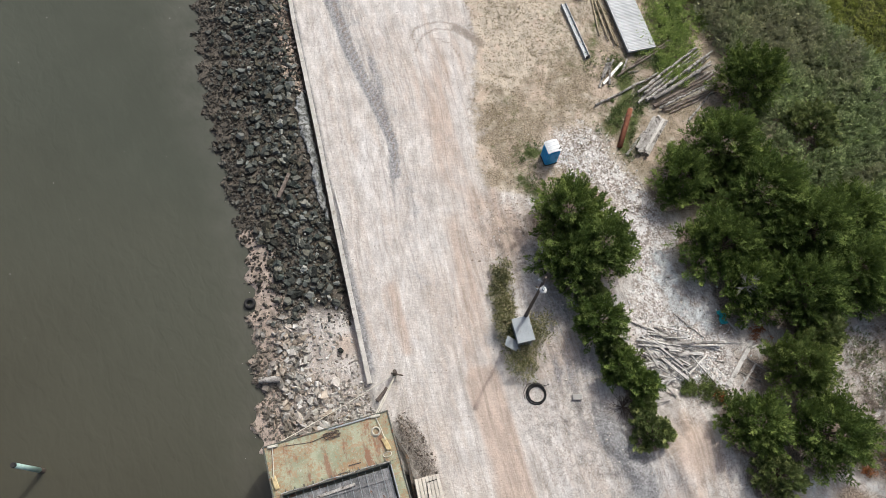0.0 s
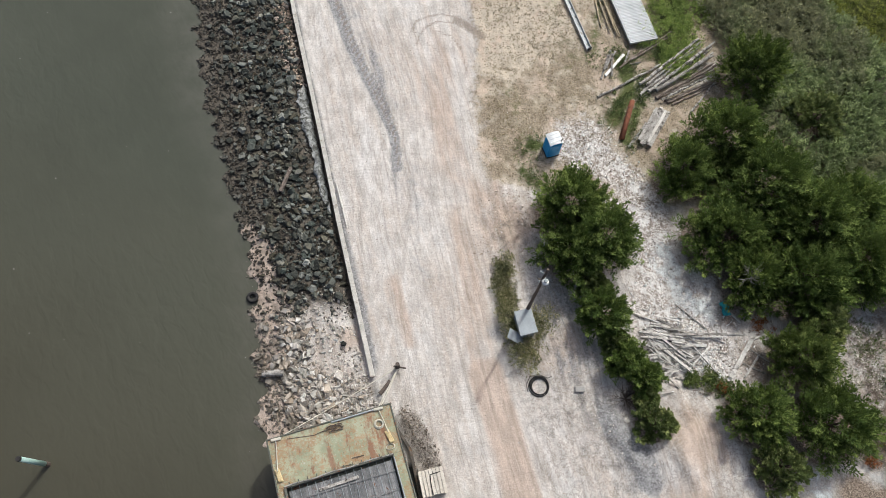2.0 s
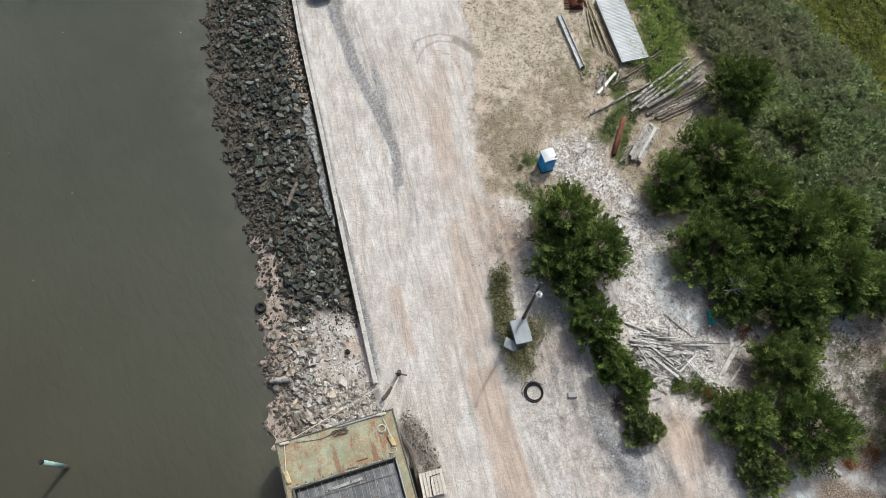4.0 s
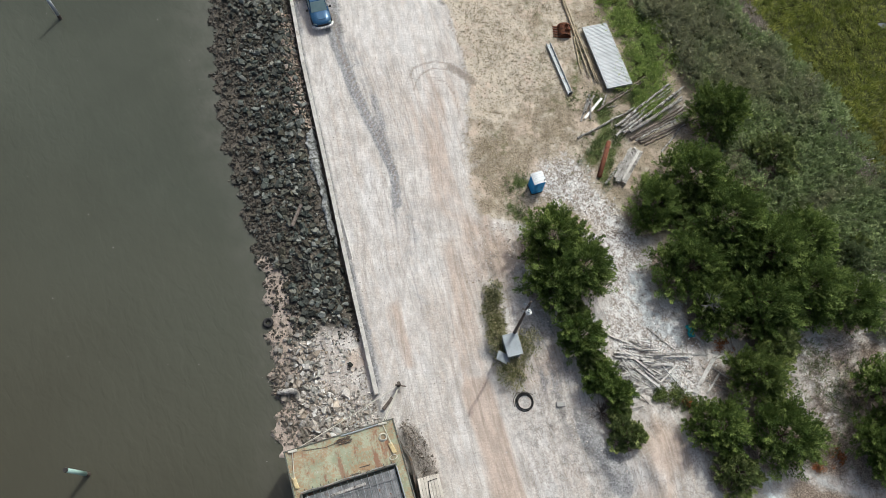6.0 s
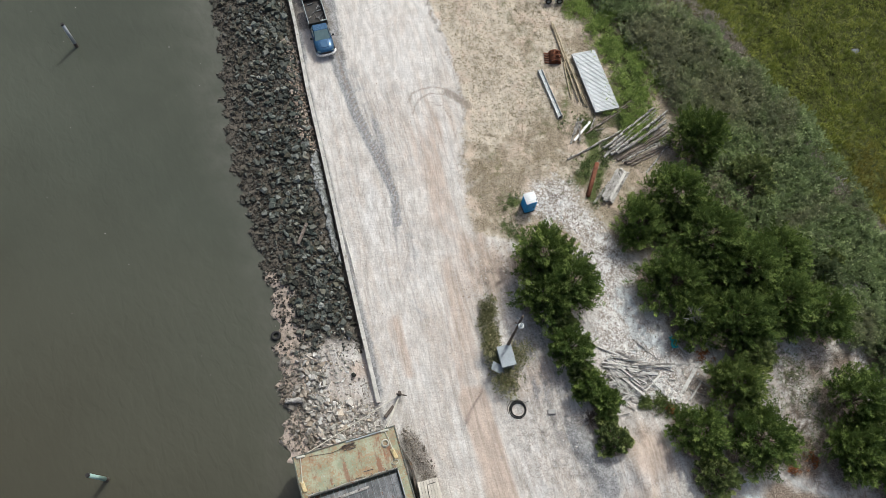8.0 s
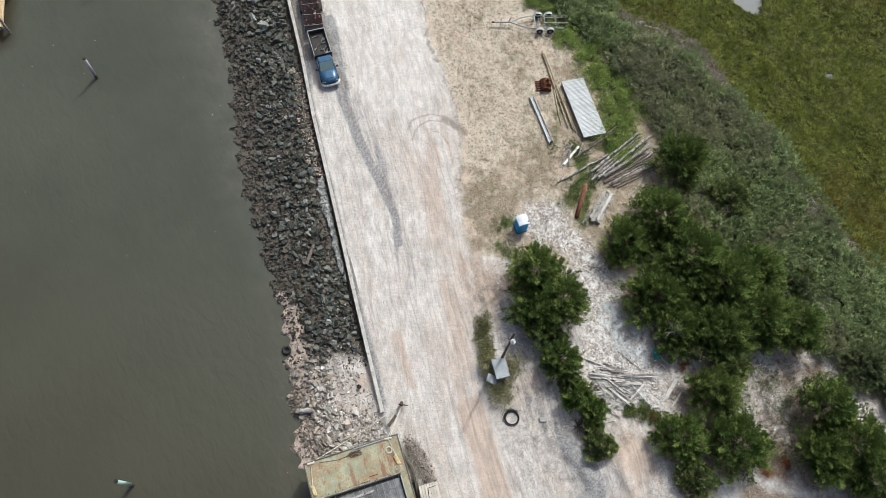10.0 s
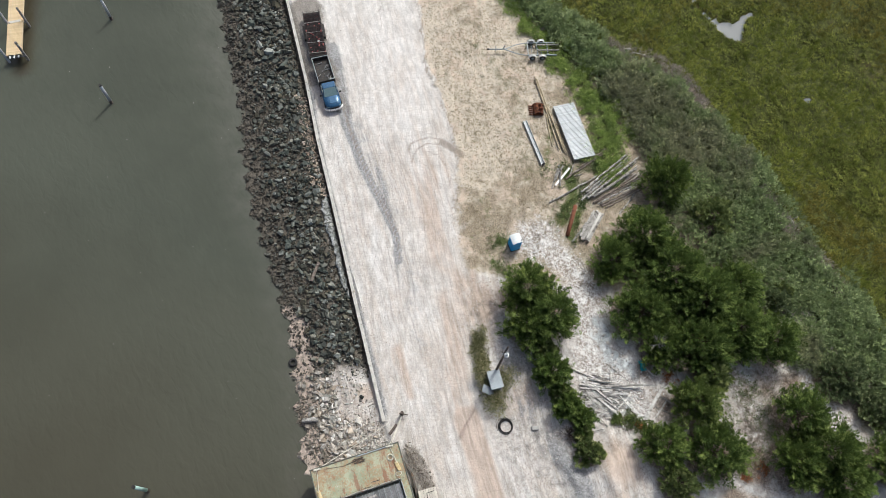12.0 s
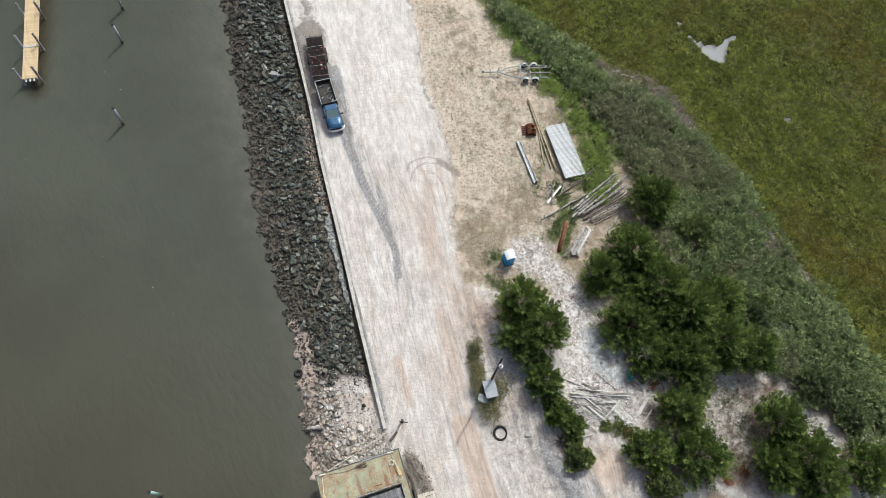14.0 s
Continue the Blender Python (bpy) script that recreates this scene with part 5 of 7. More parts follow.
    def tufts(x, y, u):
        f = (x > edge_x(y) + 0.5) & (y > 34) & (marsh_in(x, y) < -4.5) & (near_trees(x, y) < 0.3)
        return f & (u < np.interp(y, [34, 39, 43], [0.25, 0.8, 1.0]) * np.interp(x - edge_x(y), [0.5, 5.0, 7.5], [1.0, 0.9, 0.2]) * (0.6 + 0.5 * ripple(x, y, 0.5, 2)))
    x, y = scatter(rng, 9000, -12, 14, 34, 66, tufts)
    blades("grass_tufts", "small dark olive grass tufts dotted over sand", "grass", x, y, rng, M_TUFT, 9, 0.1, 1.3, 0.026)

    def scrub(x, y, u):
        g = np.maximum.reduce([0.8 * bell(x, y, 33.0, 17.0, 2.2), 1.1 * bell(x, y, 31.2, 12.6, 2.6), bell(x, y, 30.6, 9.4, 1.6), 1.0 * bell(x, y, 30.2, 15.2, 1.5), bell(x, y, 23.6, 12.6, 1.5), 0.8 * bell(x, y, 18.8, 11.2, 0.8), 0.7 * bell(x, y, 17.0, 29.5, 1.5), 0.6 * bell(x, y, 21.0, 34.0, 1.4)])
        return u < g * 0.9
    x, y = scatter(rng, 2600, 27, 35, 6, 19, lambda x, y, u: u < (0.5 + 0.7 * ripple(x, y, 1.1, 4)) * np.maximum.reduce([bell(x, y, 31.0, 12.8, 2.6), bell(x, y, 30.4, 16.0, 1.6), bell(x, y, 30.2, 9.0, 1.6)]))
    clumps("scrub_weeds", "low grey olive weeds among dry stalks", "weeds", x, y, rng, M_LOWGRASS, 0.4, 0.22, 12, 0.2, 0.022, 0.4, 0.3)
    x, y = scatter(rng, 20000, 14, 40, 6, 38, scrub)
    blades("dry_scrub", "brown dry scrub on pale shell sand", "scrub", x, y, rng, M_STALK, 7, 0.45, 1.2, 0.016)


build_cover()


def build_pebbles():
    """Loose shell lumps and pebbles on the lot and the sand."""
    rng = np.random.default_rng(9)
    small = rock_shapes(6, 7, 0.8)
    for name, mat, n, lo, hi, x0, x1, y0, y1, test, label in (
        ("shell_lumps", M_SHELL, 30000, 0.04, 0.12, -22, 42, 0, 64, lambda x, y, u: (x > kerb_x(y) + 0.3) & (marsh_in(x, y) < -5) & (u < 0.16 + 0.24 * np.clip((x - edge_x(y)) / 2 + 0.6, 0, 1) + 0.5 * np.clip(1.2 - (x - kerb_x(y)), 0, 1)), "small pale shell lumps scattered over the lot"),
        ("dark_pebbles", M_CLOD, 16000, 0.03, 0.12, -22, 30, 0, 64, lambda x, y, u: (x > kerb_x(y) + 0.2) & (marsh_in(x, y) < -5) & (u < 0.12 + 0.35 * np.clip(1.5 - (x - kerb_x(y)), 0, 1) + 0.45 * along(x, y, [(-13.4, 44.5), (-10.0, 36.3), (-6.3, 30.2), (-4.2, 24.9)], 1.8) + 0.4 * bell(x, y, 13.6, 6.4, 2.2) + 0.3 * bell(x, y, 8.6, 15.0, 3.2) + 0.25 * bell(x, y, 11.5, 9.5, 2.6) + 0.3 * bell(x, y, 16.8, 17.5, 2.6)), "small dark pebbles scattered over the lot"),
        ("soil_clods", M_CLOD, 9000, 0.04, 0.22, -3, 3, 2, 9, lambda x, y, u: u < 0.9 * along(x, y, [(-0.9, 6.7), (-0.1, 5.6), (0.8, 4.4)], 0.9), "dark soil clods and rubble beside the barge"),
        ("heap_clods", M_HEAP, 5200, 0.04, 0.2, 1, 9, 16, 26, lambda x, y, u: u < 0.55 * np.maximum.reduce([bell(x, y, 4.9, 22.4, 2.0), bell(x, y, 5.4, 19.6, 1.8), 0.8 * bell(x, y, 3.4, 19.8, 1.3)]), "brown clods of dug soil and shell in a low heap"),
        ("shell_crust", M_LIME, 26000, 0.05, 0.24, 8, 24, 10, 32, lambda x, y, u: u < 0.85 * np.maximum.reduce([bell(x, y, 9.6, 29.0, 2.2), along(x, y, [(11.2, 27.8), (13.4, 26.0), (15.3, 22.6), (15.4, 19.4), (15.4, 16.5)], 2.2), bell(x, y, 18.0, 15.0, 3.2)]) * (0.45 + 0.6 * ripple(x, y, 1.3, 2)), "white crusts of broken shell on the path"),
        ("charred_bits", M_CLOD, 14000, 0.04, 0.2, 8, 24, 10, 32, lambda x, y, u: u < 0.7 * np.maximum.reduce([bell(x, y, 9.6, 29.0, 2.2), along(x, y, [(11.2, 27.8), (13.4, 26.0), (15.3, 22.6), (15.4, 19.4), (15.4, 16.5)], 2.2), bell(x, y, 18.0, 15.0, 3.2)]) * (0.4 - 0.6 * ripple(x, y, 1.3, 2)), "dark bits of wood and soil on the path"),
        ("lime_lumps", M_LIME, 4200, 0.04, 0.26, 17, 21, 11, 15, lambda x, y, u: u < 0.95 * bell(x, y, 18.9, 12.7, 0.85) + 0.25 * bell(x, y, 17.6, 14.2, 1.2), "bright white lumps of lime beside broken boards"),
        ("sand_rubble", M_SHELL, 5200, 0.06, 0.22, 2, 20, 2, 26, lambda x, y, u: u < 0.5 * np.maximum.reduce([bell(x, y, 5.0, 22.0, 2.4), bell(x, y, 12.5, 6.5, 3.4), 0.7 * bell(x, y, 8.8, 14.0, 3.0)]), "rough shell rubble pushed into low heaps"),
    ):
        x, y = scatter(rng, n, x0, x1, y0, y1, test)
        size = lo + (hi - lo) * rng.random(len(x)) ** 2.5
        z = land_z(x, y) + size * 0.15
        rot = turned(rng, len(x), 0.4)
        pick = rng.integers(0, len(small), len(x))
        V, F, base = [], [], 0
        for k, (v, f) in enumerate(small):
            w = np.nonzero(pick == k)[0]
            p = np.einsum("nij,vj->nvi", rot[w], v) * size[w][:, None, None] + np.stack([x, y, z], 1)[w][:, None, :]
            V.append(p.reshape(-1, 3))
            F.append((f[None] + (np.arange(len(w)) * len(v))[:, None, None]).reshape(-1, 3) + base)
            base += len(w) * len(v)
        tagged(sheet(name, np.concatenate(V), np.concatenate(F), mat), label, "pebbles", kind="stuff")


build_pebbles()


def build_flecks():
    """Small foam flecks afloat."""
    rng = np.random.default_rng(21)
    n = 50
    y = rng.uniform(-2, 58, n)
    x = tide_x(y) - 0.4 - 26 * rng.random(n) ** 1.5
    r = 0.02 + 0.035 * rng.random(n) ** 3
    a = np.arange(6) * np.pi / 3
    V = np.stack([x[:, None] + r[:, None] * np.cos(a), y[:, None] + r[:, None] * np.sin(a) * 0.7, np.full((n, 6), WATER + 0.004)], 2).reshape(-1, 3)
    tagged(sheet("foam_flecks", V, np.arange(6 * n).reshape(n, 6), M_FOAM), "tiny white foam flecks on the river", "foam", kind="stuff")


build_flecks()

# ---- materials of the things ----
M_BLUE = plain("blue_plastic", (0.012, 0.30, 0.72), (0.02, 0.39, 0.82), 0.45, relief=0.05)
M_ROOFW = plain("white_roof_plastic", (0.62, 0.66, 0.68), (0.8, 0.82, 0.83), 0.45, relief=0.05)
M_BLACK = plain("black_rubber", (0.012, 0.012, 0.012), (0.035, 0.034, 0.033), 0.7)
M_GALV = plain("galvanised_steel", (0.25, 0.29, 0.30), (0.37, 0.41, 0.42), 0.62, 0.25, big=0.8, stain=(0.24, 0.24, 0.24), amount=0.3, relief=0.1)
M_ALU = plain("weathered_aluminium", (0.39, 0.415, 0.43), (0.56, 0.58, 0.595), 0.6, 0.2, big=0.7, small=30, stain=(0.3, 0.22, 0.16), amount=0.15, relief=0.1, vary=0.25)
M_CABIN = plain("grey_cabinet_paint", (0.29, 0.325, 0.345), (0.40, 0.435, 0.455), 0.5, stain=(0.25, 0.25, 0.24), amount=0.3, relief=0.1)
M_POLEW = plain("creosoted_pole", (0.07, 0.055, 0.045), (0.16, 0.13, 0.11), 0.85, grain=(1, 1, 0.1), relief=0.5)
M_WHITE = plain("white_enamel", (0.68, 0.68, 0.66), (0.82, 0.82, 0.8), 0.4, relief=0.05)
M_RUST = plain("rusty_steel", (0.12, 0.045, 0.026), (0.23, 0.09, 0.05), 0.85, big=1.2, stain=(0.09, 0.035, 0.02), amount=0.5, relief=0.5)
M_RUSTO = plain("orange_rust_paint", (0.2, 0.075, 0.04), (0.34, 0.125, 0.06), 0.8, stain=(0.10, 0.05, 0.035), amount=0.8, relief=0.4)
M_GREYWOOD = plain("silvered_timber", (0.25, 0.235, 0.21), (0.60, 0.58, 0.55), 0.9, big=1.8, small=10, stain=(0.06, 0.05, 0.042), amount=0.6, relief=0.7, vary=0.45)
M_LOG = plain("weathered_log_wood", (0.31, 0.29, 0.26), (0.66, 0.64, 0.6), 0.9, big=1.6, small=10, stain=(0.06, 0.05, 0.042), amount=0.8, relief=1.0, vary=0.35)
M_DARKLOG = plain("dark_stained_log", (0.10, 0.075, 0.06), (0.34, 0.29, 0.25), 0.9, big=1.5, small=9, stain=(0.45, 0.42, 0.38), amount=0.4, relief=0.7, vary=0.4)
M_PALEWOOD = plain("bleached_plank", (0.50, 0.48, 0.445), (0.80, 0.785, 0.75), 0.9, big=1.1, small=12, stain=(0.12, 0.105, 0.09), amount=0.42, relief=0.7, vary=0.3)
M_TANPOLE = plain("tan_pole", (0.36, 0.29, 0.19), (0.52, 0.44, 0.31), 0.85, relief=0.4, vary=0.2)
M_FRESH = plain("new_deck_board", (0.60, 0.45, 0.26), (0.74, 0.60, 0.38), 0.8, big=0.9, small=14, stain=(0.62, 0.55, 0.44), amount=0.25, relief=0.3, vary=0.22)
def deck_material():
    m, nt, b = material("barge_deck_paint", 0.75, 0.0, 0.25)
    mott, fine = noisy(nt, 0.9, 6, 0.7), noisy(nt, 6.0, 6, 0.75)
    col = mix(nt, remap(nt, mott, 0.35, 0.65), (0.285, 0.31, 0.21), (0.40, 0.415, 0.295))
    worn = calc(nt, "ADD", calc(nt, "MULTIPLY", fine, 0.6), calc(nt, "MULTIPLY", noisy(nt, 0.6, 4, 0.6, None, 0.4), 0.4))
    col = mix(nt, remap(nt, worn, 0.48, 0.57, 0.0, 0.8), col, (0.36, 0.22, 0.12))
    col = mix(nt, remap(nt, noisy(nt, 7.5, 4, 0.7), 0.58, 0.66, 0.0, 0.6), col, (0.50, 0.48, 0.40))
    col = mix(nt, remap(nt, noisy(nt, 4.0, 5, 0.7), 0.62, 0.7, 0.0, 0.7), col, (0.15, 0.10, 0.07))
    long = noisy(nt, 1.0, 5, 0.7, place(nt, (1.1, 0.3, 1.0)))
    col = mix(nt, remap(nt, long, 0.52, 0.62, 0.0, 0.7), col, (0.24, 0.095, 0.06))
    col = mix(nt, remap(nt, noisy(nt, 1.7, 7, 0.75, None, 0.8), 0.54, 0.62, 0.0, 0.65), col, (0.42, 0.25, 0.145))
    col = mix(nt, remap(nt, noisy(nt, 2.3, 7, 0.8, None, 0.5), 0.59, 0.66, 0.0, 0.7), col, (0.52, 0.51, 0.45))
    nt.links.new(col, b.inputs["Base Color"])
    bump(nt, b, fine, 0.3, 0.01)
    return m


M_DECK = deck_material()
M_HULL = plain("barge_hull_steel", (0.09, 0.10, 0.085), (0.17, 0.175, 0.145), 0.75, stain=(0.16, 0.08, 0.05), amount=0.5)
M_DARKDECK = plain("hold_timber", (0.14, 0.145, 0.15), (0.36, 0.36, 0.365), 0.85, big=1.2, small=9, grain=(8, 0.6, 1), stain=(0.2, 0.1, 0.055), amount=0.15, relief=0.5, vary=0.4)
M_YELLOW = plain("yellow_paint", (0.52, 0.40, 0.19), (0.68, 0.58, 0.36), 0.7, stain=(0.3, 0.16, 0.07), amount=0.4)
M_ROPE = plain("pale_rope", (0.46, 0.44, 0.36), (0.68, 0.66, 0.58), 0.9, small=60)
M_CREAM = plain("cream_board", (0.58, 0.53, 0.46), (0.74, 0.70, 0.63), 0.85, stain=(0.4, 0.35, 0.29), amount=0.3, vary=0.2)
M_TEAL = plain("teal_tarpaulin", (0.025, 0.26, 0.30), (0.06, 0.46, 0.48), 0.5, big=3)
M_SLEEVE = plain("pale_green_sleeve", (0.32, 0.52, 0.47), (0.5, 0.66, 0.61), 0.5)
M_PVC = plain("pale_pile_sleeve", (0.40, 0.43, 0.46), (0.58, 0.60, 0.62), 0.5, stain=(0.25, 0.25, 0.24), amount=0.3)
M_PAINT = plain("blue_car_paint", (0.022, 0.075, 0.155), (0.032, 0.105, 0.21), 0.22, 0.3, big=0.6, relief=0.02, spec=0.6)
M_CHROME = plain("bright_bumper", (0.55, 0.55, 0.55), (0.7, 0.7, 0.7), 0.3, 0.8, relief=0.03)
M_CARBLACK = plain("black_truck_bed", (0.018, 0.017, 0.016), (0.05, 0.047, 0.045), 0.6, stain=(0.12, 0.07, 0.045), amount=0.35)
M_POT = plain("dark_wire_trap", (0.022, 0.02, 0.02), (0.065, 0.056, 0.054), 0.8, stain=(0.16, 0.045, 0.045), amount=0.5, vary=0.3)
M_RED = plain("red_float", (0.26, 0.06, 0.055), (0.42, 0.15, 0.14), 0.6)
M_STONE = plain("grey_concrete", (0.3, 0.29, 0.27), (0.42, 0.41, 0.39), 0.9)
M_GLASS, nt_, b_ = material("dark_glass", 0.05, 0.0, 0.6)
nt_.links.new(mix(nt_, noisy(nt_, 3.0), (0.13, 0.20, 0.21), (0.2, 0.28, 0.29)), b_.inputs["Base Color"])


def ground_at(x, y):
    return float(land_z(x, y))


def single(name, bm, mat, label, category, group="", smooth=False):
    return tagged(part(name, bm, mat, None, "", smooth), label, category, group)


# ---- portable toilet ----
def portable_toilet():
    t = thing("portable_toilet", "blue plastic portable toilet with a white roof", "toilet", pose(7.18, 28.0, ground_at(7.18, 28.0), 0, 0, 25) @ Matrix.Diagonal((0.88, 0.88, 0.88, 1)))
    bm = box(bmesh.new(), (1.16, 1.2, 0.14), (0, 0, 0.07), bevel=0.02)
    part("skid_base", bm, M_BLACK, t)
    bm = box(bmesh.new(), (1.1, 1.1, 1.96), (0, 0, 1.12), bevel=0.03)
    for s in (-1, 1):
        for k in (-0.32, 0, 0.32):
            box(bm, (0.03, 0.16, 1.6), (s * 0.56, k, 1.1))
    part("cabin", bm, M_BLUE, t)
    door = part("door", box(bmesh.new(), (0.74, 0.04, 1.8), (0.0, -0.57, 1.08), bevel=0.01), M_BLUE, t)
    part("handle", box(bmesh.new(), (0.05, 0.04, 0.16), (0.28, -0.6, 1.1), bevel=0.01), M_BLACK, door)
    bm = bmesh.new()
    n = 14
    rows = []
    for i in range(n + 1):
        f = -1 + 2 * i / n
        z = 2.12 + 0.2 * math.cos(f * 1.25) ** 1.0
        rows.append([bm.verts.new((f * 0.6, y, z)) for y in (-0.6, 0.6)] + [bm.verts.new((f * 0.6, y, z - 0.08)) for y in (0.6, -0.6)])
    for a, c in zip(rows, rows[1:]):
        for k in range(4):
            bm.faces.new((a[k], c[k], c[(k + 1) % 4], a[(k + 1) % 4]))
    bm.faces.new(rows[0][::-1])
    bm.faces.new(rows[-1])
    for k in (-0.36, 0.0, 0.36):
        box(bm, (1.0, 0.05, 0.05), (0, k, 2.32), bevel=0.015)
    part("roof", bm, M_ROOFW, t, "white arched translucent roof")
    part("vent_pipe", rod(bmesh.new(), (0.45, -0.42, 2.0), (0.45, -0.42, 2.5), 0.05), M_BLACK, t)


portable_toilet()

# ---- electric cabinet, pole, coil ----
def cabinet():
    c = thing("electrical_cabinet", "grey metal electrical cabinet with an open door in weeds", "cabinet", pose(6.13, 13.68, ground_at(6.1, 13.7), 0, 0, -70) @ Matrix.Diagonal((1.12, 1.16, 1.0, 1)))
    part("body", box(bmesh.new(), (1.38, 0.86, 1.55), (0, 0, 0.86), bevel=0.02), M_CABIN, c)
    bm = box(bmesh.new(), (1.56, 1.04, 0.07), (0, 0, 1.7), (4, 0, 0), bevel=0.02)
    part("roof", bm, M_CABIN, c, "pale grey sloped metal roof")
    for s in (-1, 1):
        part("leg", box(bmesh.new(), (0.12, 0.7, 0.16), (s * 0.55, 0, 0.06)), M_STONE, c)
    d = part("door", box(bmesh.new(), (0.62, 0.03, 1.35), (0.66, -0.7, 1.15), (48, 0, -30), 0.008), M_CABIN, c, "open grey metal door")
    part("hinge", rod(bmesh.new(), (0.4, -0.45, 0.4), (0.4, -0.45, 1.5), 0.02), M_GALV, d)
    part("conduit", rod(bmesh.new(), (-0.72, 0.2, 0), (-0.72, 0.2, 1.5), 0.045), M_GALV, c)


cabinet()


def utility_pole():
    x, y = 6.2, 14.62
    p = thing("lamp_pole", "dark wooden pole with a white yard lamp", "lamp pole", pose(x, y, ground_at(x, y)))
    part("pole", rod(bmesh.new(), (0, 0, -0.3), (0.05, 0.1, 9.1), 0.13, 0.085, 14, 0.006, 8), M_POLEW, p, "", True)
    arm = part("arm", tube(bmesh.new(), [(0.05, 0.05, 8.0), (0.07, -0.12, 8.25), (0.08, -0.3, 8.3)], 0.03), M_GALV, p)
    bm = bmesh.new()
    bmesh.ops.create_uvsphere(bm, u_segments=20, v_segments=10, radius=0.22)
    for v in bm.verts:
        v.co = Vector((v.co.x + 0.08, v.co.y - 0.36, 8.2 + v.co.z * 0.55))
    part("lamp_shade", bm, M_WHITE, arm, "white dome lamp shade", True)
    part("lamp_collar", rod(bmesh.new(), (0.08, -0.36, 8.3), (0.08, -0.36, 8.48), 0.1), M_GALV, arm)
    for dx, dy, z in ((-0.28, 0.1, 8.55), (0.2, -0.2, 7.6), (-0.18, -0.12, 7.5), (0.3, 0.05, 7.45)):
        bm = rod(bmesh.new(), (0, 0, z), (dx, dy, z + 0.04), 0.022)
        rod(bm, (dx, dy, z - 0.05), (dx, dy, z + 0.14), 0.06, 0.04, 8)
        part("insulator", bm, M_CABIN, p)
    part("crossbar", box(bmesh.new(), (0.7, 0.08, 0.08), (0, -0.12, 7.5), (0, 0, -38)), M_POLEW, p)
    part("meter_box", box(bmesh.new(), (0.3, 0.2, 0.45), (0, -0.22, 1.5), bevel=0.02), M_CABIN, p)
    for q in ((3.3, -1.2), (2.9, 1.2)):
        part("guy_wire", rod(bmesh.new(), (0, 0, 8.0), (q[0], q[1], 0.0), 0.011, seg=5), M_GALV, p)


utility_pole()


def coil(x, y, R, name, label, mat, turns=7, r=0.03):
    c = thing(name, label, "hose", pose(x, y, ground_at(x, y) + 0.03))
    for i in range(turns):
        bm = torus(bmesh.new(), R - 0.045 * (i % 3) + random.uniform(-0.05, 0.05), r, (random.uniform(-0.05, 0.05), random.uniform(-0.05, 0.05), 0.03 + 0.05 * (i // 3)), 36, 6)
        part("loop", bm, mat, c, "", True)
    return c


hose = coil(7.56, 9.84, 0.66, "hose_coil", "black plastic hose coiled on the shell ground", M_BLACK)
part("loose_end", tube(bmesh.new(), [(-0.72, -0.5, 0.05), (-0.86, 0.0, 0.04), (-0.66, 0.55, 0.05), (-0.1, 0.78, 0.04), (0.55, 0.6, 0.05), (0.8, 0.75, 0.04)], 0.02), M_BLACK, hose)
bm = box(bmesh.new(), (0.66, 0.36, 0.24), (10.3, 9.95, ground_at(10.3, 9.95) + 0.1), (0, 3, 8), 0.03)
single("concrete_block", bm, M_STONE, "single grey concrete block lying on shell ground", "block")

# ---- mooring post and ropes ----
def post():
    p = thing("mooring_post", "dark weathered timber mooring post with rope round it", "post", pose(-2.05, 9.8, 0))
    part("post", rod(bmesh.new(), (0, 0, -0.4), (0.02, 0.05, 1.15), 0.17, 0.15, 12, 0.01, 4), M_POLEW, p)
    part("crossbar", rod(bmesh.new(), (-0.25, 0.02, 0.55), (0.6, -0.02, 0.5), 0.06, 0.05, 8, 0.01, 3), M_POLEW, p)
    for k in range(3):
        part("rope_turn", torus(bmesh.new(), 0.18, 0.025, (0, 0, 0.35 + 0.06 * k), 20, 6), M_ROPE, p)


post()
single("short_log", rod(bmesh.new(), (-2.95, 7.95, 0.12), (-2.4, 8.9, 0.14), 0.15, 0.13, 10, 0.02, 4), M_POLEW, "short dark log lying near the mooring post", "log")


def rope(a, c, sag, r=0.03, label="pale mooring rope running from post to barge"):
    a, c = Vector(a), Vector(c)
    pts = [a.lerp(c, i / 16) - Vector((0, 0, sag * math.sin(math.pi * i / 16))) for i in range(17)]
    single("mooring_rope", tube(bmesh.new(), pts, r), M_ROPE, label, "rope", "mooring ropes")


rope((-2.05, 9.7, 0.4), (-2.72, 6.6, 3.0), 0.12)
rope((-2.0, 9.7, 0.45), (-2.62, 6.55, 3.0), 0.25)
rope((-2.2, 9.7, 0.4), (-8.48, 4.0, 3.02), 0.35, 0.028)

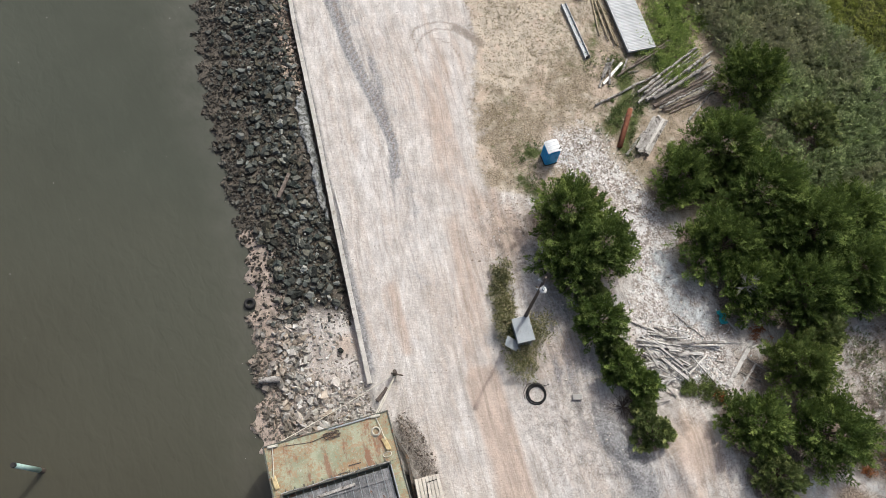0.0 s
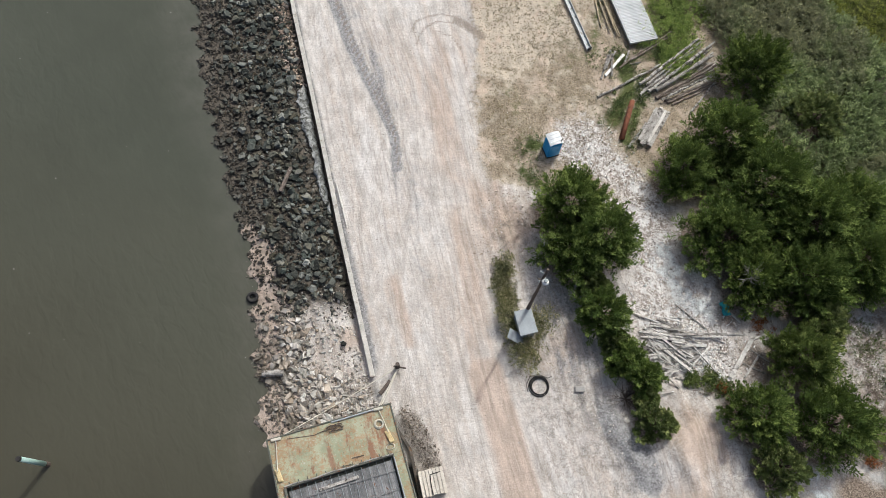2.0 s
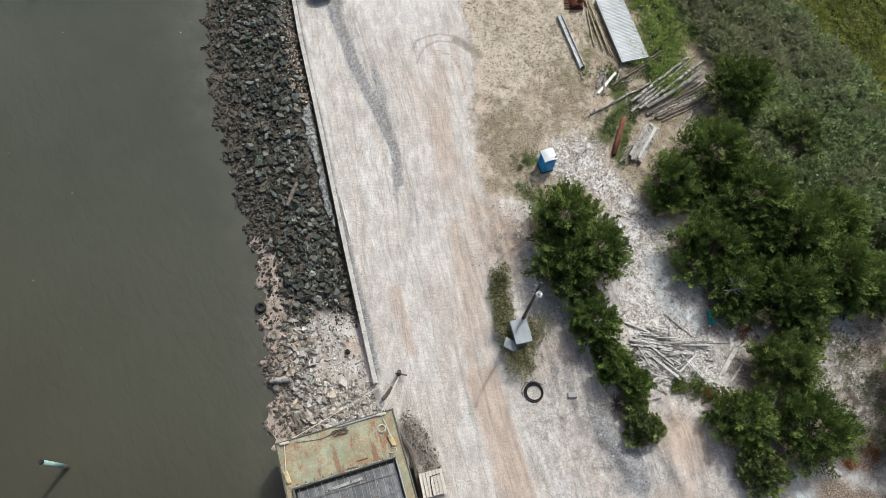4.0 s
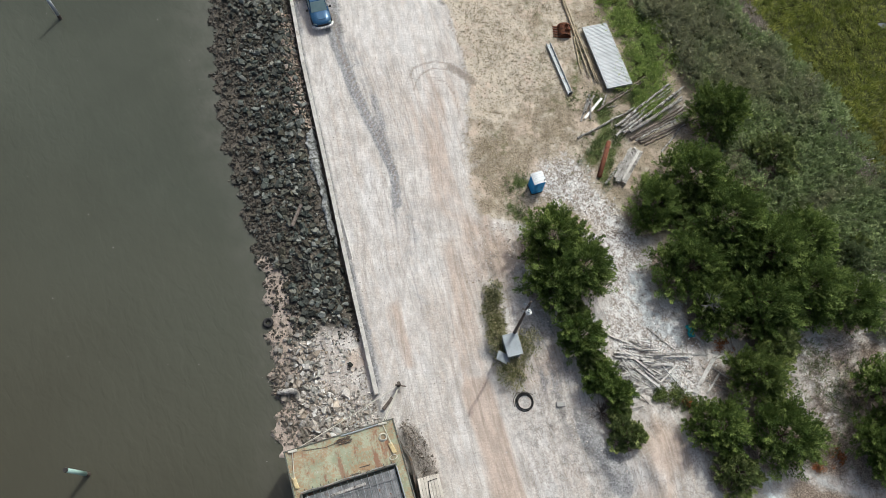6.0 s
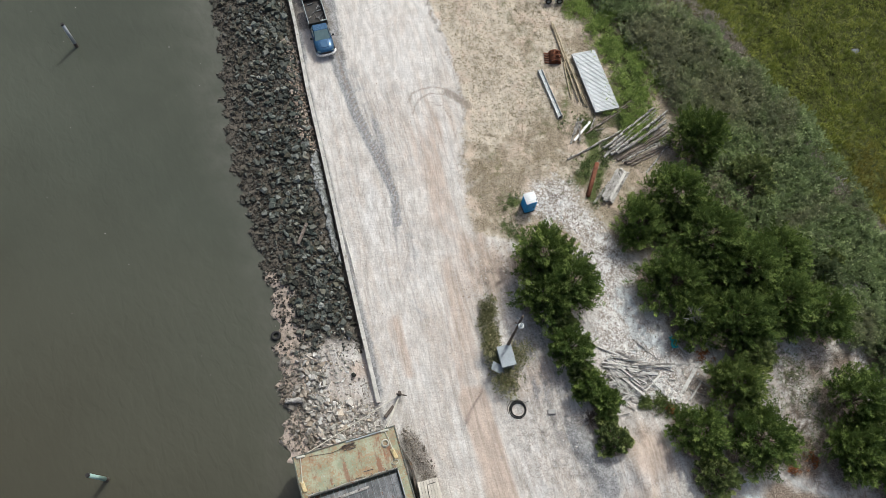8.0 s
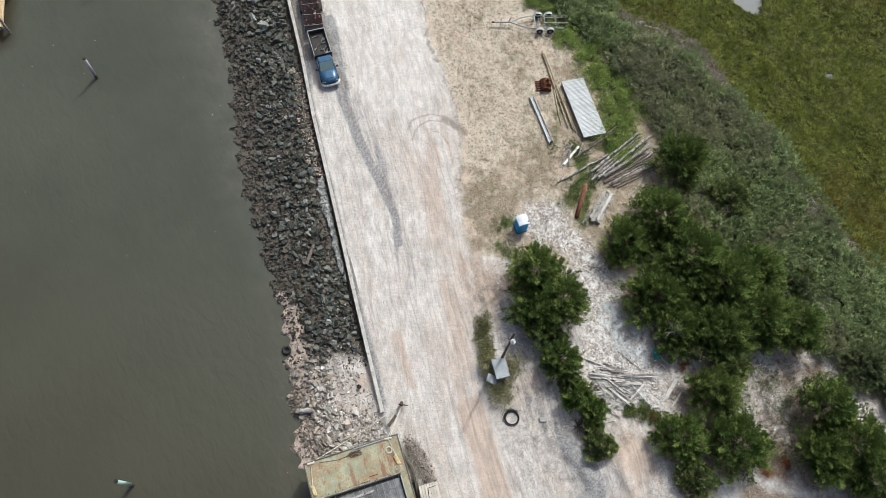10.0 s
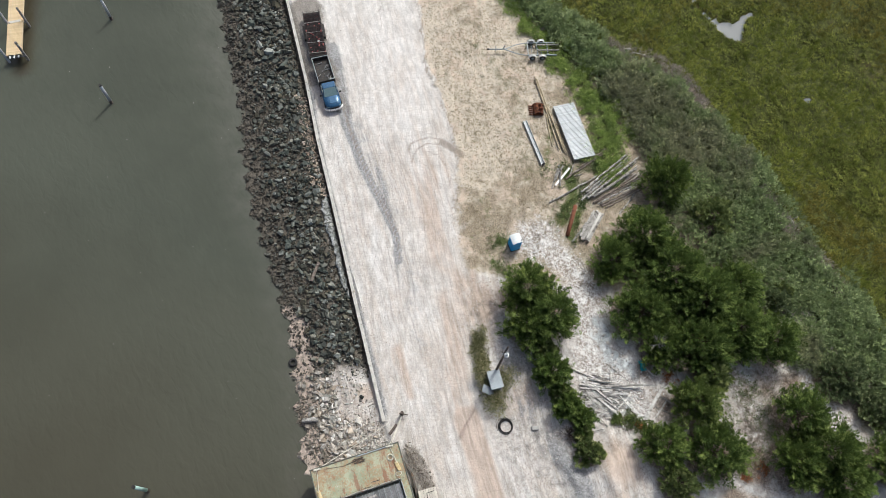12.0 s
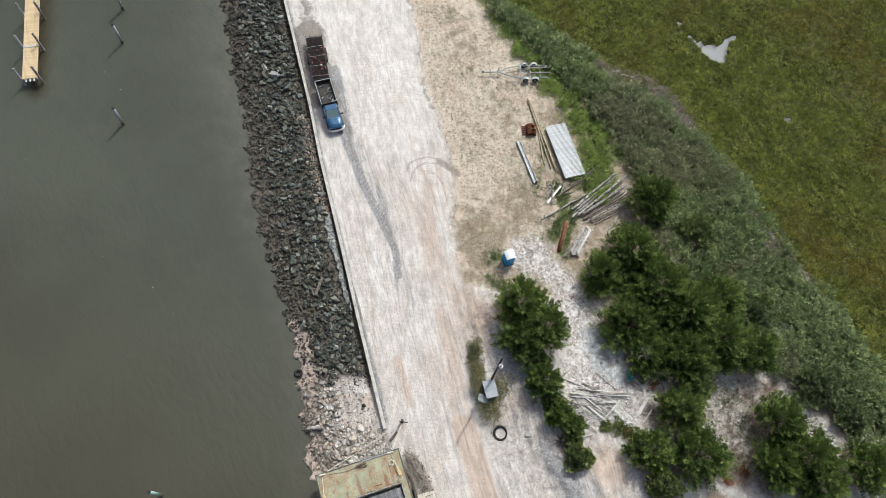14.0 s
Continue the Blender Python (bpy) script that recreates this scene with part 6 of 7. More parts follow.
# ---- barge ----
def barge():
    b = thing("barge", "green painted steel deck barge with rust and dark hold", "barge", pose(-2.0, 7.0, 0, 0, 0, 23.9))
    W, L, top = 7.85, 30.0, 2.9
    bm = bmesh.new()
    box(bm, (W, L - 1.2, 4.1), (-W / 2, -L / 2 - 0.6, 0.35), bevel=0.05)
    box(bm, (W, 3.1, 2.2), (-W / 2, -1.55, 1.77), bevel=0.05)
    box(bm, (0.56, L - 3, 0.8), (-W + 0.28, -L / 2 - 1.5, 2.46))
    box(bm, (0.7, L - 3, 0.8), (-0.35, -L / 2 - 1.5, 2.46))
    part("hull", bm, M_HULL, b)
    bm = bmesh.new()
    box(bm, (W - 0.06, 2.95, 0.05), (-W / 2, -1.5, top - 0.02), bevel=0.01)
    part("foredeck", bm, M_DECK, b, "green deck plates blotched with rust")
    for s in (-W + 0.28, -0.36):
        bm = box(bmesh.new(), (0.5 if s < -3 else 0.62, L - 3.1, 0.05), (s, -2.99 - (L - 3.1) / 2, top - 0.02), bevel=0.01)
        part("side_deck", bm, M_DECK, b)
    bm = box(bmesh.new(), (W + 0.05, 0.1, 0.16), (-W / 2, -0.03, top), bevel=0.03)
    part("bow_rail", bm, M_HULL, b)
    bm = box(bmesh.new(), (3.2, 0.09, 0.1), (-2.2, -0.12, top + 0.08), bevel=0.02)
    part("fender_pipe", bm, M_CABIN, b, "grey pipe along the bow edge")
    for s in (-W + 0.06, -0.06):
        part("gunwale", box(bmesh.new(), (0.1, L, 0.14), (s, -L / 2, top + 0.01), bevel=0.03), M_HULL, b)
    # coaming of the hold
    x0, x1 = -W + 0.55, -0.7
    bm = box(bmesh.new(), (x1 - x0, 0.14, 0.26), ((x0 + x1) / 2, -3.02, top + 0.08), bevel=0.03)
    for i in range(12):
        box(bm, (0.05, 0.14, 0.3), (x0 + 0.3 + i * 0.55, -2.86, top + 0.1))
    part("coaming", bm, M_HULL, b)
    for s in (x0, x1):
        bm = box(bmesh.new(), (0.13, L - 3.6, 0.26), (s, -3.0 - (L - 3.6) / 2, top + 0.08), bevel=0.03)
        part("coaming", bm, M_HULL, b)
    rail = part("coaming_rail", tube(bmesh.new(), [(x1 + 0.02, -3.2, top + 0.27), (x1 + 0.02, -12.0, top + 0.27)], 0.04), M_CABIN, b)
    for i in range(34):
        w = (x1 - x0 - 0.3) / 34
        bm = box(bmesh.new(), (w * 0.93, L - 4.2, 0.08), (x0 + 0.15 + w * (i + 0.5), -3.3 - (L - 4.2) / 2, top - 0.12 + random.uniform(-0.02, 0.02)), bevel=0.008)
        part("hold_board", bm, M_DARKDECK, b)
    for k in range(9):
        bm = box(bmesh.new(), (x1 - x0 - 0.2, 0.1, 0.1), ((x0 + x1) / 2, -3.9 - k * 1.15, top - 0.05), (0, 0, random.uniform(-0.6, 0.6)))
        part("hold_batten", bm, M_DARKDECK, b)
    bm = box(bmesh.new(), (2.4, 0.18, 0.08), (-4.2, -3.7, top + 0.02), (0, 0, 1.5), 0.02)
    part("loose_beam", bm, M_GREYWOOD, b, "grey loose timber beam in the hold")
    for k in range(14):
        f = x0 + 0.35 + k * (x1 - x0 - 0.5) / 13
        part("hold_wire", tube(bmesh.new(), [(f, -3.1, top + 0.04), (f + random.uniform(-0.1, 0.1), -7.0, top + 0.03), (f, -12.0, top + 0.04)], 0.014, 5), M_GALV, b)
    rope_pts = [(x0 + (x1 - x0) * i / 40, -2.98 + 0.03 * math.sin(i * 0.45), top + 0.235) for i in range(41)]
    part("coaming_rope", tube(bmesh.new(), rope_pts, 0.035), M_GREYWOOD, b, "grey rope laid along the coaming")
    for px, py, sx, sy, rz in ((0.0 - 0.62, -1.95, 0.3, 0.8, 12), (-W + 0.35, -2.25, 0.28, 0.8, 8)):
        bm = box(bmesh.new(), (sx, sy, 0.12), (px, py, top + 0.08), (0, 0, rz), 0.03)
        rod(bm, (px - 0.02, py + 0.25, top), (px - 0.02, py + 0.25, top + 0.26), 0.09, 0.1, 12)
        rod(bm, (px + 0.02, py - 0.25, top), (px + 0.02, py - 0.25, top + 0.26), 0.09, 0.1, 12)
        part("bollard", bm, M_YELLOW, b, "faded yellow double bollard")
    for px, py in ((-0.84, -0.15), (-W + 0.62, -0.15)):
        bm = box(bmesh.new(), (0.62, 0.16, 0.16), (px, py, top + 0.1), (0, 0, -4), 0.04)
        part("fairlead", bm, M_ROPE, b, "pale painted fairlead")
    part("deck_line", tube(bmesh.new(), [(-0.84, -0.2, top + 0.15), (-0.7, -1.0, top + 0.12), (-0.62, -1.7, top + 0.3)], 0.03), M_ROPE, b)
    part("deck_line", tube(bmesh.new(), [(-W + 0.6, -0.2, top + 0.15), (-W + 0.45, -1.2, top + 0.12), (-W + 0.35, -2.0, top + 0.3)], 0.03), M_ROPE, b)
    coil_ = part("rope_coil", torus(bmesh.new(), 0.27, 0.04, (-1.05, -1.05, top + 0.05), 24, 6), M_ROPE, b)
    part("rope_coil", torus(bmesh.new(), 0.22, 0.04, (-1.03, -1.04, top + 0.12), 24, 6), M_ROPE, b)
    part("rope_coil", torus(bmesh.new(), 0.26, 0.035, (-0.72, -2.55, top + 0.05), 24, 6, 0.6), M_ROPE, b)
    pts = [(-3.7 - 0.5 * math.cos(i * 0.9) * (1 + 0.3 * math.sin(i * 2.3)), -0.5 + 0.22 * math.sin(i * 1.1), top + 0.04 + 0.004 * i) for i in range(26)]
    part("cable_heap", tube(bmesh.new(), pts + [(-5.0, -0.55, top + 0.03), (-6.6, -0.3, top + 0.03)], 0.022), M_POLEW, b, "dark tangled cable heap")
    for px, py, ln, rz in ((-2.75, -2.55, 0.75, -2), (-3.55, -2.85, 0.6, -2)):
        part("deck_bar", box(bmesh.new(), (ln, 0.06, 0.05), (px, py, top + 0.03), (0, 0, rz)), M_POLEW, b)
    for k in range(7):
        part("deck_seam", box(bmesh.new(), (0.025, 2.7, 0.012), (-W + 1.0 + k * 1.0, -1.45, top + 0.008)), M_DECK, b)


barge()


def crate():
    c = thing("pallet_stack", "pale weathered board pallets stacked beside the barge", "pallet", pose(1.2, 2.82, ground_at(1.2, 2.8), 0, 0, 110))
    for lv in range(5):
        for s in (-0.7, 0, 0.7):
            part("bearer", box(bmesh.new(), (0.1, 1.55, 0.1), (s, 0, 0.06 + lv * 0.17)), M_GREYWOOD, c)
        for i in range(7):
            part("board", box(bmesh.new(), (1.6 + random.uniform(-0.03, 0.03), 0.19, 0.03), (random.uniform(-0.02, 0.02), -0.69 + i * 0.23, 0.13 + lv * 0.17), (0, 0, random.uniform(-0.8, 0.8))), M_CREAM, c)
    part("strap", tube(bmesh.new(), [(-0.75, 0.15, 0.9), (0.05, 0.12, 0.9), (0.45, 0.05, 0.88), (0.5, -0.6, 0.88)], 0.025), M_BLACK, c)


crate()

# ---- stored metal ----
def gangway():
    g = thing("gangway_panel", "weathered ribbed aluminium gangway deck lying on grass", "panel", pose(12.9, 42.5, 0.25, 0, -1, -69))
    L, W = 7.05, 2.36
    for s in (-1, 1):
        part("side_rail", box(bmesh.new(), (L, 0.09, 0.22), (0, s * (W / 2), 0.11), bevel=0.015), M_ALU, g)
        part("end_rail", box(bmesh.new(), (0.09, W, 0.2), (s * (L / 2 - 0.02), 0, 0.11), bevel=0.015), M_ALU, g)
        part("support", box(bmesh.new(), (0.2, W * 0.9, 0.3), (s * 2.4, 0, -0.12)), M_GREYWOOD, g)
    n = 46
    me = None
    for i in range(n):
        x = -L / 2 + 0.1 + (L - 0.2) * (i + 0.5) / n
        if me is None:
            bm = box(bmesh.new(), ((L - 0.2) / n * 0.86, W - 0.1, 0.05), (0, 0, 0.2), bevel=0.012)
            me = part("slat", bm, M_ALU, g)
            me.location = (x, 0, 0)
        else:
            o = new("slat", me.data)
            o.parent = g
            o.location = (x, 0, random.uniform(-0.006, 0.006))
    part("deck_plate", box(bmesh.new(), (L - 0.1, W - 0.1, 0.03), (0, 0, 0.178)), M_ALU, g)


gangway()


def beam(p, q):
    p, q = Vector(p), Vector(q)
    d = q - p
    b = thing("steel_channel", "galvanised steel channel beam lying on sandy ground", "beam", pose(*((p + q) / 2), 0, 0, math.degrees(math.atan2(d.y, d.x))))
    L = d.length
    part("web", box(bmesh.new(), (L, 0.42, 0.04), (0, 0, 0.06), bevel=0.008), M_ALU, b)
    for s in (-1, 1):
        part("flange", box(bmesh.new(), (L, 0.05, 0.22), (0, s * 0.2, 0.12), bevel=0.012), M_ALU, b)
    for k in range(6):
        part("bolt", rod(bmesh.new(), (-L / 2 + 0.4 + k * (L - 0.8) / 5, 0.1, 0.06), (-L / 2 + 0.4 + k * (L - 0.8) / 5, 0.1, 0.11), 0.04, seg=6), M_BLACK, b)
    part("end_bracket", box(bmesh.new(), (0.12, 0.36, 0.26), (L / 2 - 0.08, 0.06, 0.14), (0, 0, 12), 0.02), M_BLACK, b)


beam((7.45, 43.15, 0.08), (9.75, 37.86, 0.08))
for p, q, r in (((8.3, 49.2, 0.2), (11.45, 39.95, 0.16), 0.085), ((8.5, 48.9, 0.28), (12.05, 39.65, 0.18), 0.09), ((9.8, 44.4, 0.12), (10.66, 40.35, 0.1), 0.075), ((9.75, 45.4, 0.2), (12.35, 39.5, 0.14), 0.08)):
    single("timber_pole", rod(bmesh.new(), p, q, r, r * 0.75, 10, 0.015, 8), M_TANPOLE, "long tan timber pole lying in rough grass", "pole", "long poles", True)


def bucket():
    b = thing("excavator_bucket", "rusty orange excavator bucket lying on its back", "bucket", pose(8.85, 44.85, ground_at(8.9, 44.9), 0, 0, 8))
    bm = bmesh.new()
    n = 9
    rows = []
    for i in range(n + 1):
        a = math.pi * (0.06 + 0.84 * i / n)
        x, z = 0.25 - 0.62 * math.cos(a) * -1, 0.62 * math.sin(a)
        rows.append([bm.verts.new((x - 0.25, s * 0.66, z + 0.02)) for s in (-1, 1)])
    for a, c in zip(rows, rows[1:]):
        bm.faces.new((a[0], a[1], c[1], c[0]))
    bmesh.ops.solidify(bm, geom=bm.faces[:], thickness=0.05)
    part("shell", bm, M_RUSTO, b)
    for s in (-1, 1):
        bm = bmesh.new()
        vs = [bm.verts.new((0.6 * math.cos(math.pi * k / 8), s * 0.66, 0.6 * math.sin(math.pi * k / 8) + 0.02)) for k in range(9)]
        f = bm.faces.new(vs)
        bmesh.ops.solidify(bm, geom=[f], thickness=0.05)
        part("side_plate", bm, M_RUSTO, b)
        part("ear", box(bmesh.new(), (0.5, 0.08, 0.4), (0.25, s * 0.26, 0.7), (0, 20, 0), 0.03), M_RUSTO, b)
    part("pin", rod(bmesh.new(), (0.3, -0.4, 0.75), (0.3, 0.4, 0.75), 0.06), M_RUST, b)
    for k in range(5):
        bm = box(bmesh.new(), (0.5, 0.13, 0.1), (-0.8, -0.56 + k * 0.28, 0.1), (0, 8, 0), 0.02)
        part("tooth", bm, M_RUST, b)


bucket()


def wheel(parent, at, r, w, along_y=False, rim=M_GALV):
    a = Vector(at)
    half = Vector((w / 2, 0, 0)) if along_y else Vector((0, w / 2, 0))
    t = part("tyre", rod(bmesh.new(), a - half, a + half, r, seg=20), M_BLACK, parent, "", True)
    part("rim", rod(bmesh.new(), a - half * 1.06, a + half * 1.06, r * 0.55, seg=14), rim, t)


def boat_trailer():
    t = thing("boat_trailer", "empty galvanised tandem axle boat trailer", "trailer", pose(2.66, 52.1, ground_at(5, 52), 0, 0, 8.5))
    z = 0.55
    part("tongue", box(bmesh.new(), (2.2, 0.12, 0.12), (1.0, 0, z), bevel=0.015), M_GALV, t)
    part("coupler", box(bmesh.new(), (0.3, 0.14, 0.16), (0.0, 0, z + 0.03), bevel=0.03), M_BLACK, t)
    part("jack", rod(bmesh.new(), (0.9, 0.12, 0), (0.9, 0.12, 0.95), 0.04), M_GALV, t)
    part("winch_post", box(bmesh.new(), (0.1, 0.1, 0.7), (1.8, 0, z + 0.35), (0, 15, 0), 0.02), M_GALV, t)
    for s in (-1, 1):
        part("frame_arm", tube(bmesh.new(), [(1.9, 0, z), (3.2, s * 0.6, z), (4.2, s * 0.85, z), (5.0, s * 0.88, z)], 0.06), M_GALV, t)
        part("side_rail", box(bmesh.new(), (3.4, 0.1, 0.14), (6.2, s * 0.88, z), bevel=0.015), M_GALV, t)
        part("bunk", box(bmesh.new(), (2.6, 0.14, 0.07), (6.9, s * 0.38, z + 0.28), bevel=0.02), M_GREYWOOD, t)
        for k in (5.1, 6.25):
            wheel(t, (k, s * 1.08, 0.33), 0.33, 0.2)
            bm = bmesh.new()
            rows = []
            for i in range(9):
                a = math.pi * i / 8
                rows.append([bm.verts.new((k + 0.46 * math.cos(a), s * 1.08 + d, 0.36 + 0.44 * math.sin(a))) for d in (-0.15, 0.15)])
            for a, c in zip(rows, rows[1:]):
                bm.faces.new((a[0], a[1], c[1], c[0]))
            bmesh.ops.solidify(bm, geom=bm.faces[:], thickness=0.02)
            part("fender", bm, M_WHITE, t, "white fender")
    for k in (4.6, 5.7, 6.9):
        part("crossmember", box(bmesh.new(), (0.1, 1.76, 0.1), (k, 0, z), bevel=0.015), M_GALV, t)
    for k in (5.1, 6.25):
        part("axle", rod(bmesh.new(), (k, -1.0, 0.33), (k, 1.0, 0.33), 0.04), M_GALV, t)


boat_trailer()

# ---- stored timber ----
LOGS = [((10.6, 33.42), (15.62, 37.2), 0.13), ((13.9, 34.9), (18.6, 40.0), 0.17), ((14.0, 34.1), (18.7, 39.4), 0.16), ((14.6, 34.3), (19.6, 39.5), 0.18), ((15.4, 34.8), (20.1, 40.2), 0.12), ((15.2, 34.5), (19.8, 38.5), 0.19), ((15.25, 34.0), (20.3, 37.9), 0.16), ((15.7, 33.75), (20.3, 37.1), 0.14)]
MORE_LOGS = [((12.25, 36.5), (17.35, 41.2), 0.12), ((12.55, 36.95), (17.6, 41.8), 0.11), ((18.05, 33.05), (20.4, 36.7), 0.12), ((13.15, 37.0), (14.0, 37.3), 0.09), ((14.4, 34.9), (18.9, 39.9), 0.13), ((15.9, 35.2), (19.9, 38.9), 0.14), ((15.4, 33.95), (19.6, 37.0), 0.1), ((14.2, 34.6), (18.2, 39.2), 0.12), ((14.9, 34.6), (19.4, 39.0), 0.11), ((15.6, 34.2), (20.2, 37.5), 0.11), ((16.0, 33.8), (20.5, 36.7), 0.11), ((16.6, 33.6), (20.4, 36.2), 0.1), ((14.7, 35.1), (19.0, 39.7), 0.1), ((14.1, 34.35), (18.5, 39.0), 0.11), ((15.0, 34.7), (19.9, 39.6), 0.12), ((15.5, 34.1), (20.0, 38.1), 0.12), ((16.2, 33.7), (20.3, 36.4), 0.12)]
for k, (p, q, r) in enumerate(LOGS + MORE_LOGS):
    z = r + 0.02 + (0.24 if 1 <= k < 8 and k % 2 or k in (12, 13) else 0.0)
    bm = rod(bmesh.new(), (*p, ground_at(*p) + z), (*q, ground_at(*q) + z + (0.12 if k < 8 else 0)), r * 0.78, r * 0.58, 11, 0.045, 12)
    single("weathered_log", bm, M_DARKLOG if k in (6, 8, 9, 14, 17, 18, 19, 23, 24) else (M_LOG, M_LOG, M_GREYWOOD)[k % 3], "silver grey weathered timber pile lying in a heap", "log", "stored logs")
for k, (p, q) in enumerate((((10.85, 35.2), (11.36, 37.66)), ((11.15, 35.5), (12.6, 37.85)), ((11.66, 35.5), (11.6, 37.7)), ((11.25, 36.3), (11.5, 38.16)), ((12.7, 37.1), (13.05, 38.3)), ((11.0, 36.0), (11.9, 38.0)))):
    a, c = Vector((*p, 0)), Vector((*q, 0))
    d = c - a
    bm = box(bmesh.new(), (d.length, 0.22 if k == 1 else 0.15, 0.1), ((a + c).x / 2, (a + c).y / 2, 0.1 + 0.07 * (k % 3)), (0, 0, math.degrees(math.atan2(d.y, d.x))), 0.015)
    single("timber_offcut", bm, M_WHITE if k == 1 else M_GREYWOOD, "white painted timber offcut on the ground" if k == 1 else "short grey timber offcut on the ground", "plank", "timber offcuts")
bm = rod(bmesh.new(), (12.63, 29.8, 0.2), (13.38, 33.37, 0.22), 0.2, 0.2, 18)
single("rusty_pipe", bm, M_RUST, "rusty brown steel pipe lying on grass", "pipe", "", True)


def plank_stack():
    s = thing("plank_stack", "bleached rough planks stacked with uneven ends", "planks", pose(15.08, 31.2, ground_at(15, 31), 0, 0, 67))
    for k in (-1.2, 0, 1.2):
        part("bearer", box(bmesh.new(), (0.15, 1.2, 0.14), (k, 0, 0.06)), M_POLEW, s)
    for lv in range(4):
        for i in range(5):
            if lv == 3 and i in (1, 4):
                continue
            part("plank", box(bmesh.new(), (3.6 + random.uniform(-0.45, 0.25), 0.22, 0.085), (random.uniform(-0.2, 0.12), -0.46 + i * 0.235 + random.uniform(-0.02, 0.02), 0.175 + lv * 0.092), (random.uniform(-3, 3), 0, random.uniform(-2.2, 2.2)), 0.012), (M_PALEWOOD, M_LOG, M_PALEWOOD, M_GREYWOOD, M_LOG)[(i + 2 * lv) % 5], s)


plank_stack()
bm = box(bmesh.new(), (2.75, 0.22, 0.08), (13.9, 30.4, 0.09), (0, 0, 60), 0.015)
single("loose_plank", bm, M_GREYWOOD, "grey loose plank beside the plank stack", "plank")

# ---- broken boards under the cedars ----
DRIFT = [((15.5, 15.6), (17.8, 14.75), 0.17), ((15.0, 15.2), (17.05, 14.9), 0.14), ((14.4, 14.45), (17.35, 14.15), 0.17), ((15.7, 14.4), (20.25, 15.0), 0.18), ((17.05, 14.4), (20.2, 14.9), 0.12), ((14.8, 13.65), (18.9, 14.05), 0.2), ((16.6, 14.2), (17.65, 13.4), 0.22), ((15.9, 13.35), (17.9, 12.0), 0.2), ((16.75, 12.7), (18.1, 13.8), 0.15), ((17.2, 12.6), (18.5, 13.4), 0.14), ((15.2, 12.7), (16.5, 13.4), 0.18), ((15.6, 11.6), (16.9, 12.0), 0.13)]
DRIFT_TOO = [((17.2, 16.2), (17.2, 15.0), 0.1), ((20.4, 17.0), (21.4, 16.1), 0.14), ((19.3, 14.7), (20.3, 14.5), 0.1), ((16.8, 16.85), (19.0, 15.3), 0.07), ((20.55, 12.05), (22.5, 15.6), 0.3), ((22.25, 14.95), (23.1, 15.5), 0.12), ((21.45, 13.2), (23.0, 12.65), 0.12), ((15.75, 14.1), (17.35, 13.0), 0.14), ((16.2, 12.2), (17.8, 12.55), 0.14), ((15.0, 13.4), (17.35, 13.95), 0.13), ((20.0, 15.1), (21.7, 15.25), 0.1), ((22.65, 13.95), (21.55, 12.2), 0.13), ((22.1, 14.2), (23.3, 13.5), 0.09)]
rb = random.Random(44)
HEAP = []
for k in range(105):
    cx, cy, a, ln = rb.gauss(16.4, 1.15), rb.gauss(13.6, 1.0), rb.gauss(0, 0.13), rb.uniform(0.6, 2.6)
    a += rb.choice((-0.05, -0.2, -0.3, 0.05)) if cy > 13.6 else rb.choice((0.75, -0.7, 0.6, -0.25))
    HEAP.append(((cx - ln / 2 * math.cos(a), cy - ln / 2 * math.sin(a)), (cx + ln / 2 * math.cos(a), cy + ln / 2 * math.sin(a)), rb.uniform(0.05, 0.13)))
for k, (p, q, w) in enumerate(DRIFT + DRIFT_TOO + HEAP):
    a, c = Vector((*p, 0)), Vector((*q, 0))
    d = c - a
    z = 0.06 + (0.1 * ((k * 5) % 4) if k < 12 or k in (19, 20, 21) or k > 24 else 0.0)
    m = (a + c) / 2
    bm = box(bmesh.new(), (d.length, w, 0.06 + 0.03 * (k % 3)), (m.x, m.y, ground_at(m.x, m.y) + z), ((0 if k == 16 else random.uniform(-14, 14)), random.uniform(-2.5, 2.5), math.degrees(math.atan2(d.y, d.x))), 0.012)
    single("broken_board", bm, M_PALEWOOD if k % 3 else M_GREYWOOD, "bleached grey broken board in a heap on white shell", "board", "board heap")


def tarp():
    bm = bmesh.new()
    bmesh.ops.create_grid(bm, x_segments=10, y_segments=14, size=0.5)
    for v in bm.verts:
        v.co = Vector((v.co.x * 0.6 + 0.06 * math.sin(v.co.y * 9), v.co.y * 1.0, 0.3 + 0.14 * math.sin(v.co.x * 8 + v.co.y * 3) + 0.1 * math.cos(v.co.y * 7) - abs(v.co.x) * 0.35))
    bmesh.ops.solidify(bm, geom=bm.faces[:], thickness=0.015)
    bmesh.ops.transform(bm, matrix=pose(20.3, 16.95, ground_at(20.3, 16.95) + 0.03, 0, 0, 15), verts=bm.verts)
    single("tarpaulin", bm, M_TEAL, "crumpled teal plastic tarpaulin at the thicket edge", "tarpaulin", "", True)


tarp()


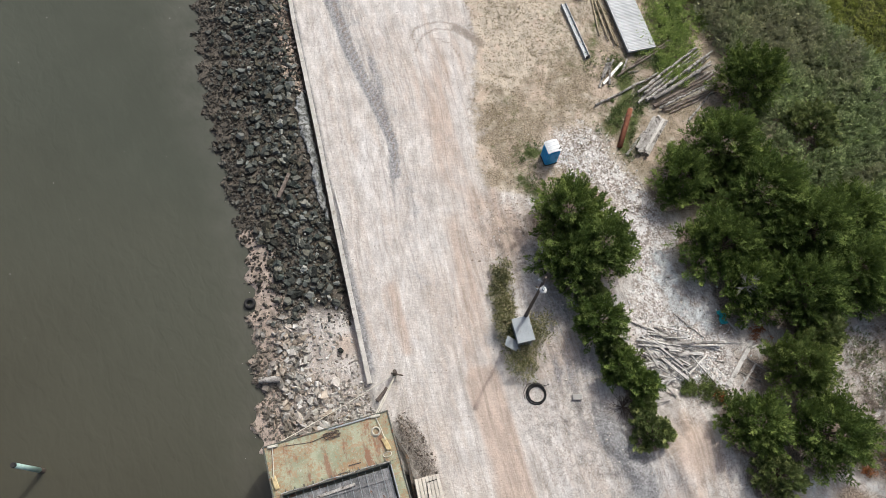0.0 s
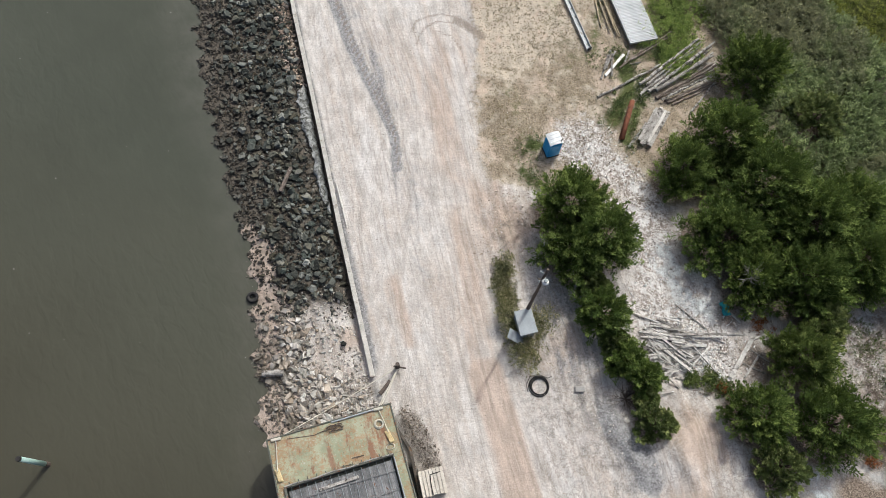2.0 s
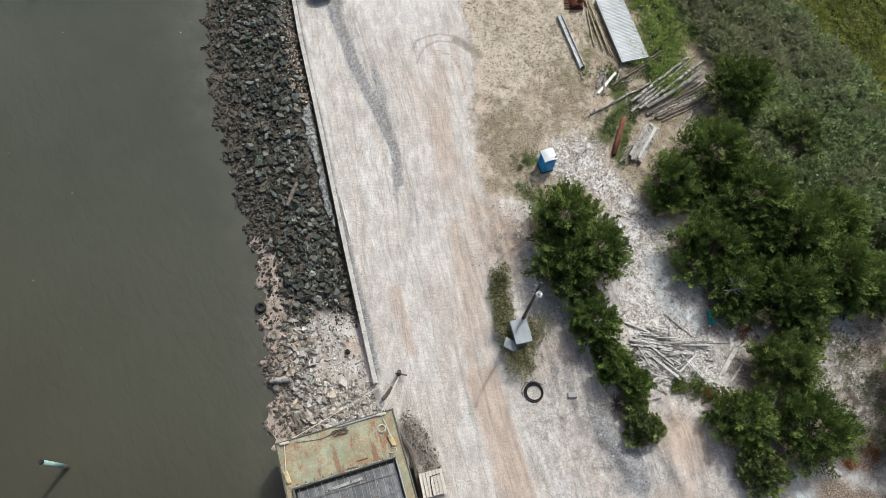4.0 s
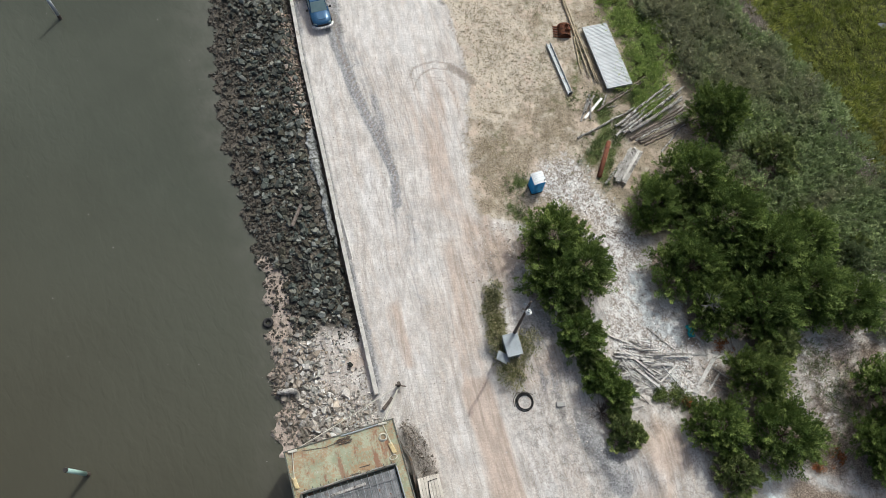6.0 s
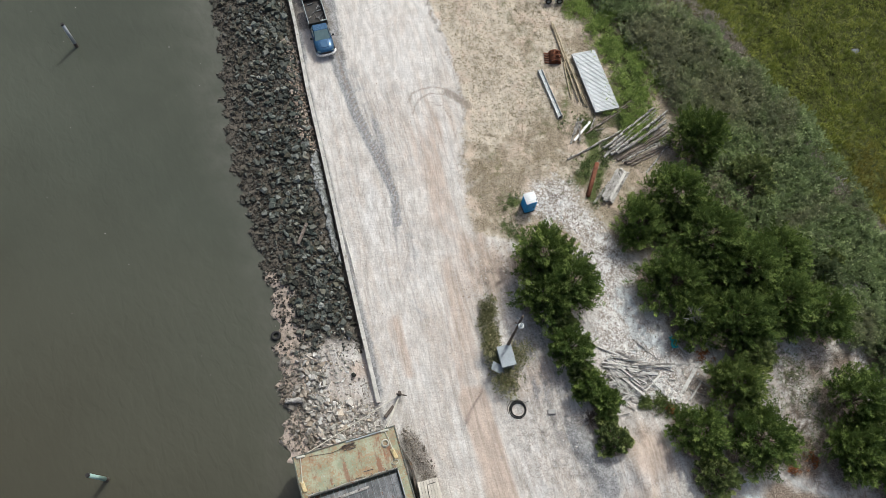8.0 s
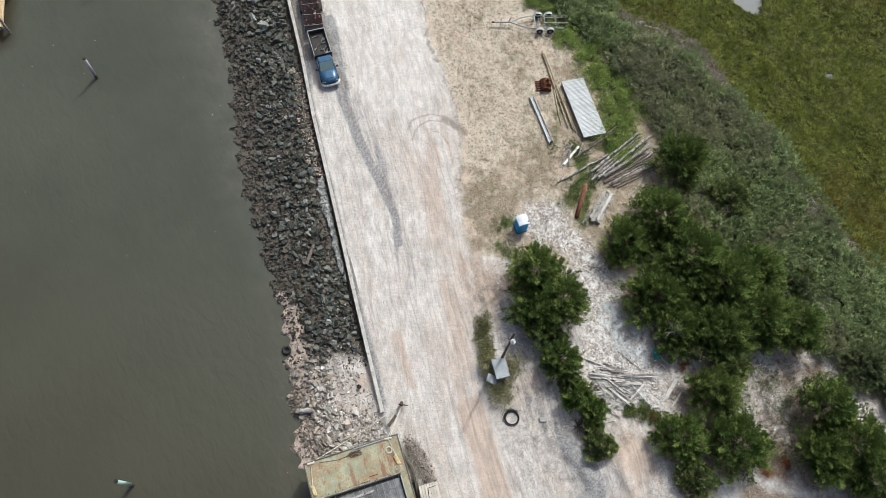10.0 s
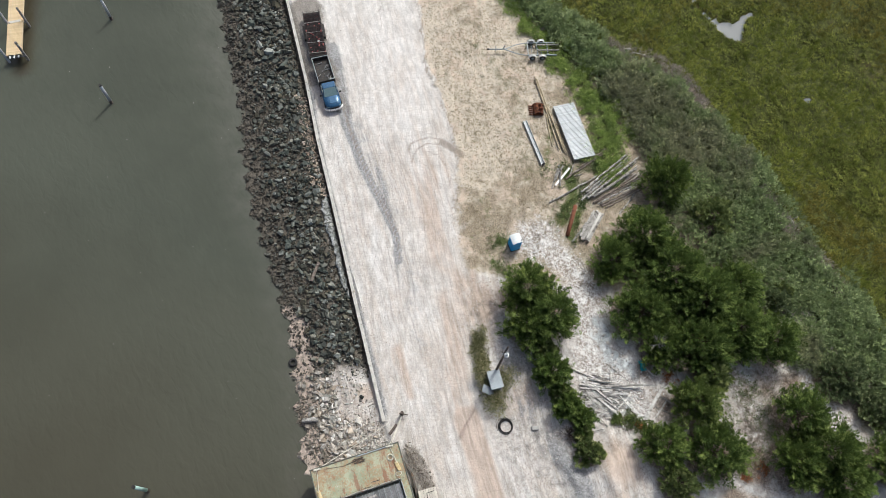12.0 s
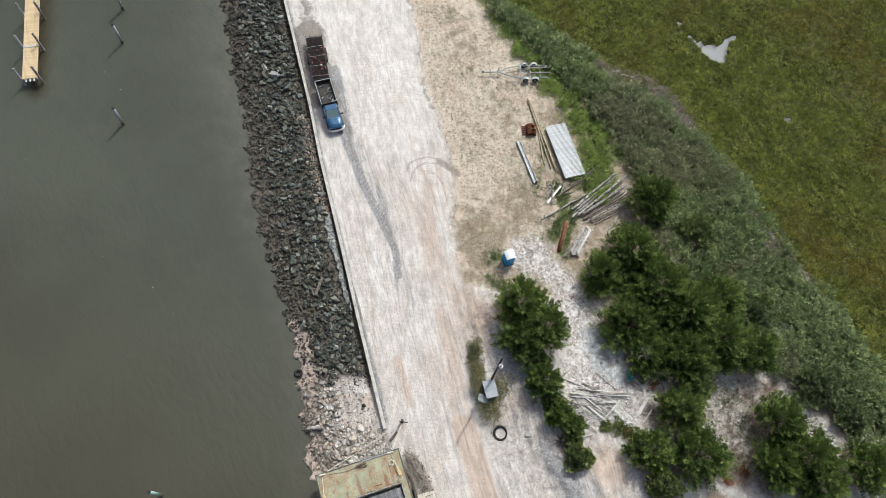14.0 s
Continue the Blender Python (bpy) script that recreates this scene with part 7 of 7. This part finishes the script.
def bare_shrub(name, label, x, y, z, r, n, seed_, mat=M_DEAD):
    rng = random.Random(seed_)
    bm = bmesh.new()
    for i in range(n):
        a, e = rng.uniform(0, 6.28), rng.uniform(0.15, 1.2)
        d = Vector((math.cos(a) * math.cos(e), math.sin(a) * math.cos(e), math.sin(e))) * r * rng.uniform(0.6, 1.1)
        b = Vector((x, y, z))
        rod(bm, b, b + d * 0.5, 0.022, 0.016, 5)
        for k in range(4):
            f = d * rng.uniform(0.35, 0.6)
            rod(bm, b + f, b + f + d * 0.45 + Vector((rng.uniform(-0.3, 0.3), rng.uniform(-0.3, 0.3), rng.uniform(-0.1, 0.25))) * r, 0.013, 0.006, 4)
    return single(name, bm, mat, label, "shrub")


bare_shrub("dead_shrub", "leafless grey dead shrub among green cedars", 21.1, 18.6, 2.4, 1.0, 18, 3)
bare_shrub("dead_shrub", "bleached leafless dead shrub at the marsh edge", 38.6, 29.2, -0.2, 1.3, 20, 4)
bare_shrub("dead_shrub", "bleached leafless dead shrub at the marsh edge", 36.4, 29.0, 0.0, 1.0, 16, 5)
bare_shrub("dead_shrub", "grey leafless shrub by the shell track", 43.6, 15.6, 0.5, 1.2, 18, 6)
bare_shrub("dry_branch", "reddish brown dry branches under low cedars", 13.4, 9.7, 0.05, 1.35, 34, 8, M_BARK)
bare_shrub("dry_branch", "reddish brown dry branches under low cedars", 14.3, 9.0, 0.05, 0.9, 18, 18, M_BARK)

# ---- weeds round the cabinet ----
def weeds():
    rng = np.random.default_rng(31)
    line = [(4.35, 18.2), (4.5, 16.6), (4.9, 15.2), (5.3, 14.0), (5.9, 12.4), (6.5, 11.2)]

    def test(x, y, u):
        g = np.maximum.reduce([1.4 * along(x, y, line, 0.95), bell(x, y, 7.15, 14.4, 0.75), bell(x, y, 6.6, 12.2, 0.7), 0.9 * bell(x, y, 7.4, 13.6, 0.4)])
        inside = (np.abs((x - 6.13) * 0.342 - (y - 13.68) * 0.94) < 0.75) & (np.abs((x - 6.13) * 0.94 + (y - 13.68) * 0.342) < 0.48)
        return (u < g * (0.62 + 0.55 * ripple(x, y, 1.6, 4))) & ~inside
    x, y = scatter(rng, 3800, 3, 9, 10, 19, test)
    clumps("weeds", "tall rough weeds and dry stalks round the cabinet", "weeds", x, y, rng, M_WEED, 1.15, 0.26, 22, 0.17, 0.03)
    x, y = scatter(rng, 900, 3, 9, 10, 19, test)
    blades("weed_stalks", "straw coloured weed stalks", "weeds", x, y, rng, M_STRAW, 6, 0.7, 0.9, 0.014)
    for cx, cy, r in ((19.15, 11.7, 0.7), (17.9, 11.55, 0.45), (20.1, 11.3, 0.6)):
        n = 40
        x, y = rng.normal(cx, r * 0.45, n), rng.normal(cy, r * 0.45, n)
        clumps("low_shrub", "small green shrub beside broken boards", "shrub", x, y, rng, M_OLIVE, 0.6, 0.25, 30, 0.16, 0.04)


weeds()


def russet_shrubs():
    rng = np.random.default_rng(52)
    for cx, cy, r, k in ((19.95, 11.25, 0.45, 22), (22.9, 16.0, 0.6, 20), (31.3, 8.6, 0.7, 22), (29.6, 7.6, 0.4, 12)):
        x, y = rng.normal(cx, r * 0.5, k), rng.normal(cy, r * 0.5, k)
        clumps("russet_shrub", "small russet brown dying shrub on pale sand", "shrub", x, y, rng, M_REDLEAF, 0.5, 0.2, 26, 0.14, 0.03)


russet_shrubs()

# ---- shore finds ----
bm = rod(bmesh.new(), (-11.05, 8.4, -0.5), (-9.65, 8.65, -0.42), 0.24, 0.2, 12, 0.03, 5)
single("beach_log", bm, M_GREYWOOD, "tan driftwood log among pale rubble", "log")
bm = box(bmesh.new(), (2.1, 0.28, 0.26), (-12.37, 22.9, ground_at(-12.4, 22.9) + 0.42), (4, -3, 79), 0.04)
single("square_timber", bm, M_DARKLOG, "grey square timber lying on dark riprap", "timber")
bm = torus(bmesh.new(), 0.3, 0.13, (-12.97, 13.72, -0.82), 28, 10)
single("old_tyre", bm, M_BLACK, "old black tyre half buried at the waterline", "tyre", "", True)
bm = rod(bmesh.new(), (-8.55, 23.0, 0.1), (-7.15, 19.55, 0.1), 0.06, 0.05, 8, 0.01, 5)
single("pale_pole", bm, M_PALEWOOD, "pale thin pole lying along the kerb", "pole")
for k, (px, py, ln, rz, w) in enumerate(((36.3, 34.6, 1.6, -62, 0.16), (36.6, 34.5, 1.4, -66, 0.12), (38.0, 32.6, 1.1, -40, 0.1), (20.3, 54.4, 1.6, -10, 0.12), (19.0, 54.9, 0.8, 10, 0.2), (36.9, 35.0, 0.6, 20, 0.1))):
    bm = rod(bmesh.new(), (px - ln / 2 * math.cos(radians(rz)), py - ln / 2 * math.sin(radians(rz)), 0.0), (px + ln / 2 * math.cos(radians(rz)), py + ln / 2 * math.sin(radians(rz)), 0.06), w / 2, w / 2.4, 8, 0.015, 4)
    single("driftwood", bm, M_PALEWOOD, "bleached driftwood stranded at the marsh edge", "driftwood", "stranded driftwood")
bm = rod(bmesh.new(), (28.4, 47.4, -0.25), (28.4, 47.4, 0.15), 0.16, 0.2, 12)
single("washed_up_bucket", bm, M_RED, "faded red plastic bucket stranded at marsh edge", "bucket")

# ---- pilings and dock ----
def piling(x, y, top, sleeve, label, lean=(0, 0)):
    p = thing("mooring_piling", label, "piling", pose(x, y, WATER), "pilings in the river")
    h = top - WATER
    part("timber", rod(bmesh.new(), (0, 0, -2.5), (lean[0] * 0.2, lean[1] * 0.2, 0.55), 0.17, 0.17, 12), M_POLEW, p)
    s = part("sleeve", rod(bmesh.new(), (lean[0] * 0.15, lean[1] * 0.15, 0.45), (lean[0], lean[1], h), 0.165, 0.15, 16), sleeve, p, "", True)
    bm = rod(bmesh.new(), (lean[0], lean[1], h - 0.02), (lean[0], lean[1], h + 0.1), 0.175, 0.15, 14)
    part("cap", bm, M_BLACK, s, "dark cap")


piling(-23.46, 0.98, 2.7, M_SLEEVE, "pale green sleeved piling standing in the river")
for x, y, top in ((-38.0, 40.2, 2.2), (-41.25, 51.5, 2.3), (-42.6, 56.6, 2.3), (-44.6, 64.0, 2.3)):
    piling(x, y, top, M_PVC, "pale sleeved piling standing in the river")


def dock():
    d = thing("dock", "narrow new timber dock with pale boards over the river", "dock", pose(-49.55, 44.2, 0.2, 0, 0, 17))
    L, W = 26.0, 1.68
    for s in (-0.72, 0, 0.72):
        part("joist", box(bmesh.new(), (0.08, L, 0.24), (s, L / 2, -0.16)), M_FRESH, d)
    first = None
    for i in range(int(L / 0.155)):
        if first is None:
            first = part("deck_board", box(bmesh.new(), (W, 0.142, 0.04), (0, 0, 0), bevel=0.006), M_FRESH, d)
            first.location = (0, 0.08, 0)
        else:
            o = new("deck_board", first.data)
            o.parent = d
            o.location = (random.uniform(-0.012, 0.012), 0.08 + i * 0.155, random.uniform(-0.003, 0.003))
    for k, y in enumerate((0.1, 4.9, 9.8, 14.8, 20.0, 25.0)):
        for s in (-1, 1):
            p = part("dock_pile", rod(bmesh.new(), (s * 1.02, y, -3.6), (s * 1.0, y, 1.75), 0.15, 0.13, 12), M_PVC if s < 0 else M_GREYWOOD, d)
            part("pile_cap", rod(bmesh.new(), (s * 1.0, y, 1.74), (s * 1.0, y, 1.84), 0.16, 0.1, 12), M_GREYWOOD, p)
        part("cross_beam", box(bmesh.new(), (2.2, 0.16, 0.2), (0, y, -0.4)), M_GREYWOOD, d)
    for s in (-0.45, 0.0, 0.45):
        part("end_bracket", box(bmesh.new(), (0.12, 0.34, 0.12), (s, -0.2, -0.1)), M_WHITE, d)
    part("pipe_saddle", box(bmesh.new(), (1.3, 0.3, 0.05), (-0.1, 4.7, 0.04), (0, 0, 6), 0.01), M_PALEWOOD, d)


dock()

# ---- truck and its trailer ----
def truck():
    t = thing("pickup_truck", "dark blue pickup truck with a railed black bed", "truck", pose(-14.66, 44.62, ground_at(-14.7, 44.6), 0, 0, 203.4))
    # cab and hood; +y is forward
    bm = bmesh.new()
    rows = []
    for y, w, z in ((0.22, 0.9, 1.0), (0.8, 0.92, 1.02), (1.6, 0.93, 1.08), (2.1, 0.92, 1.13), (2.6, 0.88, 1.1), (2.95, 0.8, 1.03), (3.14, 0.68, 0.94), (3.2, 0.5, 0.86)):
        rows.append([bm.verts.new(p) for p in ((-w, y, 0.45), (-w, y, z - 0.16), (-w * 0.9, y, z - 0.03), (-w * 0.45, y, z + 0.03), (0, y, z + 0.02), (w * 0.45, y, z + 0.03), (w * 0.9, y, z - 0.03), (w, y, z - 0.16), (w, y, 0.45))])
    for a, c in zip(rows, rows[1:]):
        for k in range(9):
            bm.faces.new((a[k], a[(k + 1) % 9], c[(k + 1) % 9], c[k]))
    bm.faces.new(rows[0][::-1])
    bm.faces.new(rows[-1])
    bmesh.ops.recalc_face_normals(bm, faces=bm.faces)
    part("body", bm, M_PAINT, t, smooth=True)
    bm = bmesh.new()
    lo = [bm.verts.new((x, y, 1.03)) for x, y in ((-0.86, 0.2), (0.86, 0.2), (0.82, 1.9), (-0.82, 1.9))]
    hi = [bm.verts.new((x, y, 1.66)) for x, y in ((-0.7, 0.36), (0.7, 0.36), (0.68, 1.08), (-0.68, 1.08))]
    bm.faces.new(hi)
    bm.faces.new(lo[::-1])
    for k in range(4):
        bm.faces.new((lo[k], lo[(k + 1) % 4], hi[(k + 1) % 4], hi[k]))
    bmesh.ops.bevel(bm, geom=bm.edges[:], offset=0.06, segments=2, affect="EDGES", profile=0.5)
    part("cab", bm, M_PAINT, t)
    part("windshield", box(bmesh.new(), (1.48, 0.03, 0.9), (0, 1.5, 1.4), (52, 0, 0), 0.01, (0.88, 1)), M_GLASS, t, "pale tinted windshield")
    part("hood_scoop", box(bmesh.new(), (0.7, 0.8, 0.05), (0, 2.4, 1.14), (-4, 0, 0), 0.02), M_PAINT, t)
    part("rear_window", box(bmesh.new(), (1.2, 0.03, 0.34), (0, 0.29, 1.42), (-20, 0, 0), 0.01), M_GLASS, t)
    for s in (-1, 1):
        part("side_window", box(bmesh.new(), (0.03, 0.95, 0.34), (s * 0.81, 1.0, 1.42), (0, s * -12, 0), 0.01), M_GLASS, t)
        m_ = part("mirror", box(bmesh.new(), (0.2, 0.1, 0.24), (s * 1.08, 1.62, 1.25), bevel=0.03), M_BLACK, t)
        part("mirror_arm", box(bmesh.new(), (0.2, 0.04, 0.05), (s * 0.94, 1.62, 1.18)), M_BLACK, m_)
        part("headlight", box(bmesh.new(), (0.3, 0.08, 0.2), (s * 0.66, 3.06, 0.86), (0, 0, -28 * s), 0.03), M_GLASS, t)
        part("door_handle", box(bmesh.new(), (0.03, 0.16, 0.04), (s * 0.93, 0.7, 1.0)), M_BLACK, t)
        part("wheel_arch", torus(bmesh.new(), 0.42, 0.05, (0, 0, 0), 20, 6), M_BLACK, t).matrix_basis = pose(s * 0.88, 2.35, 0.45, 0, 90, 0)
        for y in (2.35, -1.75):
            wheel(t, (s * 0.82, y, 0.4), 0.4, 0.26, True, M_CHROME)
    part("front_bumper", tube(bmesh.new(), [(-0.93, 2.86, 0.58), (-0.84, 3.1, 0.58), (-0.55, 3.27, 0.58), (0, 3.32, 0.58), (0.55, 3.27, 0.58), (0.84, 3.1, 0.58), (0.93, 2.86, 0.58)], 0.13, 8), M_CHROME, t, "bright chrome front bumper")
    part("grille", box(bmesh.new(), (1.0, 0.06, 0.24), (0, 3.2, 0.76), bevel=0.02), M_BLACK, t)
    # bed
    part("bed_floor", box(bmesh.new(), (1.84, 3.45, 0.14), (0, -1.6, 0.88), bevel=0.02), M_CARBLACK, t)
    for s in (-1, 1):
        part("bed_side", box(bmesh.new(), (0.07, 3.45, 0.5), (s * 0.9, -1.6, 1.15), bevel=0.02), M_CARBLACK, t)
        part("bed_rail", box(bmesh.new(), (0.08, 3.5, 0.06), (s * 0.9, -1.6, 1.44), bevel=0.015), M_GALV, t)
    part("tailgate", box(bmesh.new(), (1.86, 0.07, 0.5), (0, -3.33, 1.15), bevel=0.02), M_CARBLACK, t)
    part("tail_rail", box(bmesh.new(), (1.88, 0.09, 0.06), (0, -3.33, 1.44), bevel=0.015), M_GALV, t)
    part("headboard", box(bmesh.new(), (1.84, 0.07, 0.75), (0, 0.12, 1.3), bevel=0.02), M_CARBLACK, t)
    part("headboard_rail", box(bmesh.new(), (0.5, 0.1, 0.06), (-0.55, 0.1, 1.72), (0, 0, 8), 0.015), M_GALV, t)
    part("chassis", box(bmesh.new(), (0.9, 6.0, 0.2), (0, 0, 0.55)), M_BLACK, t)
    return t


truck()
rng_ = random.Random(12)
tm = pose(-14.66, 44.62, ground_at(-14.7, 44.6), 0, 0, 203.4)
for k in range(16):
    p = tm @ Vector((rng_.uniform(-0.6, 0.6), rng_.uniform(-2.9, -0.3), 1.02))
    a = rng_.uniform(0, 3.14)
    ln = rng_.uniform(0.25, 0.7)
    bm = box(bmesh.new(), (ln, rng_.uniform(0.04, 0.1), 0.1), (p.x, p.y, p.z), (0, rng_.uniform(-10, 10), math.degrees(a)), 0.01)
    single("scrap_piece", bm, M_DARKDECK if k % 4 else M_GREYWOOD, "scrap stick lying in the black truck bed", "scrap", "scrap in the bed")


def cargo_trailer():
    t = thing("cargo_trailer", "dark flatbed trailer hitched behind the blue truck", "trailer", pose(-17.2, 51.15, ground_at(-17.2, 51), 0, 0, 197.6))
    L, W = 6.5, 1.9
    part("deck", box(bmesh.new(), (W, L, 0.12), (0, 0, 0.72), bevel=0.015), M_CARBLACK, t)
    for s in (-1, 1):
        part("side_rail", box(bmesh.new(), (0.07, L, 0.08), (s * W / 2, 0, 1.15), bevel=0.012), M_CARBLACK, t)
        for k in range(6):
            part("stake", box(bmesh.new(), (0.06, 0.06, 0.45), (s * W / 2, -L / 2 + 0.1 + k * (L - 0.2) / 5, 0.95)), M_CARBLACK, t)
        for y in (-0.55, 0.35):
            wheel(t, (s * (W / 2 + 0.14), y - 0.4, 0.36), 0.36, 0.22, True)
        part("fender", box(bmesh.new(), (0.26, 1.9, 0.05), (s * (W / 2 + 0.14), -0.5, 0.8), bevel=0.02), M_CARBLACK, t)
        part("tongue_arm", tube(bmesh.new(), [(s * 0.7, L / 2, 0.68), (0.0, L / 2 + 0.7, 0.62)], 0.05), M_CARBLACK, t)
    part("end_rail", box(bmesh.new(), (W, 0.07, 0.08), (0, L / 2, 1.15), bevel=0.012), M_CARBLACK, t)
    for k in range(9):
        part("cross_bar", box(bmesh.new(), (W + 0.1, 0.035, 0.04), (random.uniform(-0.03, 0.03), -L / 2 + 0.35 + k * 0.72, 1.26), (0, random.uniform(-2, 2), random.uniform(-4, 4))), M_POT if k % 2 else M_GREYWOOD, t)
    part("hitch", box(bmesh.new(), (0.16, 0.3, 0.16), (0, L / 2 + 0.62, 0.64), bevel=0.03), M_GALV, t)
    return t


cargo_trailer()


def wire_trap(m):
    """A crab pot: four corner wires, hoops and netting bars."""
    t = thing("crab_pot", "dark rusty wire crab pot stacked on the trailer", "trap", m, "stacked crab pots")
    s, h = 0.29, 0.42
    bm = bmesh.new()
    for z in (0.02, h / 2, h):
        tube(bm, [(-s, -s, z), (s, -s, z), (s, s, z), (-s, s, z), (-s, -s, z)], 0.012, 4)
    for x in (-s, s):
        for y in (-s, s):
            rod(bm, (x, y, 0), (x, y, h), 0.012, seg=4)
    part("frame", bm, M_POT, t)
    bm = bmesh.new()
    for k in range(1, 6):
        f = -s + 2 * s * k / 6
        box(bm, (2 * s, 0.012, 0.012), (0, f, h - 0.01))
        box(bm, (0.012, 2 * s, 0.012), (f, 0, h - 0.01))
        box(bm, (2 * s, 0.012, 0.012), (0, f, h / 2))
    part("netting", bm, M_POT, t)
    bm = box(bmesh.new(), (2 * s - 0.04, 2 * s - 0.04, 0.03), (0, 0, 0.02))
    part("floor_net", bm, M_POT, t)
    return t


base = pose(-17.2, 51.15, ground_at(-17.2, 51), 0, 0, 197.6)
proto = None
for row in range(10):
    for col in range(3):
        m = base @ pose(-0.6 + col * 0.6 + rng_.uniform(-0.02, 0.02), -2.85 + row * 0.62 + rng_.uniform(-0.05, 0.05), 0.78, rng_.uniform(-4, 4), rng_.uniform(-4, 4), rng_.uniform(-16, 16))
        if proto is None:
            proto = wire_trap(m)
        else:
            copy_thing(proto, m)
        if rng_.random() < 0.8 and row > 2:
            p = base @ Vector((-0.6 + col * 0.6 + rng_.uniform(-0.3, 0.3), -2.85 + row * 0.62 + rng_.uniform(-0.3, 0.3), 1.27))
            bm = bmesh.new()
            bmesh.ops.create_uvsphere(bm, u_segments=10, v_segments=7, radius=0.08)
            bmesh.ops.transform(bm, matrix=Matrix.Translation(p) @ Matrix.Rotation(rng_.uniform(0, 3), 4, "Z") @ Matrix.Diagonal((rng_.uniform(1.0, 2.4), rng_.uniform(0.6, 1.1), 0.9, 1)), verts=bm.verts)
            single("trap_float", bm, M_RED if rng_.random() < 0.93 else M_WHITE, "small painted float lying on a crab pot", "float", "trap floats", True)
